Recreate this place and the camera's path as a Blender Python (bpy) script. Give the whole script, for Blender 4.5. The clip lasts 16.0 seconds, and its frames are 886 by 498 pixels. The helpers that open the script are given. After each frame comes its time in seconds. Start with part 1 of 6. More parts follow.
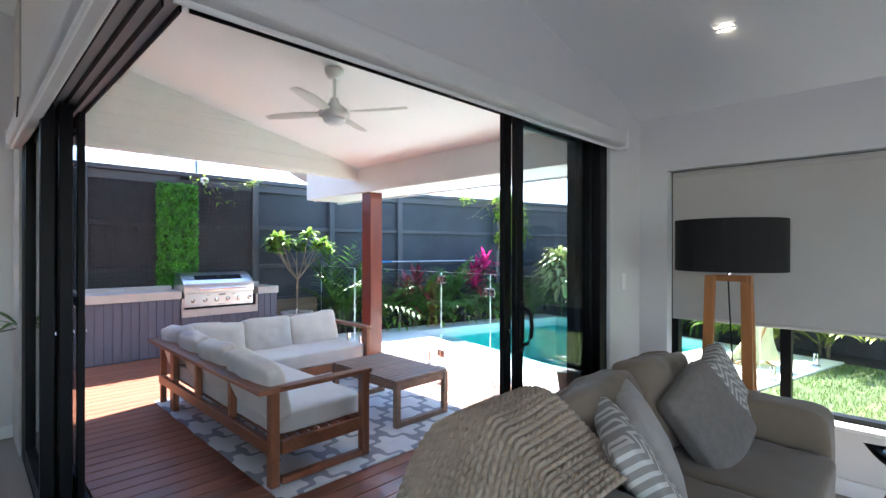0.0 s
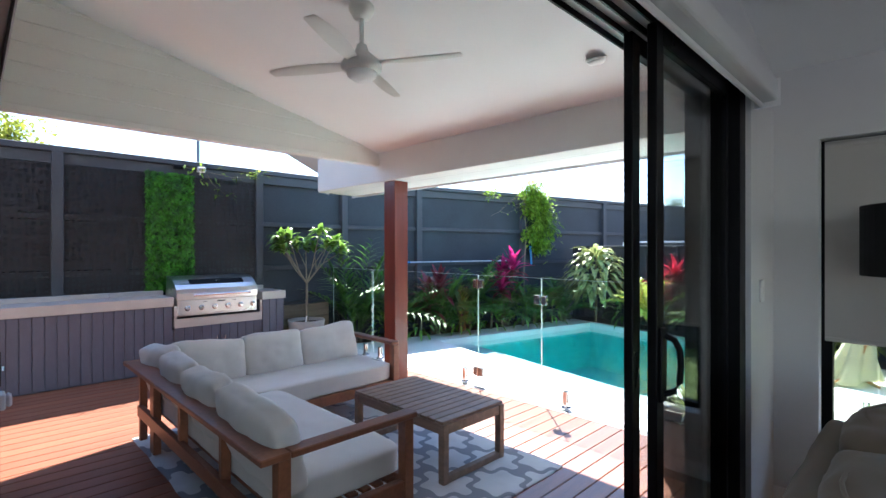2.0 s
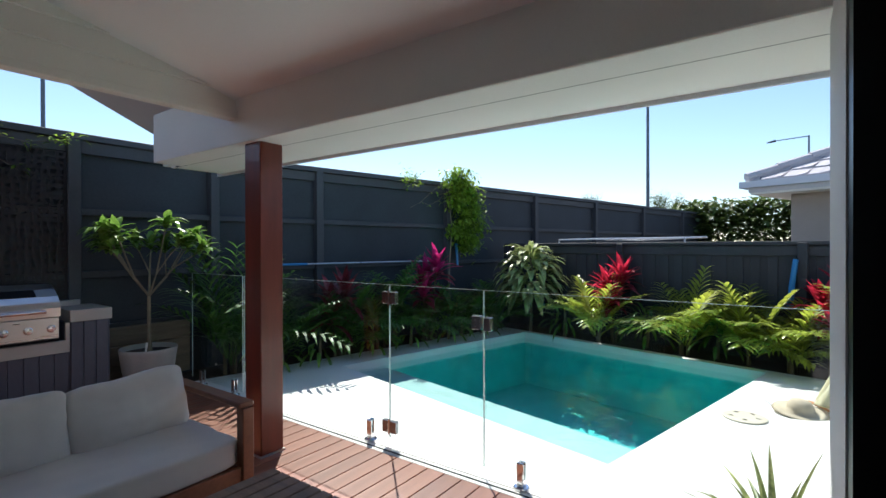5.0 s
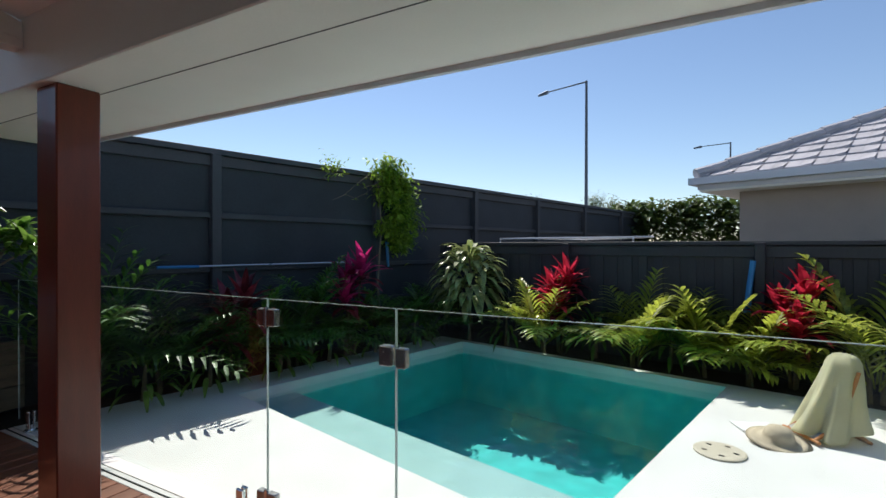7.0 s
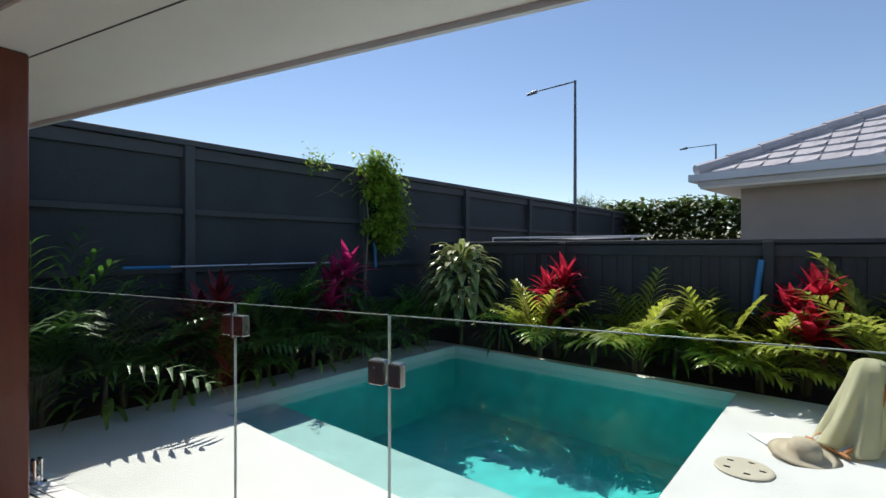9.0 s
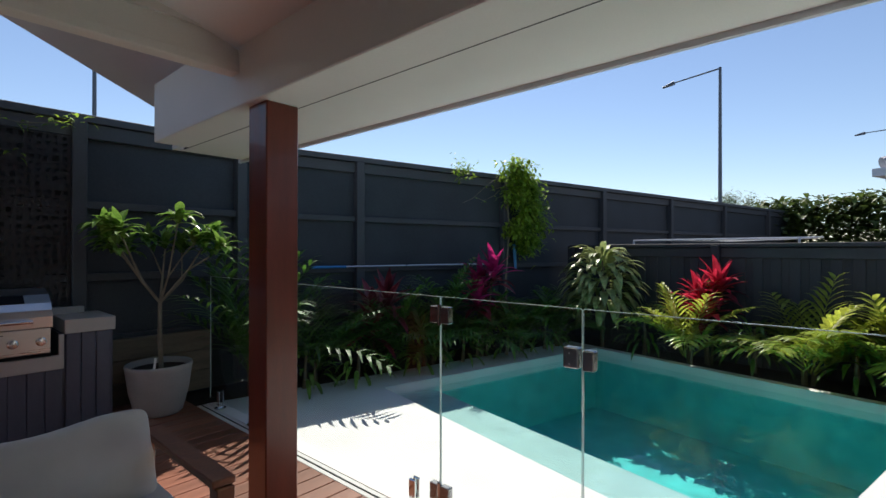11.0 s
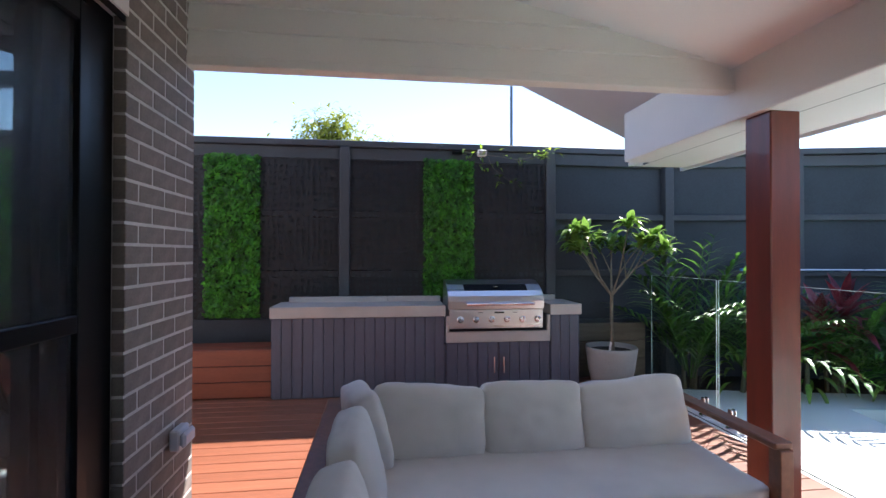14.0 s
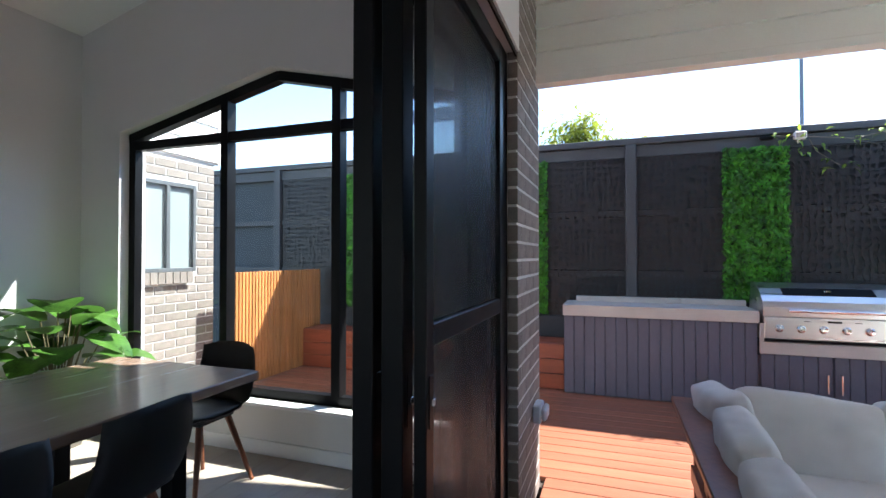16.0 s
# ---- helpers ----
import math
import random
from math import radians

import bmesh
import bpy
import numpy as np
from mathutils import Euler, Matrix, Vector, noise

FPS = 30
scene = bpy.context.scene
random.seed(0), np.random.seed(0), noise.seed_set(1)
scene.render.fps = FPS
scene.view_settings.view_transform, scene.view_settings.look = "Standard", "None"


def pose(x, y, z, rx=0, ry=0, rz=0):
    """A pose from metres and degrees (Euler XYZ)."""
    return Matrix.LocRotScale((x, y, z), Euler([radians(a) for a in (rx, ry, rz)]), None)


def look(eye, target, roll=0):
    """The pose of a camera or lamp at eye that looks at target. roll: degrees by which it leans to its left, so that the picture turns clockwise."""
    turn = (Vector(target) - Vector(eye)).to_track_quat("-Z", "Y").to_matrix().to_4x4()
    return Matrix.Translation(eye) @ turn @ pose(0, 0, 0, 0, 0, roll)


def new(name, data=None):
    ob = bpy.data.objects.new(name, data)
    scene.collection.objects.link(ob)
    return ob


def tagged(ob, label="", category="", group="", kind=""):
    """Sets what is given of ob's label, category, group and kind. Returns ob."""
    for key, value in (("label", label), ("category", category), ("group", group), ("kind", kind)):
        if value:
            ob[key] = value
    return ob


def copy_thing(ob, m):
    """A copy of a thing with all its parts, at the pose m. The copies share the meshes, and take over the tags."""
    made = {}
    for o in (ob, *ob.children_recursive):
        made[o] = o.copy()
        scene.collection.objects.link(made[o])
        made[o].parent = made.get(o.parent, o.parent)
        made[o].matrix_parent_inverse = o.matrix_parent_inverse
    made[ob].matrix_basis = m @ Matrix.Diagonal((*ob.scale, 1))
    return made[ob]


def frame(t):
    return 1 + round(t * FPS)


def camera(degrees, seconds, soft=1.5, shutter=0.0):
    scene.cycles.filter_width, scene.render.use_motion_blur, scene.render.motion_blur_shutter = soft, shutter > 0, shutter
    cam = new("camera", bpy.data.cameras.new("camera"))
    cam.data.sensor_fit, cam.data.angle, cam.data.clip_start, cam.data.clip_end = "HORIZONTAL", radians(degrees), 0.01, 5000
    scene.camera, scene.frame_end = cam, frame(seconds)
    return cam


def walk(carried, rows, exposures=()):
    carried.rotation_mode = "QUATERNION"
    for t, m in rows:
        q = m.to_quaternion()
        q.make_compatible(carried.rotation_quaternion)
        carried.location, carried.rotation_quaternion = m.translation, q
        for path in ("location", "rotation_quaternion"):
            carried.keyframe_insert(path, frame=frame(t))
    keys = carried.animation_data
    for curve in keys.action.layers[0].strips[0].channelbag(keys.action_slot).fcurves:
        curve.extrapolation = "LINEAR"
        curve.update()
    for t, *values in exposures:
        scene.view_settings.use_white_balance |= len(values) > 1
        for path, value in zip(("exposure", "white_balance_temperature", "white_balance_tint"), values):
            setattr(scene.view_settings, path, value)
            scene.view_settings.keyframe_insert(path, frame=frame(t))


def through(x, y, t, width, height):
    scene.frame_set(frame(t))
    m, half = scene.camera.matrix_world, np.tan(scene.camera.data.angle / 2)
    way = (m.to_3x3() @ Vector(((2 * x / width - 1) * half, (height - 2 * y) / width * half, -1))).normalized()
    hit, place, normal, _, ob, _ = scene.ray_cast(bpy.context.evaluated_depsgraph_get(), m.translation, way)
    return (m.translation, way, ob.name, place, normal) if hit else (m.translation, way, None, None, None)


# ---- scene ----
cam = camera(85.8, 16.0)
METRES, EYE, TILT, LEAN, TURN = 6.3, 1.5, 0.0, 0.0, 44.6
ROWS = [
    (0.0, 0.0, 0.0, 0.0, 0.0, -0.0, -0.09),
    (0.5, -0.0201, 0.0357, 0.0002, 1.11, -0.04, -0.09),
    (1.0, -0.0335, 0.0699, 0.0015, 1.19, -0.06, -0.02),
    (1.5, -0.044, 0.109, 0.0007, 1.3, 0.01, -0.05),
    (2.0, -0.056, 0.1532, -0.0017, 0.61, -0.03, 0.03),
    (2.5, -0.0614, 0.1928, -0.0018, -0.6, -0.11, 0.02),
    (3.0, -0.0633, 0.2365, -0.0042, -1.97, -0.01, 0.11),
    (3.5, -0.0626, 0.2792, -0.0039, -3.64, -0.04, 0.06),
    (4.0, -0.0533, 0.3283, -0.0022, -5.62, -0.15, 0.08),
    (6.5, 0.0146, 0.5241, -0.0041, -13.74, -0.22, -0.01),
    (7.0, 0.0287, 0.56, -0.0038, -15.83, -0.26, -0.07),
    (7.5, 0.0419, 0.5895, -0.0027, -17.51, -0.28, -0.02),
    (8.0, 0.0524, 0.613, -0.0047, -18.91, -0.25, -0.02),
    (10.5, -0.0065, 0.5919, -0.01, -8.28, 0.21, -0.09),
    (11.0, -0.0239, 0.573, -0.0074, -3.1, 0.14, -0.09),
    (11.5, -0.0407, 0.5558, -0.0069, 2.81, 0.16, -0.07),
    (12.0, -0.0559, 0.5374, -0.006, 9.83, 0.18, -0.1),
    (12.5, -0.0701, 0.5197, -0.0069, 16.34, 0.23, -0.06),
    (13.0, -0.0821, 0.5028, -0.0098, 23.87, 0.42, -0.06),
    (13.5, -0.0958, 0.4845, -0.0120, 30.75, 0.51, -0.1),
    (14.0, -0.1160, 0.4603, -0.0118, 38.04, 0.54, -0.1),
    (14.5, -0.1274, 0.4374, -0.0119, 45.14, 0.55, -0.06),
    (15.0, -0.1380, 0.4124, -0.0127, 52.45, 0.69, -0.11),
    (15.5, -0.1470, 0.3911, -0.0143, 58.76, 0.73, -0.05),
    (16.0, -0.1565, 0.3725, -0.0170, 65.18, 0.85, -0.0),
]
EXPOSURES = [(0.0, 3.0, 6200, 13), (1.5, 2.58, 6150, 13), (3.0, 1.8, 6050, 11), (4.0, 1.27, 6100, 11), (6.5, 0.15, 6500, 12), (8.0, 0.1, 6500, 12), (10.5, 0.15, 6650, 13),
             (11.5, 0.25, 6650, 15), (12.5, 0.55, 6600, 18), (13.5, 1.22, 6300, 19), (14.5, 2.12, 6200, 14), (15.2, 2.3, 6100, 11), (16.0, 2.3, 6200, 12)]
walk(cam, [(t, pose(0, 0, EYE, TILT, LEAN, TURN) @ pose(METRES * x, METRES * y, METRES * z, 90 + pitch, roll, yaw)) for t, x, y, z, yaw, pitch, roll in ROWS], EXPOSURES)

# ---- daylight ----
SUN_WAY = Vector((-0.58, 0.57, 1.0)).normalized()
world = bpy.data.worlds.new("sky")
scene.world = world
world.use_nodes = True
sky = world.node_tree.nodes.new("ShaderNodeTexSky")
sky.sky_type, sky.sun_disc = "NISHITA", False
sky.sun_elevation = math.asin(SUN_WAY.z)
sky.sun_rotation = math.atan2(SUN_WAY.x, SUN_WAY.y)
sky.air_density, sky.dust_density, sky.ozone_density = 1.0, 0.1, 2.5
world.node_tree.nodes["Background"].inputs["Strength"].default_value = 0.12
world.node_tree.links.new(sky.outputs["Color"], world.node_tree.nodes["Background"].inputs["Color"])
sun = new("sun", bpy.data.lights.new("sun", "SUN"))
sun.data.energy, sun.data.angle, sun.data.color = 5.0, radians(0.55), (1.0, 0.95, 0.87)
sun.matrix_world = look((0, 0, 20), Vector((0, 0, 20)) - SUN_WAY)


def fill_light(name, m, wide, high, watts):
    """Area lamp added at an unseen opening to brighten the rooms, in a sky tint."""
    lamp_ob = new(name, bpy.data.lights.new(name, "AREA"))
    lamp_ob.data.shape, lamp_ob.data.size, lamp_ob.data.size_y, lamp_ob.data.energy = "RECTANGLE", wide, high, watts
    lamp_ob.data.color = (0.92, 0.96, 1.0)
    lamp_ob.matrix_world = m


# fill lamps added out of view; they stand in for sky light indoors
fill_light("daylight_east", look((4.12, 0.1, 1.25), (0, 0.1, 1.25)), 2.9, 2.2, 1.0)
fill_light("daylight_south", look((1.1, -3.40, 1.25), (1.1, 0, 1.25)), 1.9, 2.2, 1.0)

# ---- helpers for building ----
POOL_O = Vector((-6.45, 5.83, 0))
POOL_U = Vector((0.9744, -0.225, 0))
POOL_V = Vector((0.225, 0.9744, 0))


def pool(a, b, z=0.0):
    """A place in the garden's own slanting grid."""
    return POOL_O + POOL_U * a + POOL_V * b + Vector((0, 0, z))


def ceil_z(y):
    """Underside of the raked ceiling."""
    return 2.53 + 0.235 * (3.75 - y) if y > -1.3 else 2.53 + 0.235 * (5.05 - (-1.3 - y))


def part(name, bm, material, parent=None, label="", smooth=False):
    me = bpy.data.meshes.new(name)
    bmesh.ops.recalc_face_normals(bm, faces=bm.faces)
    bm.to_mesh(me)
    bm.free()
    if smooth:
        for p in me.polygons:
            p.use_smooth = True
    me.materials.append(material)
    ob = new(name, me)
    ob.parent = parent
    if label:
        ob["label"] = label
    return ob


def thing(name, label, category, group="", m=None):
    ob = new(name)
    ob.empty_display_size = 0.1
    if m is not None:
        ob.matrix_basis = m
    return tagged(ob, label, category, group)


def setting(name, bm, material, label="", category="", smooth=False):
    ob = part(name, bm, material, None, "", smooth)
    return tagged(ob, label, category, "", "structure")


def B():
    return bmesh.new()


def add_box(bm, x0, x1, y0, y1, z0, z1, bevel=0.0, m=None, seg=1):
    vs = [bm.verts.new((x, y, z)) for x in (x0, x1) for y in (y0, y1) for z in (z0, z1)]
    fs = [bm.faces.new([vs[i] for i in f]) for f in ((0, 1, 3, 2), (4, 6, 7, 5), (0, 4, 5, 1), (2, 3, 7, 6), (0, 2, 6, 4), (1, 5, 7, 3))]
    if m is not None:
        bmesh.ops.transform(bm, matrix=m, verts=vs)
    if bevel:
        es = list({e for f in fs for e in f.edges})
        bmesh.ops.bevel(bm, geom=es, offset=bevel, segments=seg, affect="EDGES", profile=0.5)
    return bm


def box(*a, **k):
    return add_box(B(), *a, **k)


def prism(points, z0, z1):
    """An upright solid on a polygon."""
    bm = B()
    lo = [bm.verts.new((p[0], p[1], z0)) for p in points]
    hi = [bm.verts.new((p[0], p[1], z1)) for p in points]
    bm.faces.new(lo), bm.faces.new(hi)
    n = len(points)
    for i in range(n):
        bm.faces.new((lo[i], lo[(i + 1) % n], hi[(i + 1) % n], hi[i]))
    return bm


def wall_yz(points, x0, x1):
    """A wall that stands across x, with an outline of (y, z)."""
    bm = B()
    lo = [bm.verts.new((x0, p[0], p[1])) for p in points]
    hi = [bm.verts.new((x1, p[0], p[1])) for p in points]
    bm.faces.new(lo), bm.faces.new(hi)
    n = len(points)
    for i in range(n):
        bm.faces.new((lo[i], lo[(i + 1) % n], hi[(i + 1) % n], hi[i]))
    return bm


def add_tube(bm, pts, r0, r1=None, sides=8, caps=True):
    """A tapering tube along points."""
    r1 = r0 if r1 is None else r1
    pts = [Vector(p) for p in pts]
    rings = []
    for i, p in enumerate(pts):
        d = (pts[min(i + 1, len(pts) - 1)] - pts[max(i - 1, 0)]).normalized()
        a = d.orthogonal().normalized() if abs(d.z) > 0.95 else d.cross(Vector((0, 0, 1))).normalized()
        b = d.cross(a)
        r = r0 + (r1 - r0) * i / max(len(pts) - 1, 1)
        rings.append([bm.verts.new(p + (a * math.cos(t) + b * math.sin(t)) * r) for t in [2 * math.pi * k / sides for k in range(sides)]])
    for q, w in zip(rings, rings[1:]):
        for k in range(sides):
            bm.faces.new((q[k], q[(k + 1) % sides], w[(k + 1) % sides], w[k]))
    if caps:
        bm.faces.new(rings[0]), bm.faces.new(rings[-1])
    return bm


def tube(pts, r0, r1=None, sides=8):
    return add_tube(B(), pts, r0, r1, sides)


def add_lathe(bm, profile, sides=24, at=(0, 0, 0)):
    rings = []
    for r, z in profile:
        rings.append([bm.verts.new((at[0] + r * math.cos(2 * math.pi * k / sides), at[1] + r * math.sin(2 * math.pi * k / sides), at[2] + z)) for k in range(sides)])
    for q, w in zip(rings, rings[1:]):
        for k in range(sides):
            bm.faces.new((q[k], q[(k + 1) % sides], w[(k + 1) % sides], w[k]))
    bm.faces.new(rings[0]), bm.faces.new(rings[-1])
    return bm


def lathe(profile, sides=24, at=(0, 0, 0)):
    return add_lathe(B(), profile, sides, at)


def cushion(sx, sy, sz, puff=0.5, wob=0.012, seed=0, n=14, edge=0.25):
    """A stuffed cushion, centred, with soft corners, a bulge and creases."""
    bm = B()
    bmesh.ops.create_cube(bm, size=2)
    bmesh.ops.subdivide_edges(bm, edges=bm.edges[:], cuts=n, use_grid_fill=True)
    off = Vector((seed * 3.7, seed * 1.3, seed * 2.1))
    for v in bm.verts:
        x, y, z = v.co
        p = 2 / edge
        k = (abs(x) ** p + abs(y) ** p + abs(z) ** p) ** (1 / p)
        c = Vector((x, y, z)) / k
        bulge = (1 - abs(c.x) ** 2.5) * (1 - abs(c.y) ** 2.5)
        c.z *= (1 - puff) + puff * max(bulge, 0) ** 0.5
        q = Vector((c.x * sx, c.y * sy, c.z * sz)) / 2
        nz = noise.noise(q * 7 + off) + 0.5 * noise.noise(q * 17 + off)
        v.co = q + c.normalized() * nz * wob
    return bm


# ---- materials ----
def mat(name, base, rough=0.6, metal=0.0, vary=0.12, scale=6.0, fine=60.0, bump=0.15, stretch=(1, 1, 1), spec=0.5, tint=None, per_object=0.0, per_island=0.0, coat=0.0, sheen=0.0, dist=0.01, dirt=0.0):
    """A surface with grain at two scales."""
    m = bpy.data.materials.new(name)
    m.use_nodes = True
    nt = m.node_tree
    N, L = nt.nodes, nt.links.new
    bsdf = N["Principled BSDF"]
    co = N.new("ShaderNodeTexCoord")
    mp = N.new("ShaderNodeMapping")
    mp.inputs["Scale"].default_value = stretch
    L(co.outputs["Object"], mp.inputs["Vector"])
    big, small = N.new("ShaderNodeTexNoise"), N.new("ShaderNodeTexNoise")
    big.inputs["Scale"].default_value, big.inputs["Detail"].default_value = scale, 4
    small.inputs["Scale"].default_value, small.inputs["Detail"].default_value = fine, 3
    L(mp.outputs[0], big.inputs["Vector"]), L(mp.outputs[0], small.inputs["Vector"])
    mixf = N.new("ShaderNodeMath")
    mixf.operation = "MULTIPLY_ADD"
    L(big.outputs["Fac"], mixf.inputs[0])
    mixf.inputs[1].default_value = 0.65
    half = N.new("ShaderNodeMath")
    half.operation = "MULTIPLY"
    half.inputs[1].default_value = 0.35
    L(small.outputs["Fac"], half.inputs[0]), L(half.outputs[0], mixf.inputs[2])
    ramp = N.new("ShaderNodeValToRGB")
    lo = [c * (1 - vary * 1.6) for c in base]
    hi = [min(c * (1 + vary * 1.6), 1) for c in (tint or base)]
    ramp.color_ramp.elements[0].position, ramp.color_ramp.elements[1].position = 0.3, 0.7
    ramp.color_ramp.elements[0].color, ramp.color_ramp.elements[1].color = (*lo, 1), (*hi, 1)
    L(mixf.outputs[0], ramp.inputs[0])
    colour = ramp.outputs[0]
    if per_object or per_island:
        hsv = N.new("ShaderNodeHueSaturation")
        src = N.new("ShaderNodeObjectInfo").outputs["Random"] if per_object else N.new("ShaderNodeNewGeometry").outputs["Random Per Island"]
        mr = N.new("ShaderNodeMapRange")
        amt = per_object or per_island
        mr.inputs["To Min"].default_value, mr.inputs["To Max"].default_value = 1 - amt, 1 + amt
        L(src, mr.inputs["Value"]), L(mr.outputs[0], hsv.inputs["Value"]), L(colour, hsv.inputs["Color"])
        colour = hsv.outputs[0]
    L(colour, bsdf.inputs["Base Color"])
    rr = N.new("ShaderNodeMapRange")
    rr.inputs["To Min"].default_value, rr.inputs["To Max"].default_value = max(rough - 0.08, 0.02), min(rough + 0.08, 1)
    L(big.outputs["Fac"], rr.inputs["Value"]), L(rr.outputs[0], bsdf.inputs["Roughness"])
    bsdf.inputs["Metallic"].default_value = metal
    bsdf.inputs["Specular IOR Level"].default_value = spec
    bsdf.inputs["Coat Weight"].default_value = coat
    bsdf.inputs["Sheen Weight"].default_value = sheen
    if bump:
        bp = N.new("ShaderNodeBump")
        bp.inputs["Strength"].default_value, bp.inputs["Distance"].default_value = bump, dist
        L(mixf.outputs[0], bp.inputs["Height"]), L(bp.outputs[0], bsdf.inputs["Normal"])
    return m


def clear(name, tint, base_gloss=0.04, rough=0.0, ripple=0.0):
    """Thin clear glass or still water: see-through, with gloss that grows at a slant."""
    m = bpy.data.materials.new(name)
    m.use_nodes = True
    nt = m.node_tree
    N, L = nt.nodes, nt.links.new
    N.remove(N["Principled BSDF"])
    tr, gl, mx, lw = N.new("ShaderNodeBsdfTransparent"), N.new("ShaderNodeBsdfGlossy"), N.new("ShaderNodeMixShader"), N.new("ShaderNodeLayerWeight")
    tr.inputs["Color"].default_value = (*tint, 1)
    gl.inputs["Roughness"].default_value = rough
    lw.inputs["Blend"].default_value = 0.5
    pw, ma = N.new("ShaderNodeMath"), N.new("ShaderNodeMath")
    pw.operation, ma.operation = "POWER", "MULTIPLY_ADD"
    pw.inputs[1].default_value = 5.0
    ma.inputs[1].default_value, ma.inputs[2].default_value = 1 - base_gloss, base_gloss
    L(lw.outputs["Facing"], pw.inputs[0]), L(pw.outputs[0], ma.inputs[0])
    L(ma.outputs[0], mx.inputs[0]), L(tr.outputs[0], mx.inputs[1]), L(gl.outputs[0], mx.inputs[2])
    L(mx.outputs[0], N["Material Output"].inputs["Surface"])
    if ripple:
        co, nz, bp = N.new("ShaderNodeTexCoord"), N.new("ShaderNodeTexNoise"), N.new("ShaderNodeBump")
        nz.inputs["Scale"].default_value, nz.inputs["Detail"].default_value = 5.0, 3.0
        bp.inputs["Strength"].default_value, bp.inputs["Distance"].default_value = ripple, 0.03
        L(co.outputs["Object"], nz.inputs["Vector"]), L(nz.outputs["Fac"], bp.inputs["Height"])
        L(bp.outputs[0], gl.inputs["Normal"]), L(bp.outputs[0], lw.inputs["Normal"])
    return m


def mesh_screen(name):
    """Black insect mesh: a fine weave, mostly open."""
    m = bpy.data.materials.new(name)
    m.use_nodes = True
    nt = m.node_tree
    N, L = nt.nodes, nt.links.new
    bsdf = N["Principled BSDF"]
    bsdf.inputs["Base Color"].default_value, bsdf.inputs["Roughness"].default_value = (0.02, 0.02, 0.022, 1), 0.5
    tr, mx = N.new("ShaderNodeBsdfTransparent"), N.new("ShaderNodeMixShader")
    mx.inputs[0].default_value = 0.42
    L(tr.outputs[0], mx.inputs[1]), L(bsdf.outputs[0], mx.inputs[2]), L(mx.outputs[0], N["Material Output"].inputs["Surface"])
    return m


def leafy(name, base, tip, rough=0.4, through=0.35):
    """A leaf: gloss above, with light let through."""
    m = mat(name, base, rough, 0, 0.25, 9, 70, 0.1, tint=tip, per_island=0.35)
    nt = m.node_tree
    N, L = nt.nodes, nt.links.new
    bsdf = N["Principled BSDF"]
    tl, mx = N.new("ShaderNodeBsdfTranslucent"), N.new("ShaderNodeMixShader")
    mx.inputs[0].default_value = through
    src = bsdf.inputs["Base Color"].links[0].from_socket
    L(src, tl.inputs["Color"]), L(bsdf.outputs[0], mx.inputs[1]), L(tl.outputs[0], mx.inputs[2])
    L(mx.outputs[0], N["Material Output"].inputs["Surface"])
    return m


M_WALL = mat("white_wall_paint", (0.70, 0.69, 0.685), 0.6, 0, 0.03, 1.5, 180, 0.04)
M_CEIL = mat("white_ceiling_paint", (0.86, 0.857, 0.85), 0.7, 0, 0.02, 1.2, 150, 0.03)
M_BEAM = mat("warm_white_beam_paint", (0.81, 0.80, 0.77), 0.5, 0, 0.03, 2, 120, 0.05)
M_BOARD = mat("cream_board_paint", (0.81, 0.80, 0.745), 0.55, 0, 0.03, 2, 120, 0.05, per_object=0.03)
M_FASCIA = mat("pale_grey_fascia_paint", (0.62, 0.63, 0.68), 0.5, 0, 0.03, 2, 90, 0.04)
M_BLACK = mat("black_aluminium", (0.005, 0.005, 0.006), 0.42, 0.0, 0.1, 5, 300, 0.03, spec=0.16)
M_FENCE = mat("charcoal_fence_paint", (0.041, 0.050, 0.059), 0.62, 0, 0.14, 1.6, 40, 0.12, per_object=0.06, spec=0.25)
M_RAIL = mat("charcoal_post_paint", (0.062, 0.068, 0.075), 0.6, 0, 0.12, 1.6, 40, 0.1, spec=0.3)
M_FENCE2 = mat("dark_grey_paling_paint", (0.034, 0.038, 0.046), 0.65, 0, 0.14, 2, 50, 0.15, stretch=(1, 1, 0.2), per_object=0.12)
M_SCREEN = mat("dark_laser_cut_screen", (0.017, 0.016, 0.0185), 0.5, 0, 0.15, 4, 80, 0.08, spec=0.4)
M_DECK = mat("merbau_deck_timber", (0.25, 0.09, 0.048), 0.38, 0, 0.2, 2.0, 26, 0.2, stretch=(6, 0.5, 6), per_object=0.14, coat=0.15)
M_POST = mat("red_stained_post_timber", (0.17, 0.032, 0.016), 0.35, 0, 0.15, 3, 40, 0.1, stretch=(6, 6, 0.5), coat=0.2)
M_TEAK = mat("oiled_teak_timber", (0.23, 0.085, 0.04), 0.42, 0, 0.22, 4, 45, 0.15, stretch=(1, 1, 1), per_object=0.1)
M_TABLE = mat("weathered_brown_timber", (0.21, 0.13, 0.085), 0.5, 0, 0.22, 4, 45, 0.2, stretch=(0.6, 6, 6), per_object=0.12)
M_CUSH = mat("oatmeal_outdoor_fabric", (0.60, 0.56, 0.515), 0.9, 0, 0.06, 5, 420, 0.35, sheen=0.2, dist=0.004)
M_PAVE = mat("cream_pool_paving", (0.75, 0.74, 0.71), 0.75, 0, 0.06, 2.2, 140, 0.15)
M_POOL = mat("pale_aqua_pool_plaster", (0.05, 0.61, 0.575), 0.7, 0, 0.15, 5, 60, 0.2)
M_WATER = clear("pool_water", (0.82, 0.95, 0.95), 0.02, 0.0, 0.25)
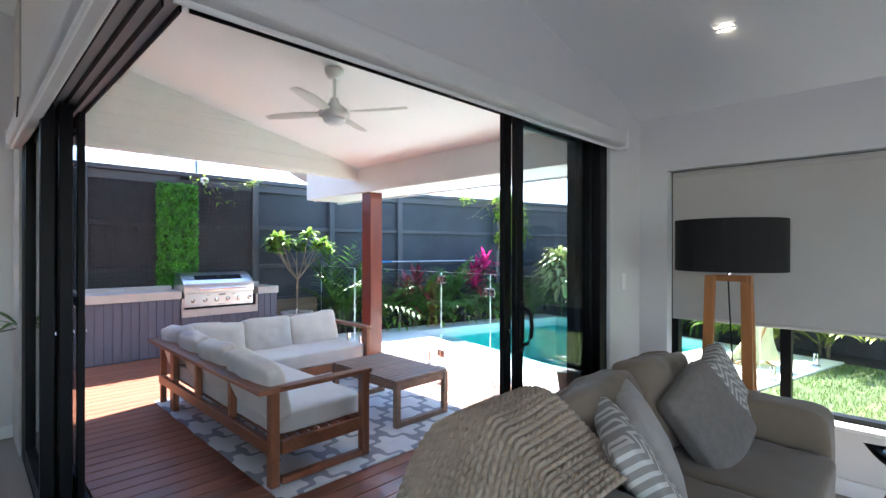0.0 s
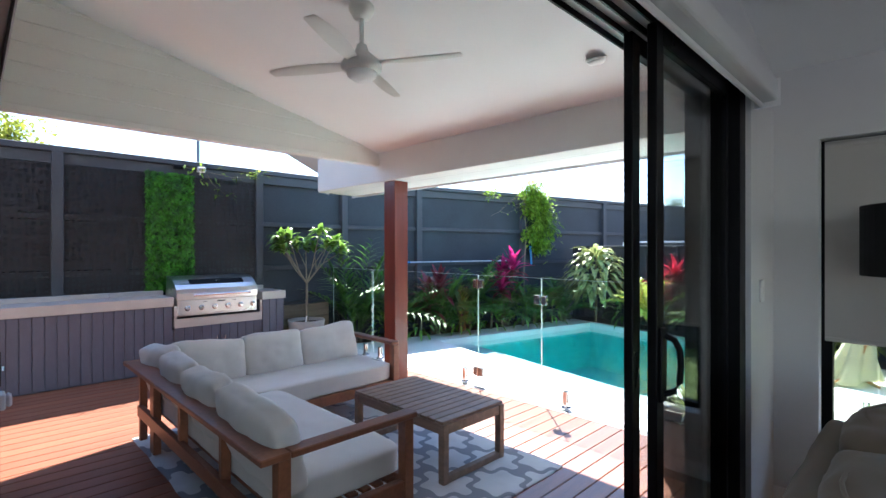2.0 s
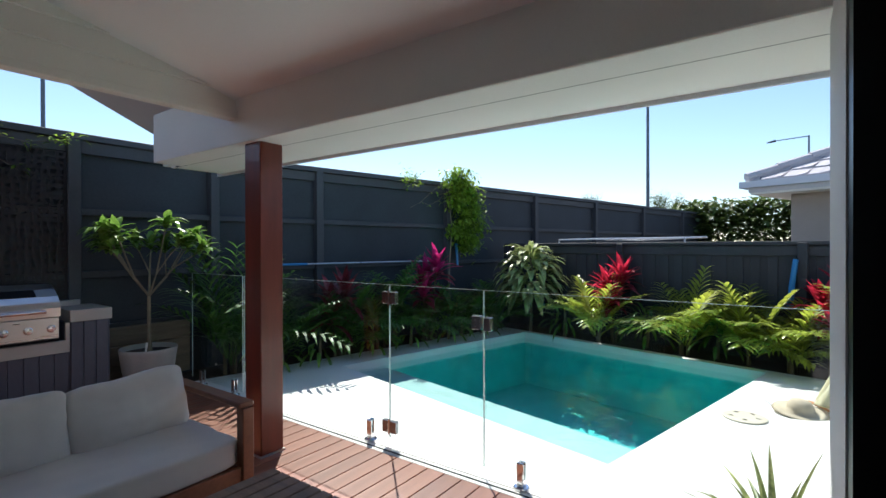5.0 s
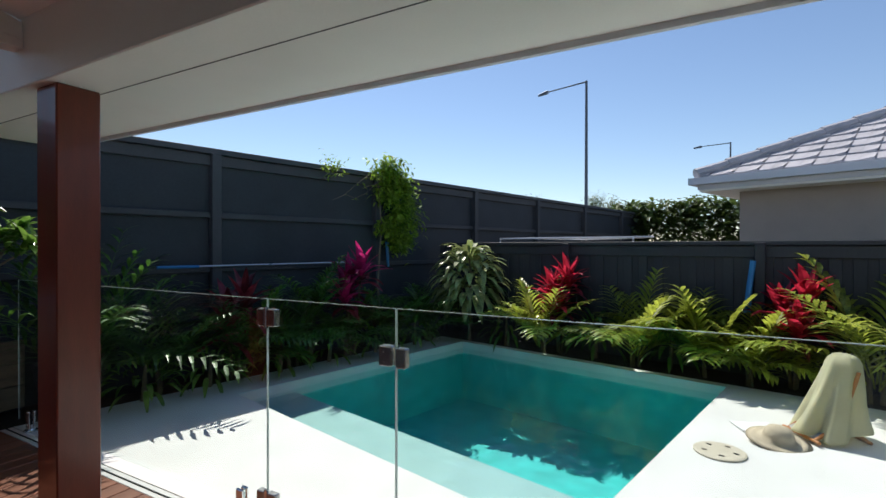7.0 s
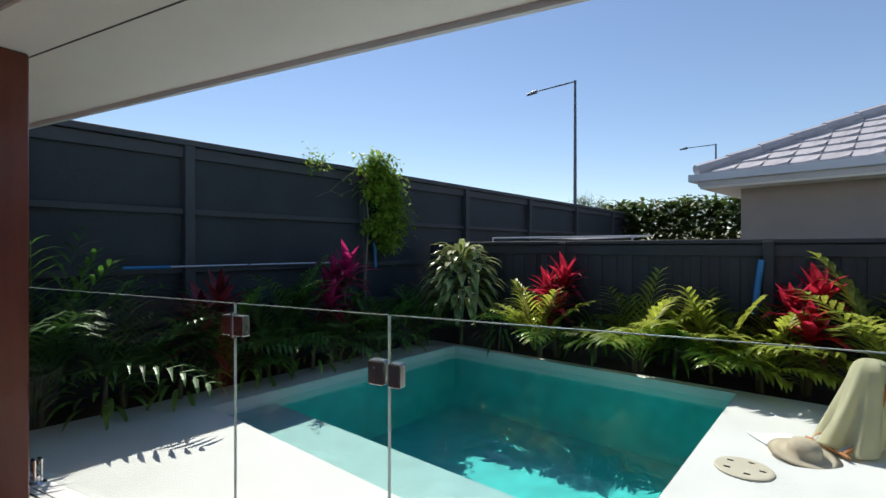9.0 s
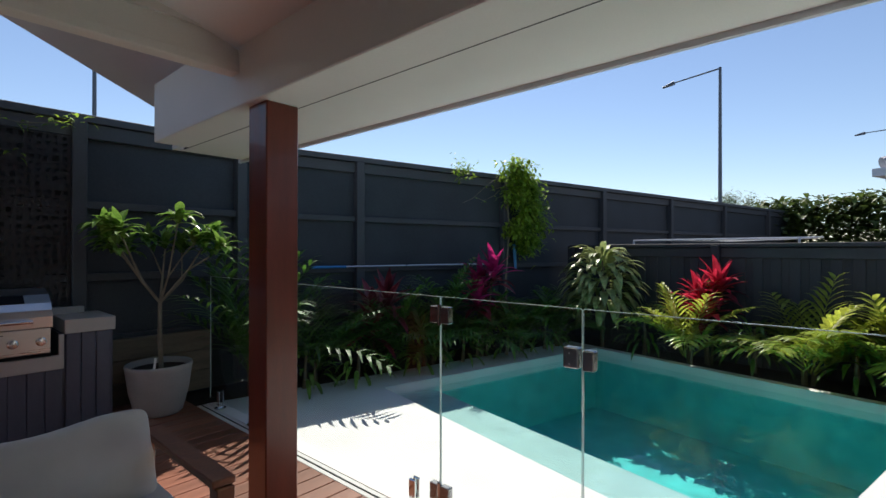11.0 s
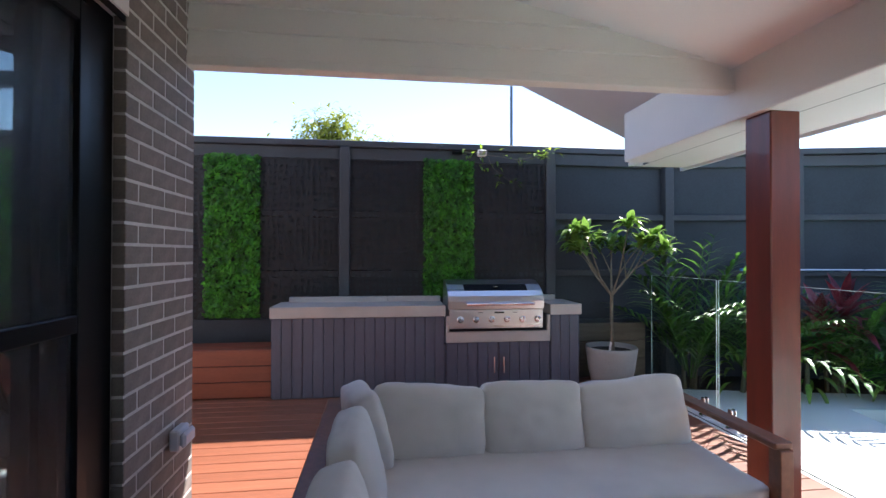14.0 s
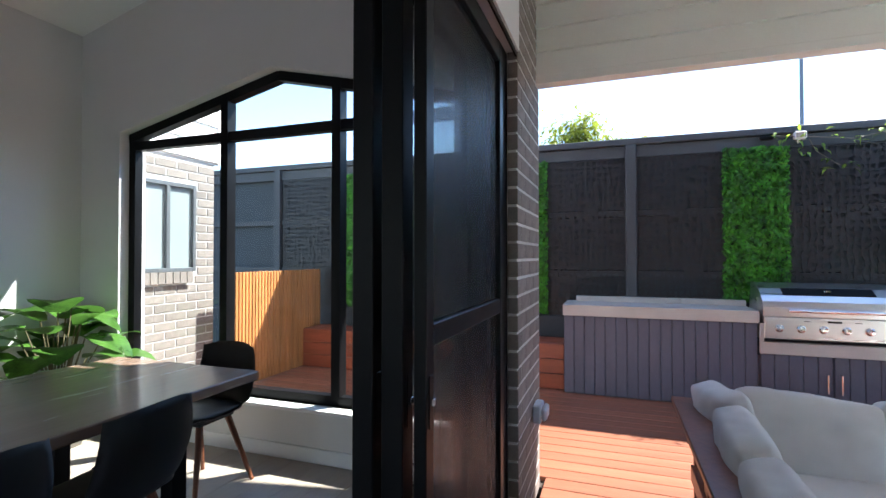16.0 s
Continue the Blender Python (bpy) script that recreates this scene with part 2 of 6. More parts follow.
M_GLASS = clear("clear_glass", (0.93, 0.97, 0.96), 0.022)
M_DOORGLASS = clear("door_glass", (0.90, 0.93, 0.93), 0.03)
M_MESH = mesh_screen("black_insect_mesh")
M_STEEL = mat("brushed_stainless_steel", (0.66, 0.65, 0.64), 0.30, 1.0, 0.05, 2.5, 160, 0.0, stretch=(8, 0.3, 8))
M_CHROME = mat("polished_chrome", (0.75, 0.75, 0.76), 0.12, 1.0, 0.03, 4, 60, 0.0)
M_DARKSTEEL = mat("satin_dark_steel", (0.30, 0.30, 0.31), 0.26, 1.0, 0.05, 3, 80, 0.0)
M_COUNTER = mat("pale_stone_counter", (0.48, 0.44, 0.41), 0.35, 0, 0.06, 5, 140, 0.05)
M_CLAD = mat("slate_blue_painted_boards", (0.095, 0.10, 0.14), 0.5, 0, 0.1, 3, 60, 0.1, stretch=(1, 1, 0.3), per_object=0.05)
M_BRICK = mat("grey_brown_brick", (0.20, 0.172, 0.152), 0.85, 0, 0.16, 12, 90, 0.5, per_object=0.13)
M_MORTAR = mat("pale_mortar", (0.56, 0.54, 0.51), 0.95, 0, 0.1, 10, 120, 0.4)
M_SOIL = mat("dark_garden_mulch", (0.035, 0.025, 0.018), 0.95, 0, 0.4, 14, 70, 0.9, dist=0.03)
M_GROUND = mat("bare_pale_ground", (0.15, 0.14, 0.13), 0.95, 0, 0.2, 3, 60, 0.4)
M_LEDGE = mat("pale_aqua_ledge_tile", (0.47, 0.60, 0.575), 0.6, 0, 0.08, 5, 90, 0.1)
M_GRASS = mat("lawn_soil", (0.10, 0.13, 0.045), 0.95, 0, 0.3, 6, 90, 0.6)
M_FLOOR = mat("pale_oak_floor", (0.36, 0.30, 0.25), 0.35, 0, 0.1, 1.5, 22, 0.06, stretch=(0.4, 5, 1), per_object=0.06)
M_ROOF = mat("grey_concrete_roof_tile", (0.42, 0.41, 0.43), 0.8, 0, 0.1, 5, 70, 0.3, per_island=0.08)
M_RENDER = mat("beige_rendered_wall", (0.42, 0.37, 0.32), 0.85, 0, 0.05, 3, 90, 0.2)
M_ROOFING = mat("dark_roof_sheet", (0.16, 0.16, 0.17), 0.5, 0, 0.05, 3, 60, 0.1)

# ---- ground, pool and paving ----
def ground_sheet():
    """One sheet out to the horizon, left open where the pool lies."""
    bm = B()
    far = [bm.verts.new(pool(a, b, -0.12)) for a, b in ((-900, -900), (900, -900), (900, 900), (-900, 900))]
    rim = [bm.verts.new(pool(a, b, -0.12)) for a, b in ((-0.05, -0.05), (3.65, -0.05), (3.65, 3.61), (-0.05, 3.61))]
    for i in range(4):
        bm.faces.new((far[i], far[(i + 1) % 4], rim[(i + 1) % 4], rim[i]))
    return bm


setting("ground", ground_sheet(), M_GROUND, "bare pale ground round the house reaching the horizon", "ground")

P1, P2 = Vector((-7.3, 4.36, 0)), Vector((-1.56, 4.36, 0))
P3, P4 = pool(5.1, 3.68), pool(-0.55, 3.68)
NL, NR, FR, FL = pool(0, 0), pool(3.6, 0), pool(3.6, 3.56), pool(0, 3.56)


def paving():
    bm = B()
    for q in ((P1, P2, NR, NL), (P2, P3, FR, NR), (P3, P4, FL, FR), (P4, P1, NL, FL)):
        hi = [bm.verts.new(p) for p in q]
        lo = [bm.verts.new(p - Vector((0, 0, 0.14))) for p in q]
        bm.faces.new(hi), bm.faces.new(lo[::-1])
        for i in (0, 2):
            bm.faces.new((hi[i], hi[(i + 1) % 4], lo[(i + 1) % 4], lo[i]))
    return bm


setting("pavement", paving(), M_PAVE, "pale cream pool surround paving in bright sun", "paving")


def pool_shell():
    """Walls, floor, a shallow ledge on the house side and a step."""
    bm = B()
    def quad(*p):
        bm.faces.new([bm.verts.new(pool(*q)) for q in p])
    d, l = -0.88, -0.14
    quad((0, 0.64, d), (3.6, 0.64, d), (3.6, 3.56, d), (0, 3.56, d))
    quad((0, 0.64, l), (3.6, 0.64, l), (3.6, 0.64, d), (0, 0.64, d))
    quad((0, 0, 0), (3.6, 0, 0), (3.6, 0, l), (0, 0, l))
    quad((0, 3.56, 0), (3.6, 3.56, 0), (3.6, 3.56, d), (0, 3.56, d))
    quad((0, 0, 0), (0, 3.56, 0), (0, 3.56, d), (0, 0, d))
    quad((3.6, 0, 0), (3.6, 3.56, 0), (3.6, 3.56, d), (3.6, 0, d))
    return bm


setting("pool_ledge", prism([pool(0, 0)[:2], pool(3.6, 0)[:2], pool(3.6, 0.64)[:2], pool(0, 0.64)[:2]], -0.34, -0.125), M_LEDGE, "pale submerged ledge along the house side of the pool", "pool ledge")
band = B()
for q0, q1 in (((0.004, 0), (0.004, 3.556)), ((0.004, 3.556), (3.596, 3.556)), ((3.596, 3.556), (3.596, 0))):
    band.faces.new([band.verts.new(pool(*p, z)) for p, z in ((q0, -0.002), (q1, -0.002), (q1, -0.17), (q0, -0.17))])
setting("waterline_band", band, M_PAVE, "pale stone band round the pool above the water", "pool edge")
setting("pool_basin", pool_shell(), M_POOL, "aqua plastered swimming pool basin with a shallow ledge", "pool")


def water_sheet():
    bm = B()
    bm.faces.new([bm.verts.new(pool(a, b, -0.095)) for a, b in ((0, 0), (3.6, 0), (3.6, 3.56), (0, 3.56))])
    return bm


setting("water", water_sheet(), M_WATER, "clear teal swimming pool water, lightly rippled", "water")

FDIR = Vector((0.2198, 0.9755, 0))          # run of the slanting boundary fence
FKINK = Vector((-7.90, 5.03, 0))


def fence_at(d, off=0.0, z=0.0):
    """d metres along the slanting fence from the kink, off metres in front of it."""
    return FKINK + FDIR * d + Vector((0.9755, -0.2198, 0)) * off + Vector((0, 0, z))


LOW_A, LOW_B = Vector((-6.55, 10.31, 0)), Vector((7.0, 7.30, 0))
setting("garden_soil", prism([P1 + Vector((0, 0.02, 0)), P4, P3, P3 + POOL_U * 3 + POOL_V * 0.0, pool(8.2, 4.9), fence_at(5.6), FKINK, Vector((-7.92, 3.7, 0)), Vector((-7.3, 3.7, 0))], -0.11, -0.03), M_SOIL, "dark mulched garden bed along the fences", "soil")
setting("lawn", prism([(-1.5, 4.0), (7.0, 4.0), (7.0, 7.2), tuple(pool(5.1, 3.68))[:2], tuple(pool(5.1, -1.5))[:2]], -0.11, -0.02), M_GRASS, "sunny patch of green lawn beside the pool", "lawn")

# ---- house: walls, ceilings, roof ----
W = 0.24
# living room wall across the doors: lintel and end pier
setting("wall_doors_living", wall_yz([(0.56, 2.36), (3.28, 2.36), (3.28, 0), (3.80, 0), (3.80, ceil_z(3.80) + 0.05), (0.30, ceil_z(0.30) + 0.05), (0.30, 2.36)], -1.84, -1.55), M_WALL, "white wall above the sliding doors", "wall")
setting("wall_doors_dining", prism([(-4.575, 0.31), (-1.60, 0.31), (-1.60, 0.56), (-4.575, 0.56)], 2.36, ceil_z(0.3) + 0.05), M_WALL, "white wall above the dining sliding doors", "wall")
setting("wall_pier", box(-5.275, -4.583, 0.30, 0.545, 0, 3.4), M_MORTAR, "end pier of the house wall in pale mortar", "wall")
# window wall of the living room, looking over the lawn
WX0, WX1, WZ0, WZ1 = -1.34, 1.30, 0.40, 2.10


def window_wall():
    bm = B()
    top = ceil_z(3.8) + 0.05
    add_box(bm, -1.60, WX0, 3.80, 4.02, 0, top)
    add_box(bm, WX1, 4.0, 3.80, 4.02, 0, top)
    add_box(bm, WX0, WX1, 3.80, 4.02, 0, WZ0)
    add_box(bm, WX0, WX1, 3.80, 4.02, WZ1, top)
    return bm


setting("wall_north", window_wall(), M_WALL, "white living room wall with a wide window", "wall")


def pierced(bm, u0, u1, h0, h1, o0, o1, p0, p1, put):
    """Four blocks round an opening."""
    for a, b, c, d in ((u0, o0, h0, h1), (o1, u1, h0, h1), (o0, o1, h0, p0), (o0, o1, p1, h1)):
        put(bm, a, b, c, d)
    return bm


# the openings in these two walls are added out of view, for fill light
setting("wall_east", pierced(B(), -3.5, 4.0, 0, 4.0, -1.4, 1.6, 0.1, 2.4, lambda bm, a, b, c, d: add_box(bm, 4.0, 4.2, a, b, c, d)), M_WALL, "unseen white end wall with a wide opening added for fill light", "wall")
setting("wall_south", pierced(B(), -5.33, 4.2, 0, 4.0, 0.1, 2.1, 0.1, 2.4, lambda bm, a, b, c, d: add_box(bm, a, b, -3.50, -3.26, c, d)), M_WALL, "white dining room side wall with an unseen opening added for fill light", "wall")

# dining room gable window
GY0, GYM, GY1, GZ0, GZS, GZP = -2.81, -1.31, 0.19, 0.36, 2.40, 2.74


def gable_window_wall():
    bm = B()
    def slab(pts):
        lo = [bm.verts.new((-5.33, *p)) for p in pts]
        hi = [bm.verts.new((-5.10, *p)) for p in pts]
        bm.faces.new(lo), bm.faces.new(hi[::-1])
        for i in range(len(pts)):
            bm.faces.new((lo[i], lo[(i + 1) % len(pts)], hi[(i + 1) % len(pts)], hi[i]))
    slab([(-3.26, 0), (0.30, 0), (0.30, GZ0), (-3.26, GZ0)])
    slab([(-3.26, GZ0), (GY0, GZ0), (GY0, GZS), (-3.26, GZS)])
    slab([(GY1, GZ0), (0.30, GZ0), (0.30, GZS), (GY1, GZS)])
    slab([(-3.26, GZS), (GY0, GZS), (GYM, GZP), (GYM, 4.0), (-3.26, 4.0)])
    slab([(GYM, GZP), (GY1, GZS), (0.30, GZS), (0.30, 4.0), (GYM, 4.0)])
    return bm


setting("wall_west", gable_window_wall(), M_WALL, "white dining room wall with a peaked window", "wall")


def slope_sheet(x0, x1, spans, up):
    """A raked sheet: spans of (y, z), thickened upwards."""
    bm = B()
    for (ya, za), (yb, zb) in zip(spans, spans[1:]):
        vs = [bm.verts.new(p) for p in ((x0, ya, za), (x1, ya, za), (x1, yb, zb), (x0, yb, zb), (x0, ya, za + up), (x1, ya, za + up), (x1, yb, zb + up), (x0, yb, zb + up))]
        for f in ((0, 1, 2, 3), (4, 7, 6, 5), (0, 4, 5, 1), (2, 6, 7, 3), (1, 5, 6, 2), (0, 3, 7, 4)):
            bm.faces.new([vs[i] for i in f])
    return bm


ZR = ceil_z(-1.3)
setting("ceiling_living", slope_sheet(-1.60, 4.0, [(3.80, ceil_z(3.8)), (-1.3, ZR), (-3.26, ceil_z(-3.26))], 0.08), M_CEIL, "raked white plaster ceiling", "ceiling")
setting("ceiling_dining", slope_sheet(-5.10, -1.60, [(0.34, ceil_z(0.34)), (-1.3, ZR), (-3.26, ceil_z(-3.26))], 0.08), M_CEIL, "raked white plaster ceiling over the dining room", "ceiling")
setting("ceiling_patio", slope_sheet(-5.20, -1.84, [(3.66, ceil_z(3.66)), (0.56, ceil_z(0.56))], 0.08), M_CEIL, "raked white ceiling over the covered patio", "ceiling")
# roof: eave at y 4.62, verge over the courtyard
ROOF = lambda y: 2.30 + 0.445 * (4.5 - y)
setting("roof_patio", slope_sheet(-6.96, 4.2, [(4.52, ROOF(4.52)), (0.4, ROOF(0.4))], 0.10), M_FASCIA, "sloping roof with a pale lined verge", "roof")
setting("roof_house", slope_sheet(-5.36, 4.2, [(0.4, ROOF(0.4)), (-1.3, ROOF(-1.3)), (-3.6, ROOF(1.0))], 0.10), M_ROOFING, "sloping roof over the dining room", "roof")
setting("beam", box(-6.49, -1.62, 3.66, 3.90, 2.23, ceil_z(3.66) + 0.10, bevel=0.006), M_BEAM, "painted white beam over the patio edge", "beam")
setting("eave_lining", box(-6.90, 4.2, 3.92, 4.50, 2.275, 2.31), M_BEAM, "white eave lining boards", "eaves")
setting("eave_strip", box(-6.70, 4.0, 3.907, 3.94, 2.236, 2.262, bevel=0.003), M_BEAM, "white cover strip along the eave", "trim")
# solid grey strips whose colour stands in for the shade in the two gaps
for y0, z1 in ((3.899, 2.244), (3.944, 2.274)):
    setting("shadow_gap", box(-6.60, 4.0, y0, y0 + 0.007, z1 - 0.012, z1), M_RAIL, "thin grey strip painted as the shade in the gap beside the eave strip", "trim")
setting("fascia", box(-6.96, 4.2, 4.50, 4.525, 2.25, 2.40), M_FASCIA, "pale grey fascia board", "fascia")


def gutter():
    bm = B()
    prof = [(4.53, 2.44), (4.53, 2.31), (4.63, 2.31), (4.65, 2.36), (4.65, 2.44), (4.64, 2.44), (4.62, 2.33), (4.54, 2.33)]
    a = [bm.verts.new((-6.97, *p)) for p in prof]
    b = [bm.verts.new((4.2, *p)) for p in prof]
    bm.faces.new(a), bm.faces.new(b)
    for i in range(len(prof)):
        bm.faces.new((a[i], a[(i + 1) % len(prof)], b[(i + 1) % len(prof)], b[i]))
    return bm


setting("gutter", gutter(), M_FASCIA, "pale metal roof gutter along the eave", "gutter")
setting("floor_living", box(-1.72, 4.0, -3.26, 3.80, -0.10, -0.004), M_FLOOR, "pale timber plank floor", "floor")
setting("floor_dining", box(-5.10, -1.72, -3.26, 0.40, -0.10, -0.004), M_FLOOR, "pale timber plank floor of the dining room", "floor")

# patio post
post = thing("timber_post", "red-stained square timber post holding up the patio beam", "post")
part("shaft", box(-5.14, -4.95, 3.70, 3.885, 0.0, 2.23, bevel=0.006), M_POST, post)
part("base_plate", box(-5.15, -4.94, 3.69, 3.895, 0.0, 0.012), M_STEEL, post, "steel base plate")

# boarded gable end over the patio's open side
gable = tagged(new("gable_wall"), "cream weatherboard gable end above the patio opening", "wall", "", "structure")
z = 2.455
while z < 3.4:
    z1 = min(z + 0.142, 3.5)
    # top edge follows the rake
    yt = lambda zz: min(3.88, 3.77 - (zz - 2.53) / 0.235)
    ya, yb = yt(z), yt(z1)
    if ya < 0.60:
        break
    pts = [(0.50, z), (ya, z), (max(yb, 0.5), z1), (0.50, z1)]
    bm = B()
    lo = [bm.verts.new((-5.193 + (0.024 if zz == z else 0.0), y, zz)) for y, zz in pts]
    hi = [bm.verts.new((-5.24, y, zz)) for y, zz in pts]
    bm.faces.new(lo), bm.faces.new(hi)
    for i in range(4):
        bm.faces.new((lo[i], lo[(i + 1) % 4], hi[(i + 1) % 4], hi[i]))
    part("board", bm, M_BOARD, gable)
    z = z1 - 0.001
part("bottom_trim", box(-5.26, -5.165, 0.50, 3.66, 2.405, 2.455, bevel=0.004), M_BOARD, gable)
part("corner_trim", box(-5.25, -5.16, 0.487, 0.535, 2.405, 3.35, bevel=0.003), M_BOARD, gable)

# ---- sliding doors ----
def door_leaf(name, label, width, height, glass, mid=None, handle=False, group="", t=0.036, s=0.07):
    """A framed leaf along +x from its origin, standing on z 0."""
    d = thing(name, label, "door", group)
    part("stile", box(0, s, -t / 2, t / 2, 0, height, bevel=0.003), M_BLACK, d)
    part("stile", box(width - s, width, -t / 2, t / 2, 0, height, bevel=0.003), M_BLACK, d)
    part("rail", box(s, width - s, -t / 2, t / 2, 0, 0.11, bevel=0.003), M_BLACK, d)
    part("rail", box(s, width - s, -t / 2, t / 2, height - 0.075, height, bevel=0.003), M_BLACK, d)
    if mid:
        part("mid_rail", box(s, width - s, -t / 2, t / 2, mid - 0.03, mid + 0.03, bevel=0.003), M_BLACK, d)
    pane = part("screen_mesh" if glass is M_MESH else "pane", box(s - 0.005, width - s + 0.005, -0.003, 0.003, 0.10, height - 0.07), glass, d)
    if handle:
        bm = B()
        add_tube(bm, [(s / 2 + 0.01, -0.03, 0.93), (s / 2 + 0.02, -0.062, 0.945), (s / 2 + 0.026, -0.078, 0.98), (s / 2 + 0.028, -0.082, 1.04), (s / 2 + 0.026, -0.078, 1.10), (s / 2 + 0.02, -0.062, 1.135), (s / 2 + 0.01, -0.03, 1.15)], 0.012, sides=10)
        add_box(bm, s / 2 - 0.02, s / 2 + 0.03, -0.032, -0.016, 0.90, 1.18, bevel=0.004)
        part("handle", bm, M_BLACK, d, "black pull handle")
    else:
        part("lock_plate", box(s / 2 - 0.012, s / 2 + 0.012, -t / 2 - 0.004, -t / 2, 0.93, 1.07, bevel=0.002), M_BLACK, d)
        part("snib", box(s / 2 - 0.006, s / 2 + 0.006, -t / 2 - 0.014, -t / 2 - 0.004, 0.99, 1.01, bevel=0.002), M_CHROME, d, "small chrome snib")
    return d


GR = "black framed sliding doors"
H = 2.325
leaf = door_leaf("sliding_door", "open black aluminium sliding glass door stacked at the wall", 0.90, H, M_DOORGLASS, None, False, GR)
leaf.matrix_basis = pose(-1.742, 2.265, 0.012, 0, 0, 90)
grip = door_leaf("sliding_door", "open black framed sliding glass door with a pull handle", 0.96, H, M_DOORGLASS, None, True, GR)
grip.matrix_basis = pose(-1.645, 2.252, 0.012, 0, 0, 90)
stack = door_leaf("sliding_door", "open black sliding glass door stacked beside the dining room", 0.93, H, M_DOORGLASS, None, False, GR, 0.062)
stack.matrix_basis = pose(-3.47, 0.348, 0.012, 0, 0, 180)
copy_thing(stack, pose(-3.475, 0.432, 0.012, 0, 0, 180))
scr = door_leaf("screen_door", "black framed insect screen door folded against the brick pier", 0.90, 2.29, M_MESH, 1.17, False, GR, 0.036, 0.055)
scr.matrix_basis = pose(-3.49, 0.505, 0.012, 0, 0, 180)


def track(name, x0, x1, y0, y1, z0, z1, along):
    t = tagged(new(name), "black aluminium sliding door track with parallel grooves", "door frame", "", "structure")
    part("channel", box(x0, x1, y0, y1, z1 - 0.02 if z0 > 1 else z0, z1 if z0 > 1 else z0 + 0.012), M_BLACK, t)
    for i in range(5):
        if along == "y":
            xx = x0 + (x1 - x0 - 0.008) * i / 4
            part("rib", box(xx, xx + 0.008, y0, y1, z0, z1), M_BLACK, t)
        else:
            yy = y0 + (y1 - y0 - 0.008) * i / 4
            part("rib", box(x0, x1, yy, yy + 0.008, z0, z1), M_BLACK, t)
    return t


track("head_track_living", -1.83, -1.58, 0.57, 3.27, 2.335, 2.385, "y")
track("head_track_dining", -4.57, -1.84, 0.315, 0.55, 2.335, 2.385, "x")
track("floor_track_living", -1.83, -1.60, 0.57, 3.27, -0.012, 0.006, "y")
track("floor_track_dining", -4.57, -1.84, 0.315, 0.55, -0.012, 0.006, "x")
jambs = tagged(new("door_frame"), "black aluminium door jambs at the wall ends", "door frame", "", "structure")
part("jamb", box(-1.835, -1.575, 3.175, 3.282, 0, 2.355), M_BLACK, jambs)
part("jamb", box(-4.578, -4.405, 0.315, 0.50, 0, 2.355), M_BLACK, jambs)


def roller_blind(name, m, length, label):
    b = thing(name, label, "blind", "", m)
    part("cassette", box(0, length, -0.05, 0.05, 0.0, 0.11, bevel=0.02, seg=3), M_WALL, b)
    part("bottom_rail", tube([(0.01, 0.02, -0.012), (length - 0.01, 0.02, -0.012)], 0.011), M_CEIL, b)
    part("bracket", box(length, length + 0.012, -0.055, 0.055, -0.02, 0.115), M_CEIL, b)
    part("cord", tube([(length * 0.62, 0.06, 0.09), (length * 0.62, 0.065, -0.02)], 0.004, sides=6), M_BLACK, b, "short black pull cord")
    return b


roller_blind("door_blind", pose(-1.485, 0.42, 2.225, 0, 0, 90), 2.88, "white roller blind rolled up above the sliding doors")
roller_blind("door_blind", pose(-1.60, 0.28, 2.225, 0, 0, 180), 2.95, "white roller blind rolled up above the dining doors")

# ---- living room window with its blind ----
win = tagged(new("window_1"), "wide black framed window with a half-lowered roller blind", "window", "", "structure")
part("window_frame", box(WX0, WX0 + 0.05, 3.90, 3.98, WZ0, WZ1), M_BLACK, win)
part("window_frame", box(WX1 - 0.05, WX1, 3.90, 3.98, WZ0, WZ1), M_BLACK, win)
part("window_frame", box(WX0 + 0.05, WX1 - 0.05, 3.90, 3.98, WZ0, WZ0 + 0.05), M_BLACK, win)
part("window_frame", box(WX0 + 0.05, WX1 - 0.05, 3.90, 3.98, WZ1 - 0.05, WZ1), M_BLACK, win)
for xm in (-0.61, 0.35):
    part("mullion", box(xm - 0.03, xm + 0.03, 3.90, 3.98, WZ0 + 0.05, WZ1 - 0.05), M_BLACK, win)
part("pane", box(WX0 + 0.05, WX1 - 0.05, 3.937, 3.943, WZ0 + 0.05, WZ1 - 0.05), M_GLASS, win)
part("window_sill", box(WX0, WX1, 3.78, 3.90, WZ0 - 0.005, WZ0 + 0.02, bevel=0.004), M_CEIL, win)
M_BLIND = mat("grey_blockout_fabric", (0.50, 0.48, 0.45), 0.85, 0, 0.03, 3, 300, 0.1)
bl = thing("roller_blind", "pale grey blockout roller blind lowered over the window", "blind")
part("fabric", box(WX0 + 0.02, WX1 - 0.02, 3.862, 3.866, 0.99, 2.09), M_BLIND, bl)
part("bottom_rail", box(WX0 + 0.02, WX1 - 0.02, 3.855, 3.873, 0.97, 0.995, bevel=0.005), M_BLIND, bl)
part("roller", tube([(WX0 + 0.03, 3.875, 2.065), (WX1 - 0.03, 3.875, 2.065)], 0.022, sides=12), M_BLIND, bl)

# ---- dining gable window ----
gw = tagged(new("window_2"), "black framed peaked window looking onto the deck", "window", "", "structure")


def bar(y0, z0, y1, z1, w=0.07, x0=-5.25, x1=-5.185):
    """A frame bar between two places in the window's plane."""
    d = Vector((0, y1 - y0, z1 - z0)).normalized()
    n = Vector((0, -d.z, d.y)) * w / 2
    a, b = Vector((0, y0, z0)), Vector((0, y1, z1))
    pts = [a + n, b + n, b - n, a - n]
    return wall_yz([(p.y, p.z) for p in pts], x0, x1)


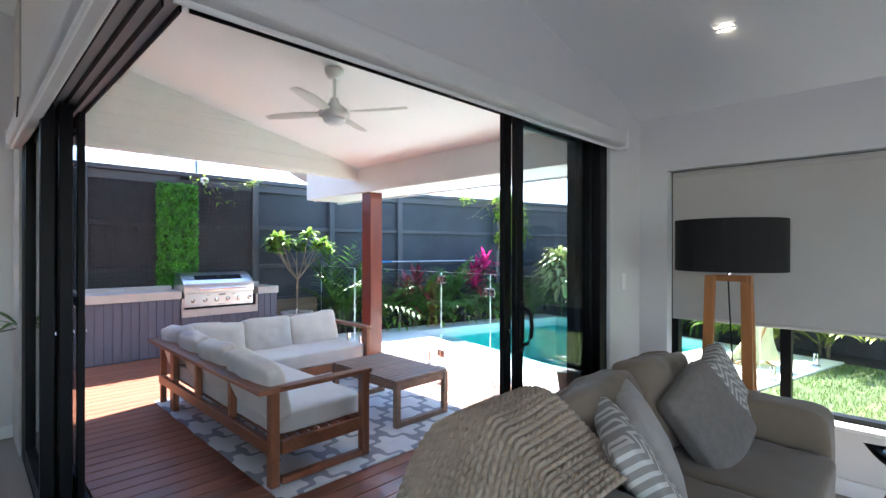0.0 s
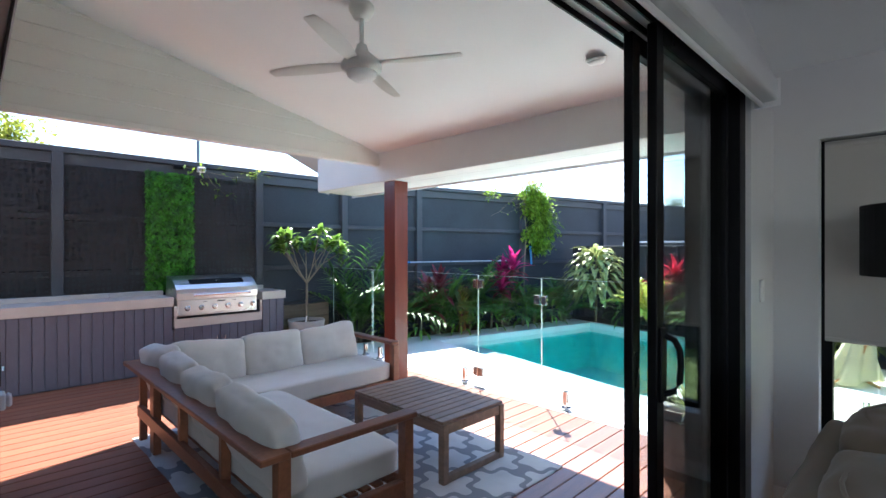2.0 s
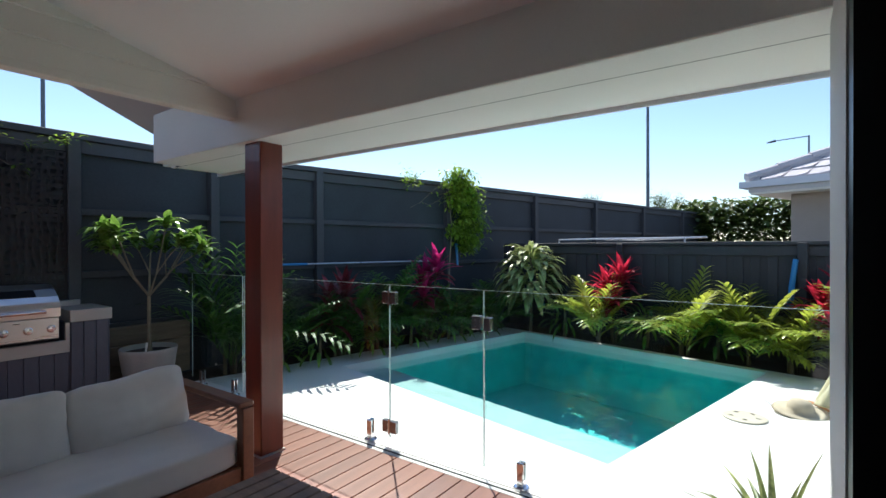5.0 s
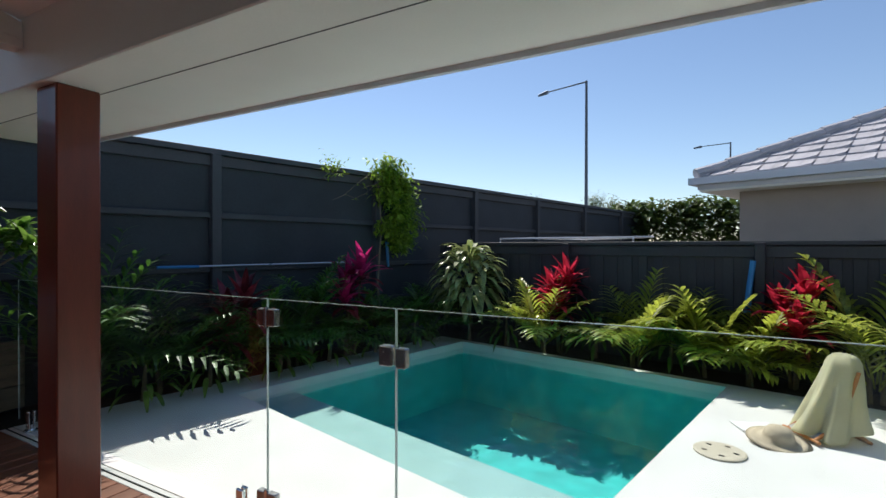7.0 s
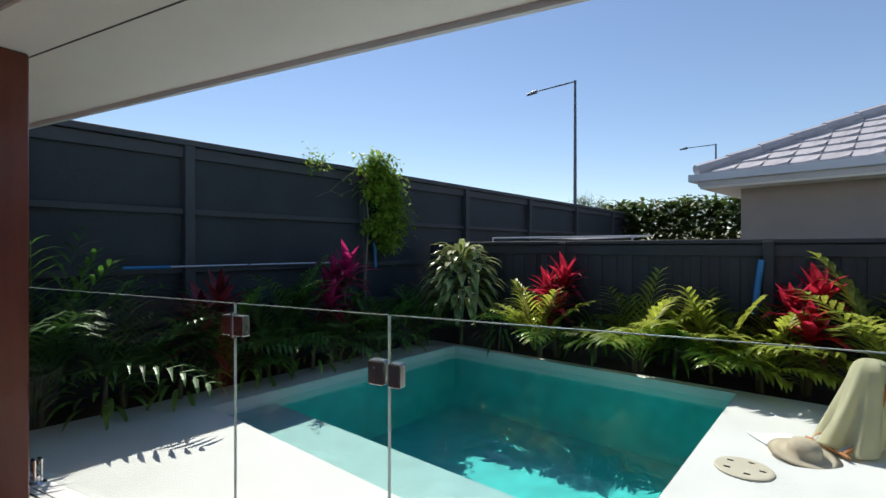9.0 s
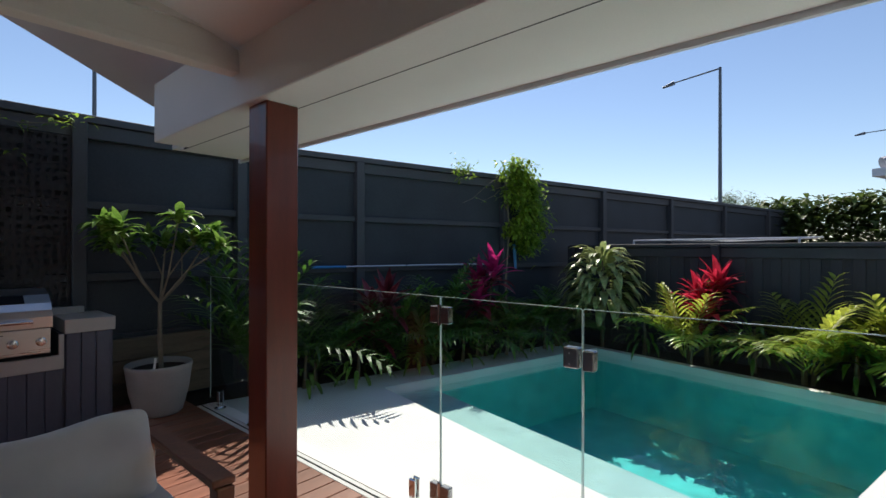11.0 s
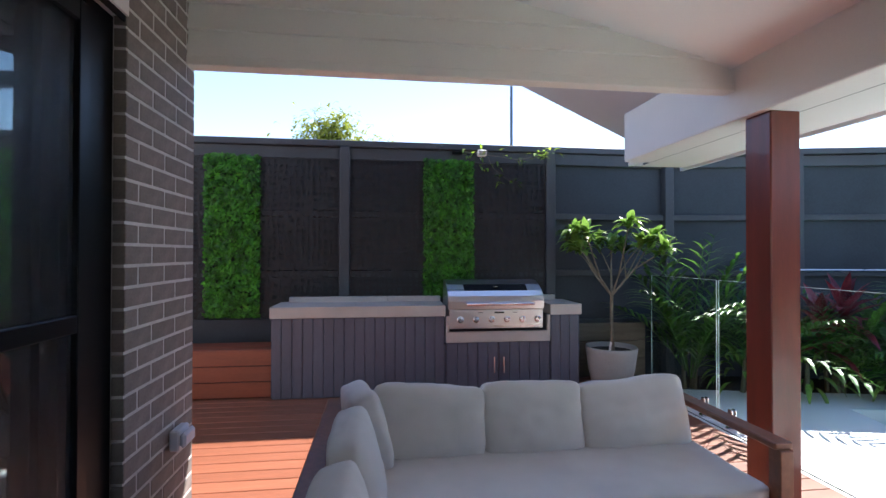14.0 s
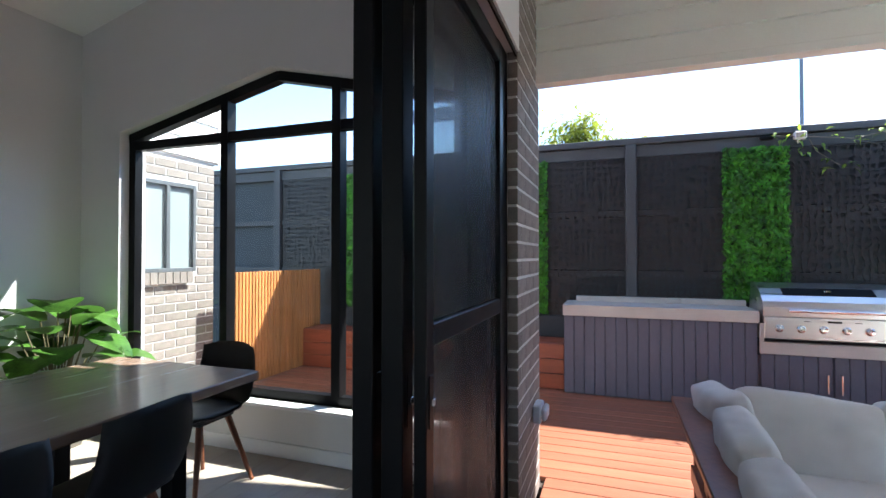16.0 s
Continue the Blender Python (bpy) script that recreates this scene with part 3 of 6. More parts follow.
f = 0.035
for s in ((GY0 + f, GZ0, GY0 + f, GZS), (GY1 - f, GZ0, GY1 - f, GZS), (GY0 + 2 * f, GZ0 + f, GY1 - 2 * f, GZ0 + f), (GY0 + 2 * f, 2.30, GY1 - 2 * f, 2.30)):
    part("window_frame", bar(*s), M_BLACK, gw)
for s in ((GY0, GZS - f, GYM, GZP - f), (GYM, GZP - f, GY1, GZS - f)):
    part("window_frame", bar(*s, x0=-5.255, x1=-5.18), M_BLACK, gw)
for ym in (-1.80, -0.82):
    part("mullion", bar(ym, GZ0 + 0.07, ym, 2.60, 0.068, -5.26, -5.175), M_BLACK, gw)
part("pane", wall_yz([(GY0 + 0.05, GZ0 + 0.05), (GY1 - 0.05, GZ0 + 0.05), (GY1 - 0.05, GZS - 0.05), (GYM, GZP - 0.06), (GY0 + 0.05, GZS - 0.05)], -5.223, -5.217), M_GLASS, gw)
part("window_sill", box(-5.165, -5.06, GY0, GY1, GZ0 - 0.02, GZ0 + 0.006, bevel=0.004), M_CEIL, gw)
setting("baseboard_dining", box(-5.10, -5.085, -3.26, 0.30, 0, 0.10, bevel=0.003), M_CEIL, "white skirting board under the window", "skirting")
setting("baseboard_south", box(-5.085, 4.0, -3.26, -3.245, 0, 0.10, bevel=0.003), M_CEIL, "white skirting board", "skirting")
setting("baseboard_north", box(-1.55, 4.0, 3.785, 3.80, 0, 0.10, bevel=0.003), M_CEIL, "white skirting board under the living window", "skirting")

# ---- tall boundary fence ----
FT = 2.67
tall = tagged(new("boundary_fence"), "tall charcoal painted panel fence with posts and rails", "fence", "", "structure")
part("back_panel", box(-8.02, -7.98, -6.0, 5.03, -0.2, 2.60), M_FENCE, tall)
part("cap", box(-8.06, -7.88, -6.0, 5.03, 2.60, FT, bevel=0.006), M_RAIL, tall)
for yp in (-5.90, -3.50, -1.17, 1.15, 3.50, 4.98):
    part("post", box(-7.98, -7.87, yp - 0.055, yp + 0.055, 0, 2.60, bevel=0.006), M_RAIL, tall)
for zr in (0.62, 1.20, 1.86, 2.53):
    part("rail", box(-7.98, -7.914, -6.0, 5.03, zr - 0.035 - (0.03 if zr > 2 else 0), zr + 0.035 + (0.03 if zr > 2 else 0), bevel=0.004), M_RAIL, tall)


def fence_piece(name, d0, d1, f0, f1, z0, z1, bevel=0.005):
    """A straight piece set along the slanting fence."""
    bm = box(d0, d1, f0, f1, z0, z1, bevel=bevel)
    ang = math.degrees(math.atan2(FDIR.y, FDIR.x))
    bmesh.ops.transform(bm, matrix=pose(FKINK.x, FKINK.y, 0, 0, 0, ang), verts=bm.verts)
    return part(name, bm, M_FENCE if name == "back_panel" else M_RAIL, tall)


# along the slant, d is x and the garden side is -y
fence_piece("back_panel", 0, 17.0, 0.08, 0.12, -0.2, 2.60)
fence_piece("cap", 0, 17.0, -0.02, 0.16, 2.60, FT)
for dp in (1.42, 4.0, 6.62, 9.1, 11.7, 14.45, 16.9):
    fence_piece("post", dp - 0.055, dp + 0.055, -0.03, 0.08, 0, 2.60)
for zr in (0.62, 1.20, 1.86, 2.53):
    e = 0.03 if zr > 2 else 0
    fence_piece("rail", 0, 17.0, 0.03, 0.08, zr - 0.035 - e, zr + 0.035 + e)

# ---- low paling fence ----
low = tagged(new("low_fence"), "low dark grey paling fence behind the far garden bed", "fence", "", "structure")
LD = (LOW_B - LOW_A).normalized()
LANG = math.degrees(math.atan2(LD.y, LD.x))
LLEN = (LOW_B - LOW_A).length
ML = pose(LOW_A.x, LOW_A.y, 0, 0, 0, LANG)


def low_piece(name, bm):
    bmesh.ops.transform(bm, matrix=ML, verts=bm.verts)
    return part(name, bm, M_FENCE2, low)


low_piece("cap", box(0, LLEN, -0.05, 0.09, 1.50, 1.55, bevel=0.005))
low_piece("rail", box(0, LLEN, -0.02, 0.02, 1.36, 1.49, bevel=0.004))
low_piece("rail", box(0, LLEN, -0.01, 0.02, 0.15, 0.25, bevel=0.004))
for k in range(6):
    xx = 0.05 + k * 2.42
    low_piece("post", box(xx - 0.05, xx + 0.05, -0.09, 0.0, -0.05, 1.53, bevel=0.005))
paling = None
for k in range(int(LLEN / 0.1)):
    m = ML @ pose(k * 0.1, -0.016 if k % 2 else 0, 0)
    if paling is None:
        paling = part("paling", box(0, 0.112, 0.02, 0.036, -0.05, 1.50, bevel=0.003), M_FENCE2, low)
        paling.matrix_basis = m
    else:
        ob = new("paling", paling.data)
        ob.parent, ob.matrix_basis = low, m

# ---- covered patio: furniture ----


def rug_material():
    """Flat woven rug: pale ground with a grey ogee trellis."""
    m = mat("grey_trellis_rug", (0.60, 0.60, 0.60), 0.95, 0, 0.08, 6, 350, 0.4, dist=0.004)
    nt = m.node_tree
    N, L = nt.nodes, nt.links.new
    bsdf = N["Principled BSDF"]
    base = bsdf.inputs["Base Color"].links[0].from_socket
    co, sep = N.new("ShaderNodeTexCoord"), N.new("ShaderNodeSeparateXYZ")
    L(co.outputs["Object"], sep.inputs[0])

    def math_(op, a, b=None):
        n = N.new("ShaderNodeMath")
        n.operation = op
        for i, v in enumerate((a, b)):
            if v is None:
                continue
            if isinstance(v, (int, float)):
                n.inputs[i].default_value = v
            else:
                L(v, n.inputs[i])
        return n.outputs[0]
    k = 2 * math.pi / 0.47
    u, v = math_("MULTIPLY", sep.outputs[0], k), math_("MULTIPLY", sep.outputs[1], k)
    p, q = math_("ADD", u, v), math_("SUBTRACT", u, v)
    wp = math_("ADD", math_("MULTIPLY", p, 0.5), math_("MULTIPLY", math_("SINE", math_("MULTIPLY", q, 2.0)), 0.26))
    wq = math_("ADD", math_("MULTIPLY", q, 0.5), math_("MULTIPLY", math_("SINE", math_("MULTIPLY", p, 2.0)), 0.26))
    s = math_("MULTIPLY", math_("COSINE", wp), math_("COSINE", wq))
    line = math_("LESS_THAN", math_("ABSOLUTE", s), 0.21)
    mx = N.new("ShaderNodeMix")
    mx.data_type = "RGBA"
    L(line, mx.inputs["Factor"]), L(base, mx.inputs["A"])
    mx.inputs["B"].default_value = (0.25, 0.26, 0.285, 1)
    L(mx.outputs["Result"], bsdf.inputs["Base Color"])
    return m


def rug():
    bm = B()
    x0, x1, y0, y1 = -5.28, -2.66, 1.34, 3.31
    nx, ny = 60, 44
    for layer, z in ((0, 0.008), (1, 0.001)):
        g = []
        for i in range(nx + 1):
            row = []
            for j in range(ny + 1):
                x, y = x0 + (x1 - x0) * i / nx, y0 + (y1 - y0) * j / ny
                if j in (0, ny):
                    y += 0.012 * noise.noise((x * 4, 1, 0))
                if i in (0, nx):
                    x += 0.012 * noise.noise((y * 4, 3, 0))
                row.append(bm.verts.new((x, y, z + (0.003 * noise.noise((x * 3, y * 3, 0)) if layer == 0 else 0))))
            g.append(row)
        for i in range(nx):
            for j in range(ny):
                bm.faces.new((g[i][j], g[i + 1][j], g[i + 1][j + 1], g[i][j + 1]))
    return bm


tagged(part("rug", rug(), rug_material(), smooth=True), "flat woven grey and white trellis rug on the deck", "rug")
RZ = 0.010

sofa = thing("outdoor_sofa", "teak outdoor sofa frame with a flat top back rail, long side", "sofa", "corner sofa")
part("back_rail", box(-5.215, -2.80, 1.265, 1.40, 0.605, 0.635, bevel=0.005), M_TEAK, sofa)
part("arm_rail", box(-2.885, -2.80, 1.40, 2.11, 0.605, 0.635, bevel=0.005), M_TEAK, sofa)
for xx, zz in ((-5.22, RZ), (-4.90, RZ), (-4.25, 0.20), (-3.55, 0.20)):
    part("back_post", box(xx, xx + (0.10 if xx == -4.90 else 0.045), 1.37, 1.42, zz, 0.605, bevel=0.004), M_TEAK, sofa)
part("leg", box(-2.88, -2.82, 1.35, 1.41, RZ, 0.605, bevel=0.004), M_TEAK, sofa)
part("leg", box(-2.88, -2.82, 2.04, 2.10, RZ, 0.605, bevel=0.004), M_TEAK, sofa)
part("floor_runner", box(-2.875, -2.825, 1.43, 2.04, RZ, RZ + 0.045, bevel=0.004), M_TEAK, sofa)
part("seat_rail", box(-5.20, -2.88, 1.355, 1.395, 0.20, 0.285, bevel=0.004), M_TEAK, sofa)
part("seat_rail", box(-4.42, -2.88, 2.06, 2.095, 0.20, 0.285, bevel=0.004), M_TEAK, sofa)
part("seat_rail", box(-2.872, -2.828, 1.43, 2.04, 0.20, 0.285, bevel=0.004), M_TEAK, sofa)
for k in range(8):
    yy = 1.44 + k * 0.078
    part("slat", box(-5.15, -2.90, yy, yy + 0.055, 0.265, 0.282, bevel=0.003), M_TEAK, sofa)
sofb = thing("outdoor_sofa", "teak outdoor sofa frame with one low arm, short side", "sofa", "corner sofa")
part("back_rail", box(-5.215, -5.12, 1.40, 3.27, 0.605, 0.635, bevel=0.005), M_TEAK, sofb)
part("arm_rail", box(-5.12, -4.36, 3.185, 3.27, 0.605, 0.635, bevel=0.005), M_TEAK, sofb)
for yy in (2.05, 2.65, 3.205):
    part("back_post", box(-5.205, -5.155, yy, yy + 0.05, RZ if yy > 3 else 0.20, 0.605, bevel=0.004), M_TEAK, sofb)
part("leg", box(-4.41, -4.345, 3.195, 3.26, RZ, 0.605, bevel=0.004), M_TEAK, sofb)
part("floor_runner", box(-5.155, -4.41, 3.225, 3.27, RZ, RZ + 0.045, bevel=0.004), M_TEAK, sofb)
part("seat_rail", box(-4.40, -4.365, 2.10, 3.21, 0.20, 0.285, bevel=0.004), M_TEAK, sofb)
part("seat_rail", box(-5.20, -5.16, 1.46, 3.22, 0.20, 0.285, bevel=0.004), M_TEAK, sofb)
part("seat_rail", box(-5.16, -4.41, 3.228, 3.265, 0.20, 0.285, bevel=0.004), M_TEAK, sofb)
part("seat_board", box(-5.15, -4.42, 2.10, 3.20, 0.262, 0.282), M_TEAK, sofb)


def add_cushion(name, label, m, size, puff, seed, edge=0.25, wob=0.01, n=16, group="sofa cushions", material=None):
    bm = cushion(*size, puff, wob, seed, n, edge)
    ob = part(name, bm, material or M_CUSH, smooth=True)
    ob.matrix_basis = m
    return tagged(ob, label, "cushion", group)


SEAT = "oatmeal fabric seat cushion on the teak sofa"
BACK = "plump oatmeal fabric back cushion leaning on the teak sofa"
add_cushion("seat_cushion", SEAT, pose(-3.64, 1.77, 0.36), (1.46, 0.68, 0.165), 0.12, 1, 0.14, 0.006, 20)
add_cushion("seat_cushion", SEAT, pose(-4.76, 2.32, 0.36), (0.77, 1.79, 0.165), 0.12, 2, 0.12, 0.006, 20)
for k, (yy, w) in enumerate(((1.79, 0.57), (2.325, 0.53), (2.875, 0.60))):
    add_cushion("back_cushion", BACK, pose(-4.965, yy, 0.572, 90, 3 - 3 * k, 90 + (k - 1) * 2) @ pose(0, 0, 0, -14, 0, 0), (w, 0.37, 0.19), 0.40, 3 + k, 0.23, 0.011, 20)
for k, (xx, w) in enumerate(((-5.02, 0.40), (-4.52, 0.46), (-3.96, 0.56), (-3.30, 0.70))):
    add_cushion("back_cushion", BACK, pose(xx + 0.08, 1.475 - 0.012 * k, 0.580, 90, 3 * (-1) ** k, 180 + (12 if k == 0 else 0)) @ pose(0, 0, 0, -14, 0, 0), (w, 0.38, 0.185), 0.40, 9 + k, 0.23, 0.011, 20)

# slatted low table
tab = thing("coffee_table", "low slatted brown timber coffee table on the rug", "table")
TX0, TX1, TY0, TY1, TZ = -4.00, -3.03, 2.53, 3.14, 0.405
for yy in (TY0, TY1 - 0.05):
    for xx in (TX0, TX1 - 0.05):
        part("leg", box(xx, xx + 0.05, yy, yy + 0.05, RZ, TZ - 0.02, bevel=0.004), M_TABLE, tab)
for xx in (TX0, TX1 - 0.05):
    part("floor_runner", box(xx + 0.003, xx + 0.047, TY0 + 0.05, TY1 - 0.05, RZ, RZ + 0.045, bevel=0.004), M_TABLE, tab)
    part("apron", box(xx + 0.006, xx + 0.044, TY0 + 0.05, TY1 - 0.05, TZ - 0.085, TZ - 0.022, bevel=0.003), M_TABLE, tab)
for yy in (TY0, TY1 - 0.05):
    part("apron", box(TX0 + 0.05, TX1 - 0.05, yy + 0.006, yy + 0.044, TZ - 0.085, TZ - 0.022, bevel=0.003), M_TABLE, tab)
for k in range(13):
    xx = TX0 + 0.004 + k * (TX1 - TX0 - 0.008) / 13
    part("slat", box(xx, xx + 0.064, TY0 + 0.002, TY1 - 0.002, TZ - 0.02, TZ, bevel=0.003), M_TABLE, tab)

# ---- ceiling fan and fittings ----
M_FAN = mat("cream_fan_plastic", (0.74, 0.73, 0.69), 0.35, 0, 0.02, 4, 80, 0.02)
fan = thing("ceiling_fan", "cream four-bladed ceiling fan hanging from the patio ceiling", "fan", "", pose(-3.26, 2.08, 0))
fz = ceil_z(2.08)
part("canopy", lathe([(0.0, fz), (0.075, fz), (0.075, fz - 0.03), (0.05, fz - 0.075), (0.0, fz - 0.08)], 24), M_FAN, fan, smooth=True)
part("downrod", lathe([(0.014, fz - 0.07), (0.014, 2.66)], 12), M_FAN, fan)
part("motor", lathe([(0.0, 2.69), (0.028, 2.69), (0.04, 2.65), (0.10, 2.60), (0.118, 2.575), (0.118, 2.545), (0.095, 2.53), (0.0, 2.525)], 28), M_FAN, fan, smooth=True)
part("light_cover", lathe([(0.088, 2.532), (0.085, 2.505), (0.06, 2.485), (0.0, 2.478)], 28), M_CEIL, fan, "white domed light cover", smooth=True)


def fan_blade(a):
    bm = B()
    n = 10
    top = []
    for i in range(n + 1):
        t = i / n
        r = 0.10 + 0.50 * t
        w = 0.020 + 0.030 * math.sin(math.pi * min(t * 0.8 + 0.1, 1))
        tilt = 0.22 * (1 - 0.5 * t)
        bend = 0.05 * math.sin(t * 1.6)
        row = []
        for s in (-1, 1):
            p = Vector((r, s * w + bend, 2.575 + s * w * tilt))
            row.append(p)
        top.append(row)
    for th in (0.004, -0.004):
        g = [[bm.verts.new(Matrix.Rotation(a, 3, "Z") @ (p + Vector((0, 0, th)))) for p in row] for row in top]
        for i in range(n):
            bm.faces.new((g[i][0], g[i + 1][0], g[i + 1][1], g[i][1]))
    return bm


for k in range(4):
    part("blade", fan_blade(radians(26 + 90 * k)), M_FAN, fan, smooth=True)
det = thing("smoke_detector", "round white ceiling fitting on the patio ceiling", "detector", "", pose(-2.35, 3.18, ceil_z(3.18) - 0.002, 13.2, 0, 0))
part("body", lathe([(0.0, 0), (0.055, 0), (0.055, -0.018), (0.042, -0.034), (0.0, -0.036)], 24), M_CEIL, det, smooth=True)
part("ring", lathe([(0.055, 0.0), (0.064, -0.002), (0.064, -0.01), (0.055, -0.012)], 24), M_FAN, det)

# ---- outdoor kitchen ----
cab = thing("outdoor_kitchen", "slate blue boarded outdoor kitchen bench along the fence", "cabinet")
CX, CY0, CY1 = -7.36, 0.49, 3.63
part("carcass", box(-7.86, CX - 0.02, CY0 + 0.01, 2.19, 0, 0.78), M_CLAD, cab)
part("carcass", box(-7.86, CX - 0.02, 2.19, 3.29, 0, 0.50), M_CLAD, cab)
part("carcass", box(-7.86, CX - 0.02, 3.29, CY1 - 0.02, 0, 0.78), M_CLAD, cab)


def run_boards(y0, y1, z1, parent, name="board"):
    n = max(1, round((y1 - y0) / 0.098))
    w = (y1 - y0) / n
    for i in range(n):
        part(name, box(CX - 0.02, CX, y0 + i * w + 0.002, y0 + (i + 1) * w - 0.002, 0.01, z1, bevel=0.004), M_CLAD, parent)


run_boards(CY0, 2.19, 0.79, cab)
run_boards(3.31, CY1 - 0.02, 0.79, cab)
for y0, y1, hy in ((2.21, 2.745, 2.70), (2.755, 3.29, 2.80)):
    dr = part("door", box(CX - 0.02, CX - 0.012, y0, y1, 0.02, 0.52), M_CLAD, cab)
    n = 5
    w = (y1 - y0) / n
    for i in range(n):
        part("board", box(CX - 0.012, CX, y0 + i * w + 0.002, y0 + (i + 1) * w - 0.002, 0.02, 0.52, bevel=0.004), M_CLAD, dr)
    part("handle", tube([(CX, hy, 0.21), (CX + 0.03, hy, 0.21), (CX + 0.03, hy, 0.37), (CX, hy, 0.37)], 0.008), M_CHROME, dr, "brushed bar handle")
part("end_board", box(-7.86, CX - 0.02, CY1 - 0.02, CY1, 0, 0.79, bevel=0.003), M_CLAD, cab)
top = thing("worktop", "pale stone outdoor worktop with a low upstand", "worktop")
part("slab", box(-7.88, CX + 0.02, CY0 - 0.01, 2.20, 0.79, 0.90, bevel=0.004), M_COUNTER, top)
part("slab", box(-7.88, CX + 0.02, 3.30, CY1 + 0.01, 0.79, 0.90, bevel=0.004), M_COUNTER, top)
part("apron", box(CX - 0.02, CX + 0.018, 2.203, 3.297, 0.52, 0.63, bevel=0.003), M_COUNTER, top)
part("side_strip", box(CX - 0.02, CX + 0.018, 2.203, 2.235, 0.63, 0.79, bevel=0.002), M_COUNTER, top)
part("side_strip", box(CX - 0.02, CX + 0.018, 3.265, 3.297, 0.63, 0.79, bevel=0.002), M_COUNTER, top)
for y0, y1 in ((0.58, 1.62), (1.624, 2.20), (3.30, 3.52)):
    part("upstand", box(-7.88, -7.80, y0, y1, 0.90, 0.955, bevel=0.003), M_COUNTER, top)

bbq = thing("barbecue", "built-in stainless steel barbecue with a closed hood", "barbecue")
BY0, BY1 = 2.235, 3.215
part("firebox", box(-7.84, CX + 0.0, BY0, BY1, 0.635, 0.86, bevel=0.006), M_STEEL, bbq)
part("control_panel", box(CX + 0.001, CX + 0.03, BY0, BY1, 0.66, 0.855, bevel=0.006), M_STEEL, bbq)
part("drip_edge", box(CX + 0.001, CX + 0.034, BY0, BY1, 0.636, 0.656, bevel=0.003), M_BLACK, bbq, "black drip edge")


def hood():
    bm = B()
    prof = [(-7.33, 0.86), (-7.325, 0.94), (-7.35, 0.99), (-7.40, 1.04), (-7.50, 1.10), (-7.60, 1.135), (-7.74, 1.14), (-7.80, 0.86)]
    a = [bm.verts.new((x, BY0 - 0.01, z)) for x, z in prof]
    b = [bm.verts.new((x, BY1 + 0.01, z)) for x, z in prof]
    bm.faces.new(a), bm.faces.new(b)
    for i in range(len(prof)):
        bm.faces.new((a[i], a[(i + 1) % len(prof)], b[(i + 1) % len(prof)], b[i]))
    bmesh.ops.bevel(bm, geom=[e for e in bm.edges if e.calc_face_angle(0) > 0.6], offset=0.008, segments=2, affect="EDGES")
    return bm


hd = part("hood", hood(), M_STEEL, bbq)
bm = B()
vs = [bm.verts.new(p) for p in ((-7.402, 2.40, 1.049), (-7.402, 3.07, 1.049), (-7.490, 3.07, 1.101), (-7.490, 2.40, 1.101), (-7.412, 2.40, 1.03), (-7.412, 3.07, 1.03), (-7.50, 3.07, 1.085), (-7.50, 2.40, 1.085))]
for f in ((0, 1, 2, 3), (4, 7, 6, 5), (0, 4, 5, 1), (2, 6, 7, 3), (1, 5, 6, 2), (0, 3, 7, 4)):
    bm.faces.new([vs[i] for i in f])
part("hood_window", bm, M_BLACK, hd, "dark glass hood window")
part("thermometer", lathe([(0.03, 0), (0.03, 0.012), (0.022, 0.016), (0, 0.016)], 16, (-7.45, 2.74, 1.075)), M_CHROME, hd)
part("handle", add_tube(add_tube(tube([(-7.265, 2.40, 0.915), (-7.265, 3.10, 0.915)], 0.014, sides=12), [(-7.33, 2.44, 0.915), (-7.265, 2.44, 0.915)], 0.01), [(-7.33, 3.06, 0.915), (-7.265, 3.06, 0.915)], 0.01), M_CHROME, hd, "round steel hood handle")
for k in range(6):
    yy = 2.345 + k * 0.162
    bm = B()
    add_lathe(bm, [(0.034, 0), (0.034, 0.008), (0.026, 0.012), (0.024, 0.034), (0.0, 0.036)], 18)
    add_box(bm, -0.005, 0.005, -0.022, 0.022, 0.03, 0.044)
    bmesh.ops.transform(bm, matrix=pose(CX + 0.030, yy, 0.755, 0, 90, 0), verts=bm.verts)
    part("knob", bm, M_CHROME, bbq)
part("badge", box(CX + 0.030, CX + 0.033, 2.70, 2.80, 0.815, 0.832), M_BLACK, bbq, "dark maker's plate")
for k in range(2):
    part("marking", box(CX + 0.030, CX + 0.0315, 2.53 + 0.36 * k, 2.58 + 0.36 * k, 0.82, 0.826), M_BLACK, bbq)

# ---- built-in bench and slatted screen in the courtyard ----
M_RED = mat("red_oiled_bench_timber", (0.26, 0.065, 0.03), 0.42, 0, 0.18, 3, 40, 0.12, stretch=(4, 0.5, 4), per_object=0.12)
bench = thing("timber_bench", "low red-brown boarded bench built along the fence", "bench")
for k in range(3):
    part("face_board", box(-7.47, -7.45, -2.74, 0.48, 0.01 + k * 0.155, 0.158 + k * 0.155, bevel=0.003), M_RED, bench)
for k in range(3):
    part("seat_board", box(-7.86 + k * 0.135, -7.73 + k * 0.135, -2.74, 0.475, 0.455, 0.478, bevel=0.003), M_RED, bench)
M_BATTEN = mat("honey_batten_timber", (0.46, 0.19, 0.06), 0.5, 0, 0.2, 3, 40, 0.12, stretch=(4, 4, 0.5), per_object=0.18)
slats = thing("slatted_screen", "honey timber batten screen standing on the deck", "screen")
part("backing_rail", box(-7.84, -6.30, -2.80, -2.775, 1.02, 1.09), M_BATTEN, slats)
part("backing_rail", box(-7.84, -6.30, -2.80, -2.775, 0.12, 0.19), M_BATTEN, slats)
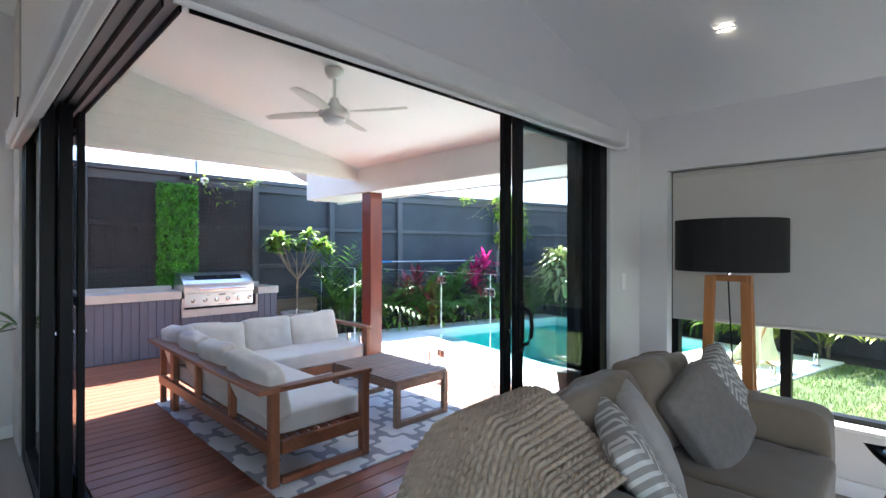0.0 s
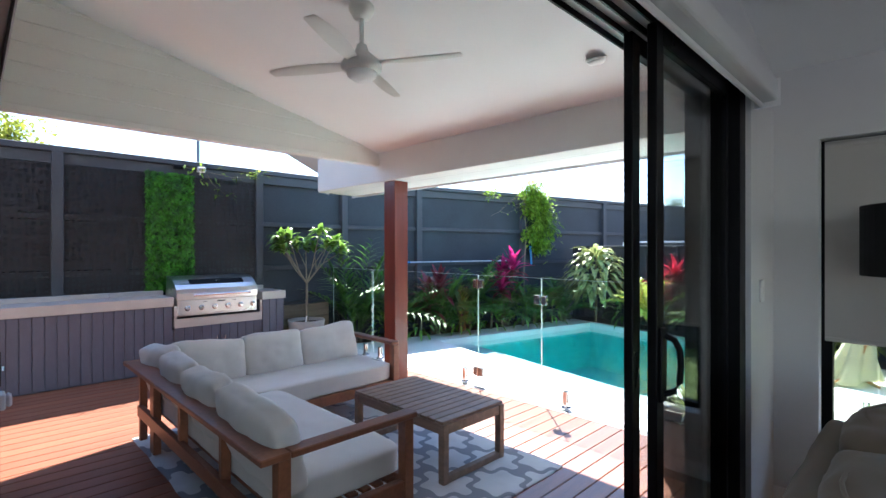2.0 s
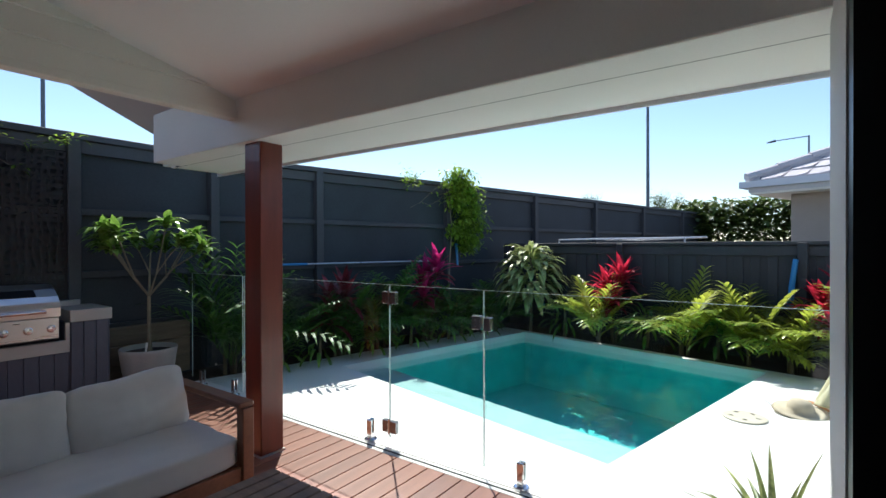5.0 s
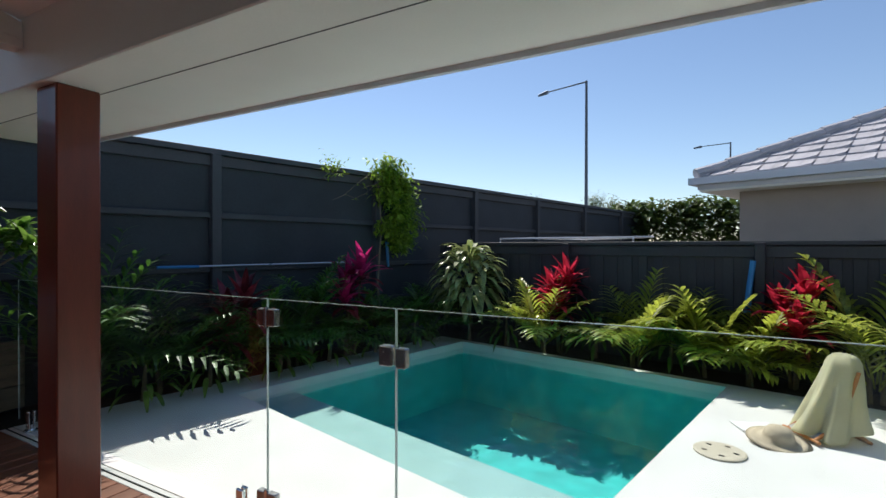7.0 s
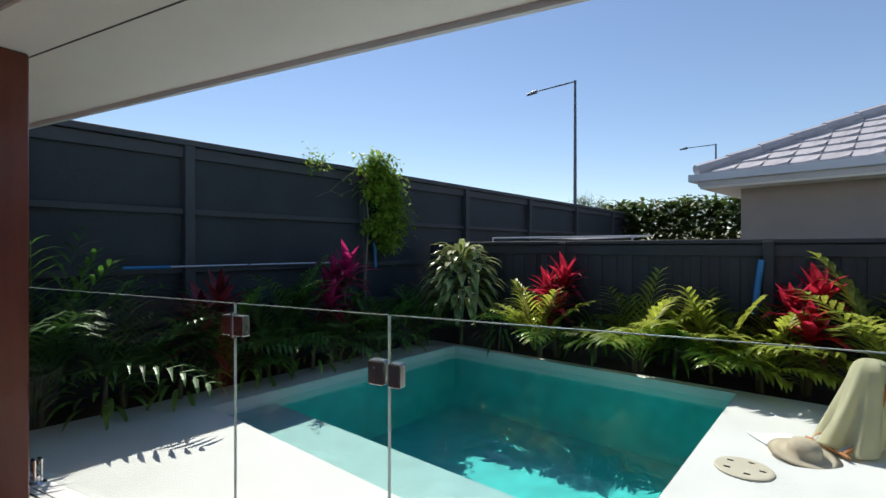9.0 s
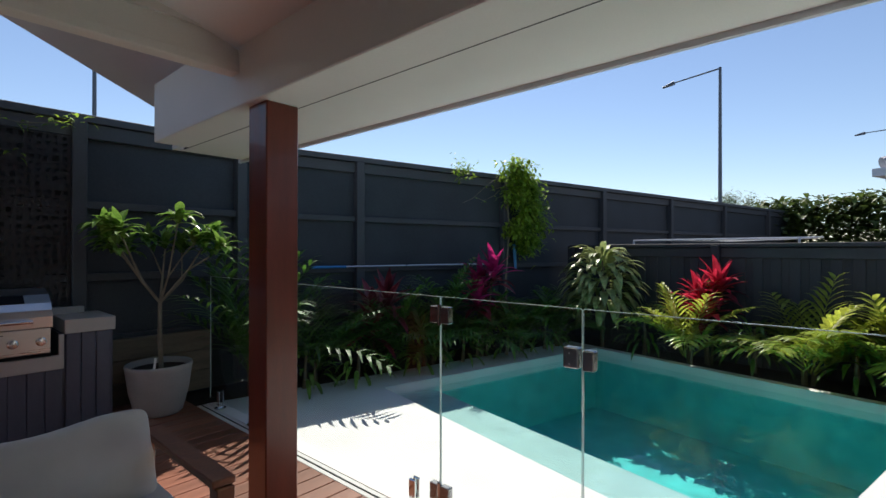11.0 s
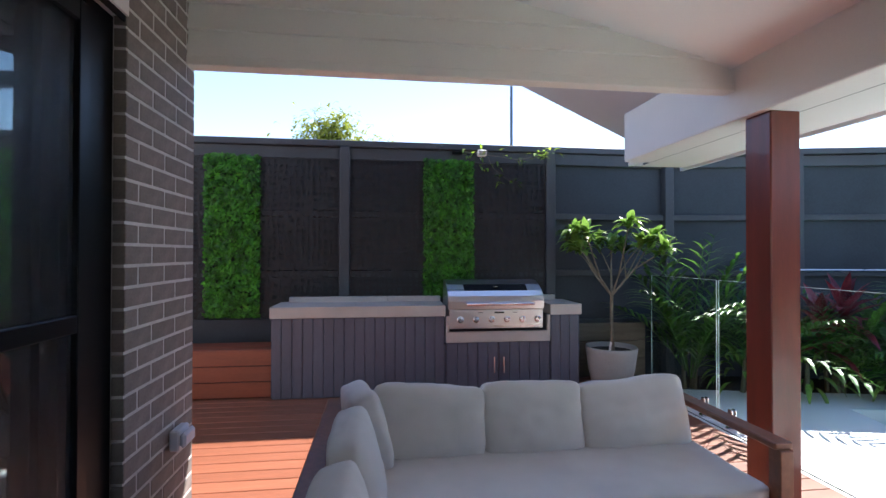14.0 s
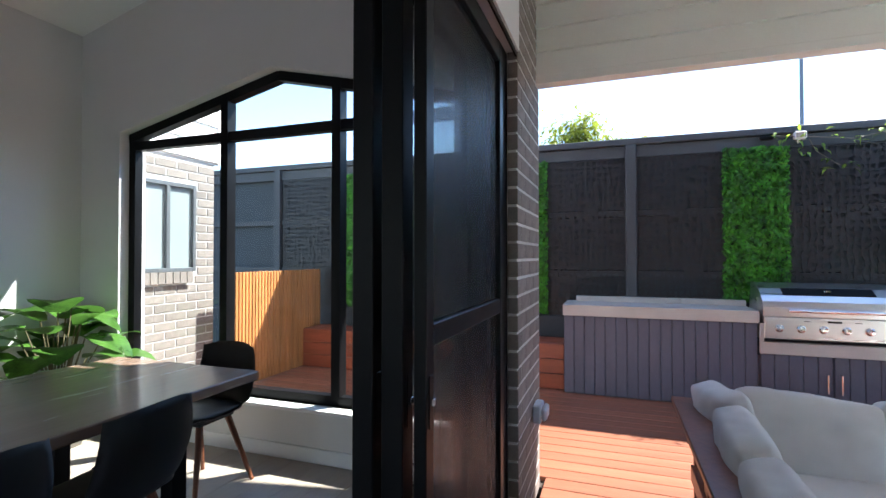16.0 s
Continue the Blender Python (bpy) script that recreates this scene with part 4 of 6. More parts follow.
for k in range(31):
    xx = -7.83 + k * 0.0495
    part("batten", box(xx, xx + 0.034, -2.775, -2.745, 0.01, 1.22, bevel=0.002), M_BATTEN, slats)
part("retaining_sleeper", box(-7.92, -7.87, -2.74, 0.475, 0.40, 0.72, bevel=0.004), M_FENCE, bench, "grey sleeper behind the seat")

M_SLEEPER = mat("weathered_pine_sleeper", (0.20, 0.165, 0.115), 0.8, 0, 0.2, 4, 45, 0.3, stretch=(4, 0.5, 4), per_object=0.12)
edging = thing("garden_edging", "weathered pale timber sleepers edging the bed behind the pot", "edging")
for k in range(3):
    part("sleeper", box(-7.86, -7.80, 3.66, 4.62, 0.01 + k * 0.205, 0.21 + k * 0.205, bevel=0.006), M_SLEEPER, edging)

# ---- perforated screens and leaf panels on the fence ----
def perforated(y0, y1, z0, z1, seed):
    """A plate cut with irregular holes, each with its own edges."""
    rnd = random.Random(seed)
    c = 0.060
    ny, nz = round((y1 - y0) / c), round((z1 - z0) / c)
    grid = [[Vector((y0 + (y1 - y0) * i / ny + (rnd.uniform(-0.4, 0.4) * c if 0 < i < ny else 0), z0 + (z1 - z0) * j / nz + (rnd.uniform(-0.4, 0.4) * c if 0 < j < nz else 0))) for j in range(nz + 1)] for i in range(ny + 1)]
    verts, faces = [], []
    for i in range(ny):
        for j in range(nz):
            q = [grid[i][j], grid[i + 1][j], grid[i + 1][j + 1], grid[i][j + 1]]
            mid = sum(q, Vector((0, 0))) / 4
            k = rnd.uniform(0.40, 0.70) if rnd.random() > 0.06 else 0.0
            o = len(verts)
            for x in (-7.905, -7.909):
                verts += [(x, p.x, p.y) for p in q]
                verts += [(x, *(mid + (p - mid) * k)) for p in q]
            for a in range(4):
                b = (a + 1) % 4
                faces.append((o + a, o + b, o + 4 + b, o + 4 + a))
                faces.append((o + 4 + a, o + 4 + b, o + 12 + b, o + 12 + a))
    me = bpy.data.meshes.new("plate")
    me.from_pydata(verts, [], faces)
    me.materials.append(M_SCREEN)
    return me


def leaf_panel_mesh(y0, y1, z0, z1, seed, count):
    rnd = random.Random(seed)
    verts, faces = [], []
    for _ in range(count):
        y, z = rnd.uniform(y0, y1), rnd.uniform(z0, z1)
        n = Vector((1, rnd.uniform(-0.8, 0.8), rnd.uniform(-0.3, 1.0))).normalized()
        a = Vector((rnd.uniform(-0.4, 0.4), rnd.uniform(-1, 1), rnd.uniform(-1, 1)))
        a = (a - n * a.dot(n)).normalized()
        b = n.cross(a)
        l, w = rnd.uniform(0.020, 0.040), rnd.uniform(0.011, 0.020)
        p = Vector((-7.895 + rnd.uniform(0, 0.085) * (0.55 + 0.45 * noise.noise((y * 9, z * 9, seed))), y, z))
        o = len(verts)
        verts += [tuple(p - a * l), tuple(p + b * w + n * 0.004), tuple(p + a * l), tuple(p - b * w + n * 0.004)]
        faces += [(o, o + 1, o + 2), (o, o + 2, o + 3)]
    me = bpy.data.meshes.new("leaves")
    me.from_pydata(verts, [], faces)
    me.materials.append(M_BOXLEAF)
    return me


M_BOXLEAF = leafy("bright_green_boxwood_leaf", (0.016, 0.085, 0.004), (0.07, 0.29, 0.014), 0.45, 0.3)
for i, (y0, y1, z0) in enumerate(((-3.40, -2.46, 0.62), (-1.86, -1.24, 0.62), (-1.10, -0.32, 0.62), (0.26, 1.09, 0.62), (1.21, 2.02, 0.80), (2.59, 3.43, 0.80))):
    s = thing("decorative_screen", "dark laser-cut metal screen fixed on the fence", "screen", "fence screens")
    ob = new("plate", perforated(y0, y1, z0, 2.46, 40 + i))
    ob.parent = s
    ob["kind"] = "stuff"
    part("edge", box(-7.909, -7.903, y0 - 0.012, y0, z0, 2.46), M_SCREEN, s)
    part("edge", box(-7.909, -7.903, y1, y1 + 0.012, z0, 2.46), M_SCREEN, s)
for i, (y0, y1, z0) in enumerate(((-2.44, -1.90, 0.76), (-0.29, 0.24, 0.76), (2.04, 2.57, 0.95))):
    g = thing("leaf_panel", "bright green artificial leaf panel hung on the fence", "plant panel", "leaf panels")
    part("backing", box(-7.912, -7.897, y0, y1, z0, 2.46), mat("dark_green_mat", (0.012, 0.03, 0.008), 0.9) if i == 0 else bpy.data.materials["dark_green_mat"], g)
    ob = new("leaves", leaf_panel_mesh(y0 - 0.015, y1 + 0.015, z0 - 0.015, 2.475, 60 + i, 3600))
    ob.parent = g
    ob["kind"] = "stuff"
# floodlight on the fence top
fl = thing("floodlight", "small white security floodlight on the fence top", "light")
part("head", box(-7.90, -7.83, 2.63, 2.73, 2.53, 2.60, bevel=0.008), M_CEIL, fl)
part("bracket", tube([(-7.93, 2.68, 2.50), (-7.89, 2.68, 2.53)], 0.012), M_CEIL, fl)
part("lens", box(-7.83, -7.826, 2.64, 2.72, 2.54, 2.59), M_CHROME, fl)
sn = thing("motion_sensor", "dark sensor box fixed to the fence rail", "sensor")
part("body", box(-7.90, -7.86, 2.34, 2.46, 2.55, 2.585, bevel=0.006), M_BLACK, sn)
part("cable", tube([(-7.89, 2.46, 2.57), (-7.885, 2.55, 2.545), (-7.89, 2.64, 2.555)], 0.004, sides=6), M_BLACK, sn)
# wall socket on the brick pier
sk = thing("weatherproof_socket", "grey weatherproof socket on the brick pier", "socket")
part("box", box(-5.10, -4.97, 0.555, 0.60, 0.48, 0.58, bevel=0.008), M_FASCIA, sk)
part("flap", box(-5.10, -4.97, 0.60, 0.63, 0.495, 0.565, bevel=0.012), M_FASCIA, sk)

# ---- glass pool fence ----
GYF = 4.39
def glass_panel(x0, x1, label, gate=False):
    g = thing("pool_gate" if gate else "pool_fence", label, "glass fence", "pool fence panels")
    part("pane", box(x0, x1, GYF - 0.004, GYF + 0.004, 0.06, 1.20, bevel=0.002), M_GLASS, g)
    part("edge", box(x0 + 0.001, x1 - 0.001, GYF - 0.0035, GYF + 0.0035, 1.2005, 1.2035), M_EDGE, g)
    for xx in (x0 - 0.0025, x1 + 0.0005):
        part("edge", box(xx, xx + 0.002, GYF - 0.0035, GYF + 0.0035, 0.06, 1.20), M_EDGE, g)
    return g


M_EDGE = mat("polished_glass_edge", (0.55, 0.68, 0.66), 0.12, 0, 0.05, 3, 40, 0.0, spec=0.8)


def spigot(m, label="polished steel spigot holding the pool fence glass"):
    s = thing("spigot", label, "spigot", "glass fence spigots", m)
    part("foot", lathe([(0.05, 0.0), (0.05, 0.008), (0.045, 0.012), (0.0, 0.012)], 20), M_CHROME, s)
    part("body", box(-0.024, 0.024, -0.026, -0.0075, 0.012, 0.16, bevel=0.006), M_CHROME, s)
    part("body", box(-0.024, 0.024, 0.0075, 0.026, 0.012, 0.16, bevel=0.006), M_CHROME, s)
    part("neck", box(-0.022, 0.022, -0.0075, 0.0075, 0.012, 0.055), M_CHROME, s)
    return s


PANEL = "frameless clear glass pool fence between deck and pool"
glass_panel(-7.28, -6.30, PANEL)
glass_panel(-6.27, -4.365, PANEL)
gate = glass_panel(-4.355, -3.550, "clear glass pool gate, closed, with steel hinges and latch", True)
glass_panel(-3.540, -1.66, PANEL)
sp = spigot(pose(-7.07, GYF, 0))
for xx in (-6.45, -6.12, -4.56, -3.28, -1.95):
    copy_thing(sp, pose(xx, GYF, 0))
for zh in (0.10, 1.06):
    hw = part("hinge", box(-4.425, -4.366, GYF - 0.02, GYF + 0.02, zh, zh + 0.09, bevel=0.004), M_DARKSTEEL, gate, "square polished steel hinge")
    part("leaf", box(-4.352, -4.29, GYF - 0.02, GYF + 0.02, zh, zh + 0.09, bevel=0.004), M_DARKSTEEL, hw)
    part("pin", tube([(-4.359, GYF - 0.012, zh - 0.01), (-4.359, GYF - 0.012, zh + 0.10)], 0.012, sides=10), M_CHROME, hw)
lt = part("latch", box(-3.627, -3.557, GYF - 0.024, GYF + 0.024, 0.945, 1.035, bevel=0.005), M_DARKSTEEL, gate, "boxed steel latch")
part("keeper", box(-3.538, -3.487, GYF - 0.022, GYF + 0.022, 0.942, 1.03, bevel=0.005), M_DARKSTEEL, lt)
for zz in (0.965, 1.01):
    part("screw", lathe([(0.006, 0), (0.005, 0.003), (0, 0.003)], 10, (0, 0, 0)), M_CHROME, lt).matrix_basis = pose(-3.595, GYF - 0.024, zz, 90, 0, 0)
# return run beside the lawn
RA, RB = Vector((-1.60, 4.42, 0)), pool(4.98, 3.45)
rd = RB - RA
rang = math.degrees(math.atan2(rd.y, rd.x))
for k in range(2):
    g = thing("pool_fence", "frameless clear glass pool fence beside the lawn", "glass fence", "pool fence panels", pose(RA.x, RA.y, 0, 0, 0, rang))
    x0, x1 = 0.02 + k * rd.length / 2, (k + 1) * rd.length / 2 - 0.02
    part("pane", box(x0, x1, -0.004, 0.004, 0.06, 1.20, bevel=0.002), M_GLASS, g)
    part("edge", box(x0, x1, -0.0035, 0.0035, 1.2005, 1.2035), M_EDGE, g)
    for xx in (x0 + 0.3, x1 - 0.3):
        copy_thing(sp, pose(RA.x, RA.y, 0, 0, 0, rang) @ pose(xx, 0, 0))

# ---- planting ----
M_PALM = leafy("palm_leaf_green", (0.024, 0.085, 0.014), (0.085, 0.20, 0.028), 0.38, 0.33)
M_PALMY = leafy("yellow_green_palm_leaf", (0.14, 0.23, 0.03), (0.44, 0.48, 0.075), 0.34, 0.5)
M_RED_LEAF = leafy("crimson_cordyline_leaf", (0.34, 0.014, 0.03), (0.62, 0.035, 0.075), 0.33, 0.5)
M_MAGENTA = leafy("magenta_cordyline_leaf", (0.27, 0.012, 0.075), (0.55, 0.03, 0.17), 0.33, 0.5)
M_DARK_RED = leafy("dark_burgundy_leaf", (0.09, 0.012, 0.022), (0.24, 0.03, 0.045), 0.35, 0.35)
M_BROAD = leafy("glossy_broad_leaf", (0.06, 0.17, 0.025), (0.20, 0.34, 0.06), 0.28, 0.4)
M_CREAM = leafy("cream_striped_leaf", (0.10, 0.18, 0.04), (0.36, 0.40, 0.16), 0.35, 0.35)
M_VINE = leafy("vine_leaf_green", (0.10, 0.24, 0.025), (0.34, 0.48, 0.06), 0.4, 0.55)
M_TREE = leafy("tree_leaf_olive", (0.04, 0.08, 0.018), (0.11, 0.16, 0.035), 0.5, 0.3)
M_YTREE = leafy("yellow_green_tree_leaf", (0.14, 0.20, 0.02), (0.32, 0.36, 0.05), 0.5, 0.4)
M_STEM = mat("grey_brown_stem", (0.20, 0.17, 0.12), 0.8, 0, 0.2, 10, 60, 0.4)
M_CANE = mat("green_brown_cane", (0.12, 0.10, 0.05), 0.7, 0, 0.2, 10, 60, 0.3)
M_POT = mat("pale_grey_concrete_pot", (0.42, 0.40, 0.38), 0.8, 0, 0.08, 6, 90, 0.2)
M_PLANTER = mat("grey_brown_planter", (0.24, 0.22, 0.21), 0.7, 0, 0.08, 6, 90, 0.15)


def add_blade(bm, base, way, length, width, droop, segs=5, fold=0.25, tip=0.55):
    """One long leaf: a folded strip that arches over and tapers."""
    way = Vector(way).normalized()
    side = way.cross(Vector((0, 0, 1)))
    side = side.normalized() if side.length > 0.05 else Vector((1, 0, 0))
    p, d, prev = Vector(base), way.copy(), None
    step = length / segs
    for i in range(segs + 1):
        t = i / segs
        w = width * (0.35 + 0.65 * min(t / 0.3, 1)) * (1 - max(t - tip, 0) / (1 - tip)) ** 0.8 / 2
        up = side.cross(d).normalized()
        row = [bm.verts.new(p + side * w + up * w * fold), bm.verts.new(p), bm.verts.new(p - side * w + up * w * fold)]
        if prev:
            bm.faces.new((prev[0], row[0], row[1], prev[1]))
            bm.faces.new((prev[1], row[1], row[2], prev[2]))
        prev = row
        p = p + d * step
        d = (d - Vector((0, 0, droop * step / max(length, 0.01)))).normalized()


def add_frond(bm, base, way, length, rnd, leaflets=16, leaf_len=0.30, leaf_w=0.03, droop=1.1):
    """A feather palm frond: an arching stem with two rows of leaflets."""
    pts, p, d = [], Vector(base), Vector(way).normalized()
    n = 9
    for i in range(n + 1):
        pts.append((p.copy(), d.copy()))
        p += d * length / n
        d = (d - Vector((0, 0, droop / n))).normalized()
    add_tube(bm, [q[0] for q in pts], 0.008, 0.002, 4)
    for i in range(leaflets):
        t = 0.18 + 0.80 * i / (leaflets - 1)
        k = min(int(t * n), n - 1)
        q, dd = pts[k][0].lerp(pts[k + 1][0], t * n - k), pts[k][1]
        side = dd.cross(Vector((0, 0, 1))).normalized()
        ll = leaf_len * (0.45 + 0.75 * math.sin(math.pi * min(0.2 + t * 0.8, 1)))
        for s in (-1, 1):
            w = (side * s * 0.85 + dd * 0.75 + Vector((0, 0, 0.25 + rnd.uniform(-0.15, 0.15)))).normalized()
            add_blade(bm, q, w, ll * rnd.uniform(0.85, 1.1), leaf_w, 1.1, 3, 0.15, 0.4)


def palm(at, height, spread, fronds, material, seed, label, stem_h=0.12, leaflets=12, m_stem=None):
    rnd = random.Random(seed)
    pl = thing("palm", label, "plant", "garden palms", pose(*at))
    bm = B()
    for k in range(3):
        a = rnd.uniform(0, 6.28)
        add_tube(bm, [(0.05 * math.cos(a), 0.05 * math.sin(a), -0.06), (0.06 * math.cos(a), 0.06 * math.sin(a), stem_h + 0.1)], 0.025, 0.018, 7)
    part("stem", bm, M_CANE, pl)
    bm = B()
    for k in range(fronds):
        a = 2.4 * k + rnd.uniform(-0.3, 0.3)
        el = rnd.uniform(0.62, 1.42)
        way = (math.cos(a) * math.cos(el), math.sin(a) * math.cos(el), math.sin(el))
        add_frond(bm, (0.05 * math.cos(a), 0.05 * math.sin(a), stem_h + rnd.uniform(-0.04, 0.08)), way, (height - stem_h) * rnd.uniform(0.85, 1.2) * (0.72 + 0.3 * spread), rnd, leaflets, 0.27 + 0.10 * spread, 0.056 if material is M_PALMY else 0.040, rnd.uniform(0.8, 1.35))
    part("crown", bm, material, pl)
    return pl


def cordyline(at, height, leaves, material, seed, label, under=None):
    rnd = random.Random(seed)
    c = thing("cordyline", label, "plant", "cordylines", pose(*at))
    bm = B()
    heads = []
    for k in range(3):
        a = 2.1 * k + rnd.uniform(0, 1)
        h = height * (0.68 - 0.11 * k)
        top = Vector((0.13 * math.cos(a), 0.13 * math.sin(a), h))
        add_tube(bm, [(0.03 * math.cos(a), 0.03 * math.sin(a), -0.06), top * 0.55, top], 0.018, 0.012, 6)
        heads.append(top)
    part("cane", bm, M_CANE, c)
    bm = B()
    dark = B()
    for h in heads:
        for k in range(leaves):
            a = 2.4 * k + rnd.uniform(-0.2, 0.2)
            t = k / leaves
            el = 0.0 + 1.42 * t ** 0.8
            way = (math.cos(a) * math.cos(el), math.sin(a) * math.cos(el), math.sin(el))
            tgt = dark if (under and t < 0.3) else bm
            add_blade(tgt, h - Vector((0, 0, 0.16 * (1 - t))), way, rnd.uniform(0.34, 0.50), rnd.uniform(0.09, 0.13), rnd.uniform(0.6, 1.6), 5, 0.3, 0.5)
    part("leaves", bm, material, c)
    if under:
        part("lower_leaves", dark, under, c, "darker old leaves")
    else:
        dark.free()
    return c


def broad_bush(at, height, leaves, length, width, material, seed, label, name="broadleaf_shrub", lift=0.25, m=None, droop=(1.4, 2.4)):
    rnd = random.Random(seed)
    c = thing(name, label, "plant", "", m or pose(*at))
    part("stem", tube([(0, 0, -0.06), (0.02, 0, height * 0.45), (0, 0.02, height * 0.8)], 0.03, 0.012, 7), M_CANE, c)
    bm = B()
    for k in range(leaves):
        a = 2.4 * k + rnd.uniform(-0.25, 0.25)
        t = (k + 0.5) / leaves
        h = height * (lift + (0.85 - lift) * t)
        r = 0.08 + (0.26 if height > 1.2 else 0.14) * math.sin(math.pi * min(t * 0.8 + 0.2, 1))
        el = -0.2 + 1.3 * t + rnd.uniform(-0.15, 0.15)
        way = (math.cos(a) * math.cos(el), math.sin(a) * math.cos(el), math.sin(el))
        add_blade(bm, (r * math.cos(a), r * math.sin(a), h), way, length * rnd.uniform(0.8, 1.15), width * rnd.uniform(0.8, 1.15), rnd.uniform(*droop), 6, 0.2)
    part("leaves", bm, material, c)
    return c


# far bed, from the tall fence to the lawn
broad_bush((-5.62, 9.46, 0), 1.62, 210, 0.40, 0.105, M_CREAM, 5, "tall bushy plant with long striped drooping leaves", "dracaena", 0.38, None, (1.6, 2.7))
cordyline((-4.16, 9.40, 0), 1.45, 30, M_RED_LEAF, 6, "crimson cordyline with darker lower leaves", M_DARK_RED)
cordyline((-1.52, 8.86, 0), 1.34, 30, M_RED_LEAF, 7, "crimson cordyline in the far garden bed", M_DARK_RED)
palm((-4.36, 9.16, 0), 0.98, 0.7, 15, M_PALMY, 8, "small yellow-green palm below the cordyline")
palm((-3.10, 9.05, 0), 1.02, 0.9, 20, M_PALMY, 9, "bushy yellow-green palm beside the pool")
palm((-2.30, 8.94, 0), 0.90, 0.9, 18, M_PALMY, 10, "low yellow-green palm beside the pool")
palm((-1.88, 8.78, 0), 0.78, 0.8, 15, M_PALMY, 12, "low yellow-green palm beside the pool")
palm((-0.90, 8.66, 0), 1.25, 1.1, 20, M_PALMY, 11, "large yellow-green palm near the lawn")
broad_bush((-3.65, 9.30, 0), 0.62, 36, 0.34, 0.05, M_PALM, 13, "low dark green strappy plant in the bed")
broad_bush((-2.72, 9.12, 0), 0.55, 36, 0.34, 0.05, M_PALM, 14, "low dark green strappy plant in the bed")
broad_bush((-5.00, 9.45, 0), 0.55, 36, 0.34, 0.05, M_PALM, 15, "low dark green strappy plant in the bed")
# bed along the tall fence
cordyline((-6.56, 7.74, 0), 1.70, 24, M_MAGENTA, 16, "magenta cordyline against the tall fence", M_DARK_RED)
cordyline((-7.02, 6.22, 0), 1.25, 20, M_DARK_RED, 17, "dark burgundy cordyline against the tall fence")
palm((-7.34, 4.86, 0), 1.50, 1.0, 20, M_PALM, 18, "leafy green palm in the corner bed")
palm((-7.22, 5.55, 0), 1.02, 0.9, 16, M_PALM, 19, "leafy green palm beside the glass fence")
palm((-6.95, 6.30, 0), 0.95, 0.9, 15, M_PALM, 20, "dark green palm in the shaded bed")
palm((-6.85, 6.95, 0), 0.90, 0.9, 15, M_PALM, 21, "dark green palm in the shaded bed")
palm((-6.62, 7.62, 0), 0.85, 0.9, 14, M_PALM, 22, "dark green palm in the shaded bed")
palm((-6.40, 8.40, 0), 0.85, 0.9, 14, M_PALM, 23, "dark green palm near the pool corner")
palm((-6.15, 9.10, 0), 0.80, 0.9, 14, M_PALM, 24, "dark green palm near the pool corner")
palm((-6.85, 7.25, 0), 1.45, 0.6, 7, M_PALM, 25, "tall thin green palm against the fence", 0.5)
for k, (x, y) in enumerate(((-7.05, 5.25), (-6.92, 5.85), (-6.72, 6.62), (-6.58, 7.30), (-6.38, 8.02), (-6.20, 8.75))):
    broad_bush((x, y, 0), 0.42, 34, 0.30, 0.045, M_BROAD, 30 + k, "low green strappy plant along the paving edge", "strappy_plant")


def vine():
    """A climber that spills over the fence top."""
    rnd = random.Random(50)
    v = thing("climbing_vine", "bright green climbing vine spilling over the fence top", "vine")
    bm, st = B(), B()
    clumps = []
    for k in range(30):
        t = (k + rnd.random()) / 30
        wide = (0.50 - 0.20 * t) * (0.8 + 0.35 * math.sin(k * 2.3))
        clumps.append((4.26 + rnd.uniform(-1, 1) * wide + 0.14 * t, 2.80 - 1.35 * t ** 1.1, rnd.uniform(0.06, 0.13)))
    for k in range(3400):
        d, z, r = rnd.choice(clumps)
        p = fence_at(d + rnd.gauss(0, r), 0.09 + abs(rnd.gauss(0, 0.09)), z + rnd.gauss(0, r * 0.9))
        a = rnd.uniform(0, 6.28)
        add_blade(bm, p, (math.cos(a), math.sin(a), rnd.uniform(-0.9, 0.5)), rnd.uniform(0.08, 0.15), rnd.uniform(0.035, 0.06), 1.2, 3, 0.2, 0.3)
    for k in range(130):
        p = fence_at(3.05 + rnd.gauss(0, 0.11), 0.10 + abs(rnd.gauss(0, 0.03)), 2.66 + rnd.gauss(0, 0.08))
        a = rnd.uniform(0, 6.28)
        add_blade(bm, p, (math.cos(a), math.sin(a), rnd.uniform(-0.7, 0.6)), rnd.uniform(0.06, 0.10), 0.035, 1.2, 2, 0.2, 0.3)
    for k in range(9):
        d0 = 3.95 + rnd.uniform(-0.3, 0.3)
        out = rnd.choice((-1, 1, 1)) * rnd.uniform(0.5, 1.0)
        pts = [fence_at(d0 + out * s, 0.12 + 0.04 * math.sin(s * 5 + k), 2.55 - 0.25 * s + 0.15 * math.sin(s * 4 + k)) for s in (0, 0.25, 0.5, 0.75, 1)]
        add_tube(st, pts, 0.005, 0.003, 5)
        for s in range(8):
            q = pts[rnd.randrange(5)]
            add_blade(bm, q, (rnd.uniform(-1, 1), rnd.uniform(-1, 1), -0.4), 0.06, 0.022, 1.0, 2, 0.2, 0.3)
    add_tube(st, [fence_at(4.0, 0.09, 0), fence_at(3.92, 0.10, 0.9), fence_at(3.98, 0.12, 1.8), fence_at(3.9, 0.12, 2.6)], 0.018, 0.008, 6)
    part("stem", st, M_STEM, v)
    part("leaves", bm, M_VINE, v)["kind"] = "stuff"


vine()


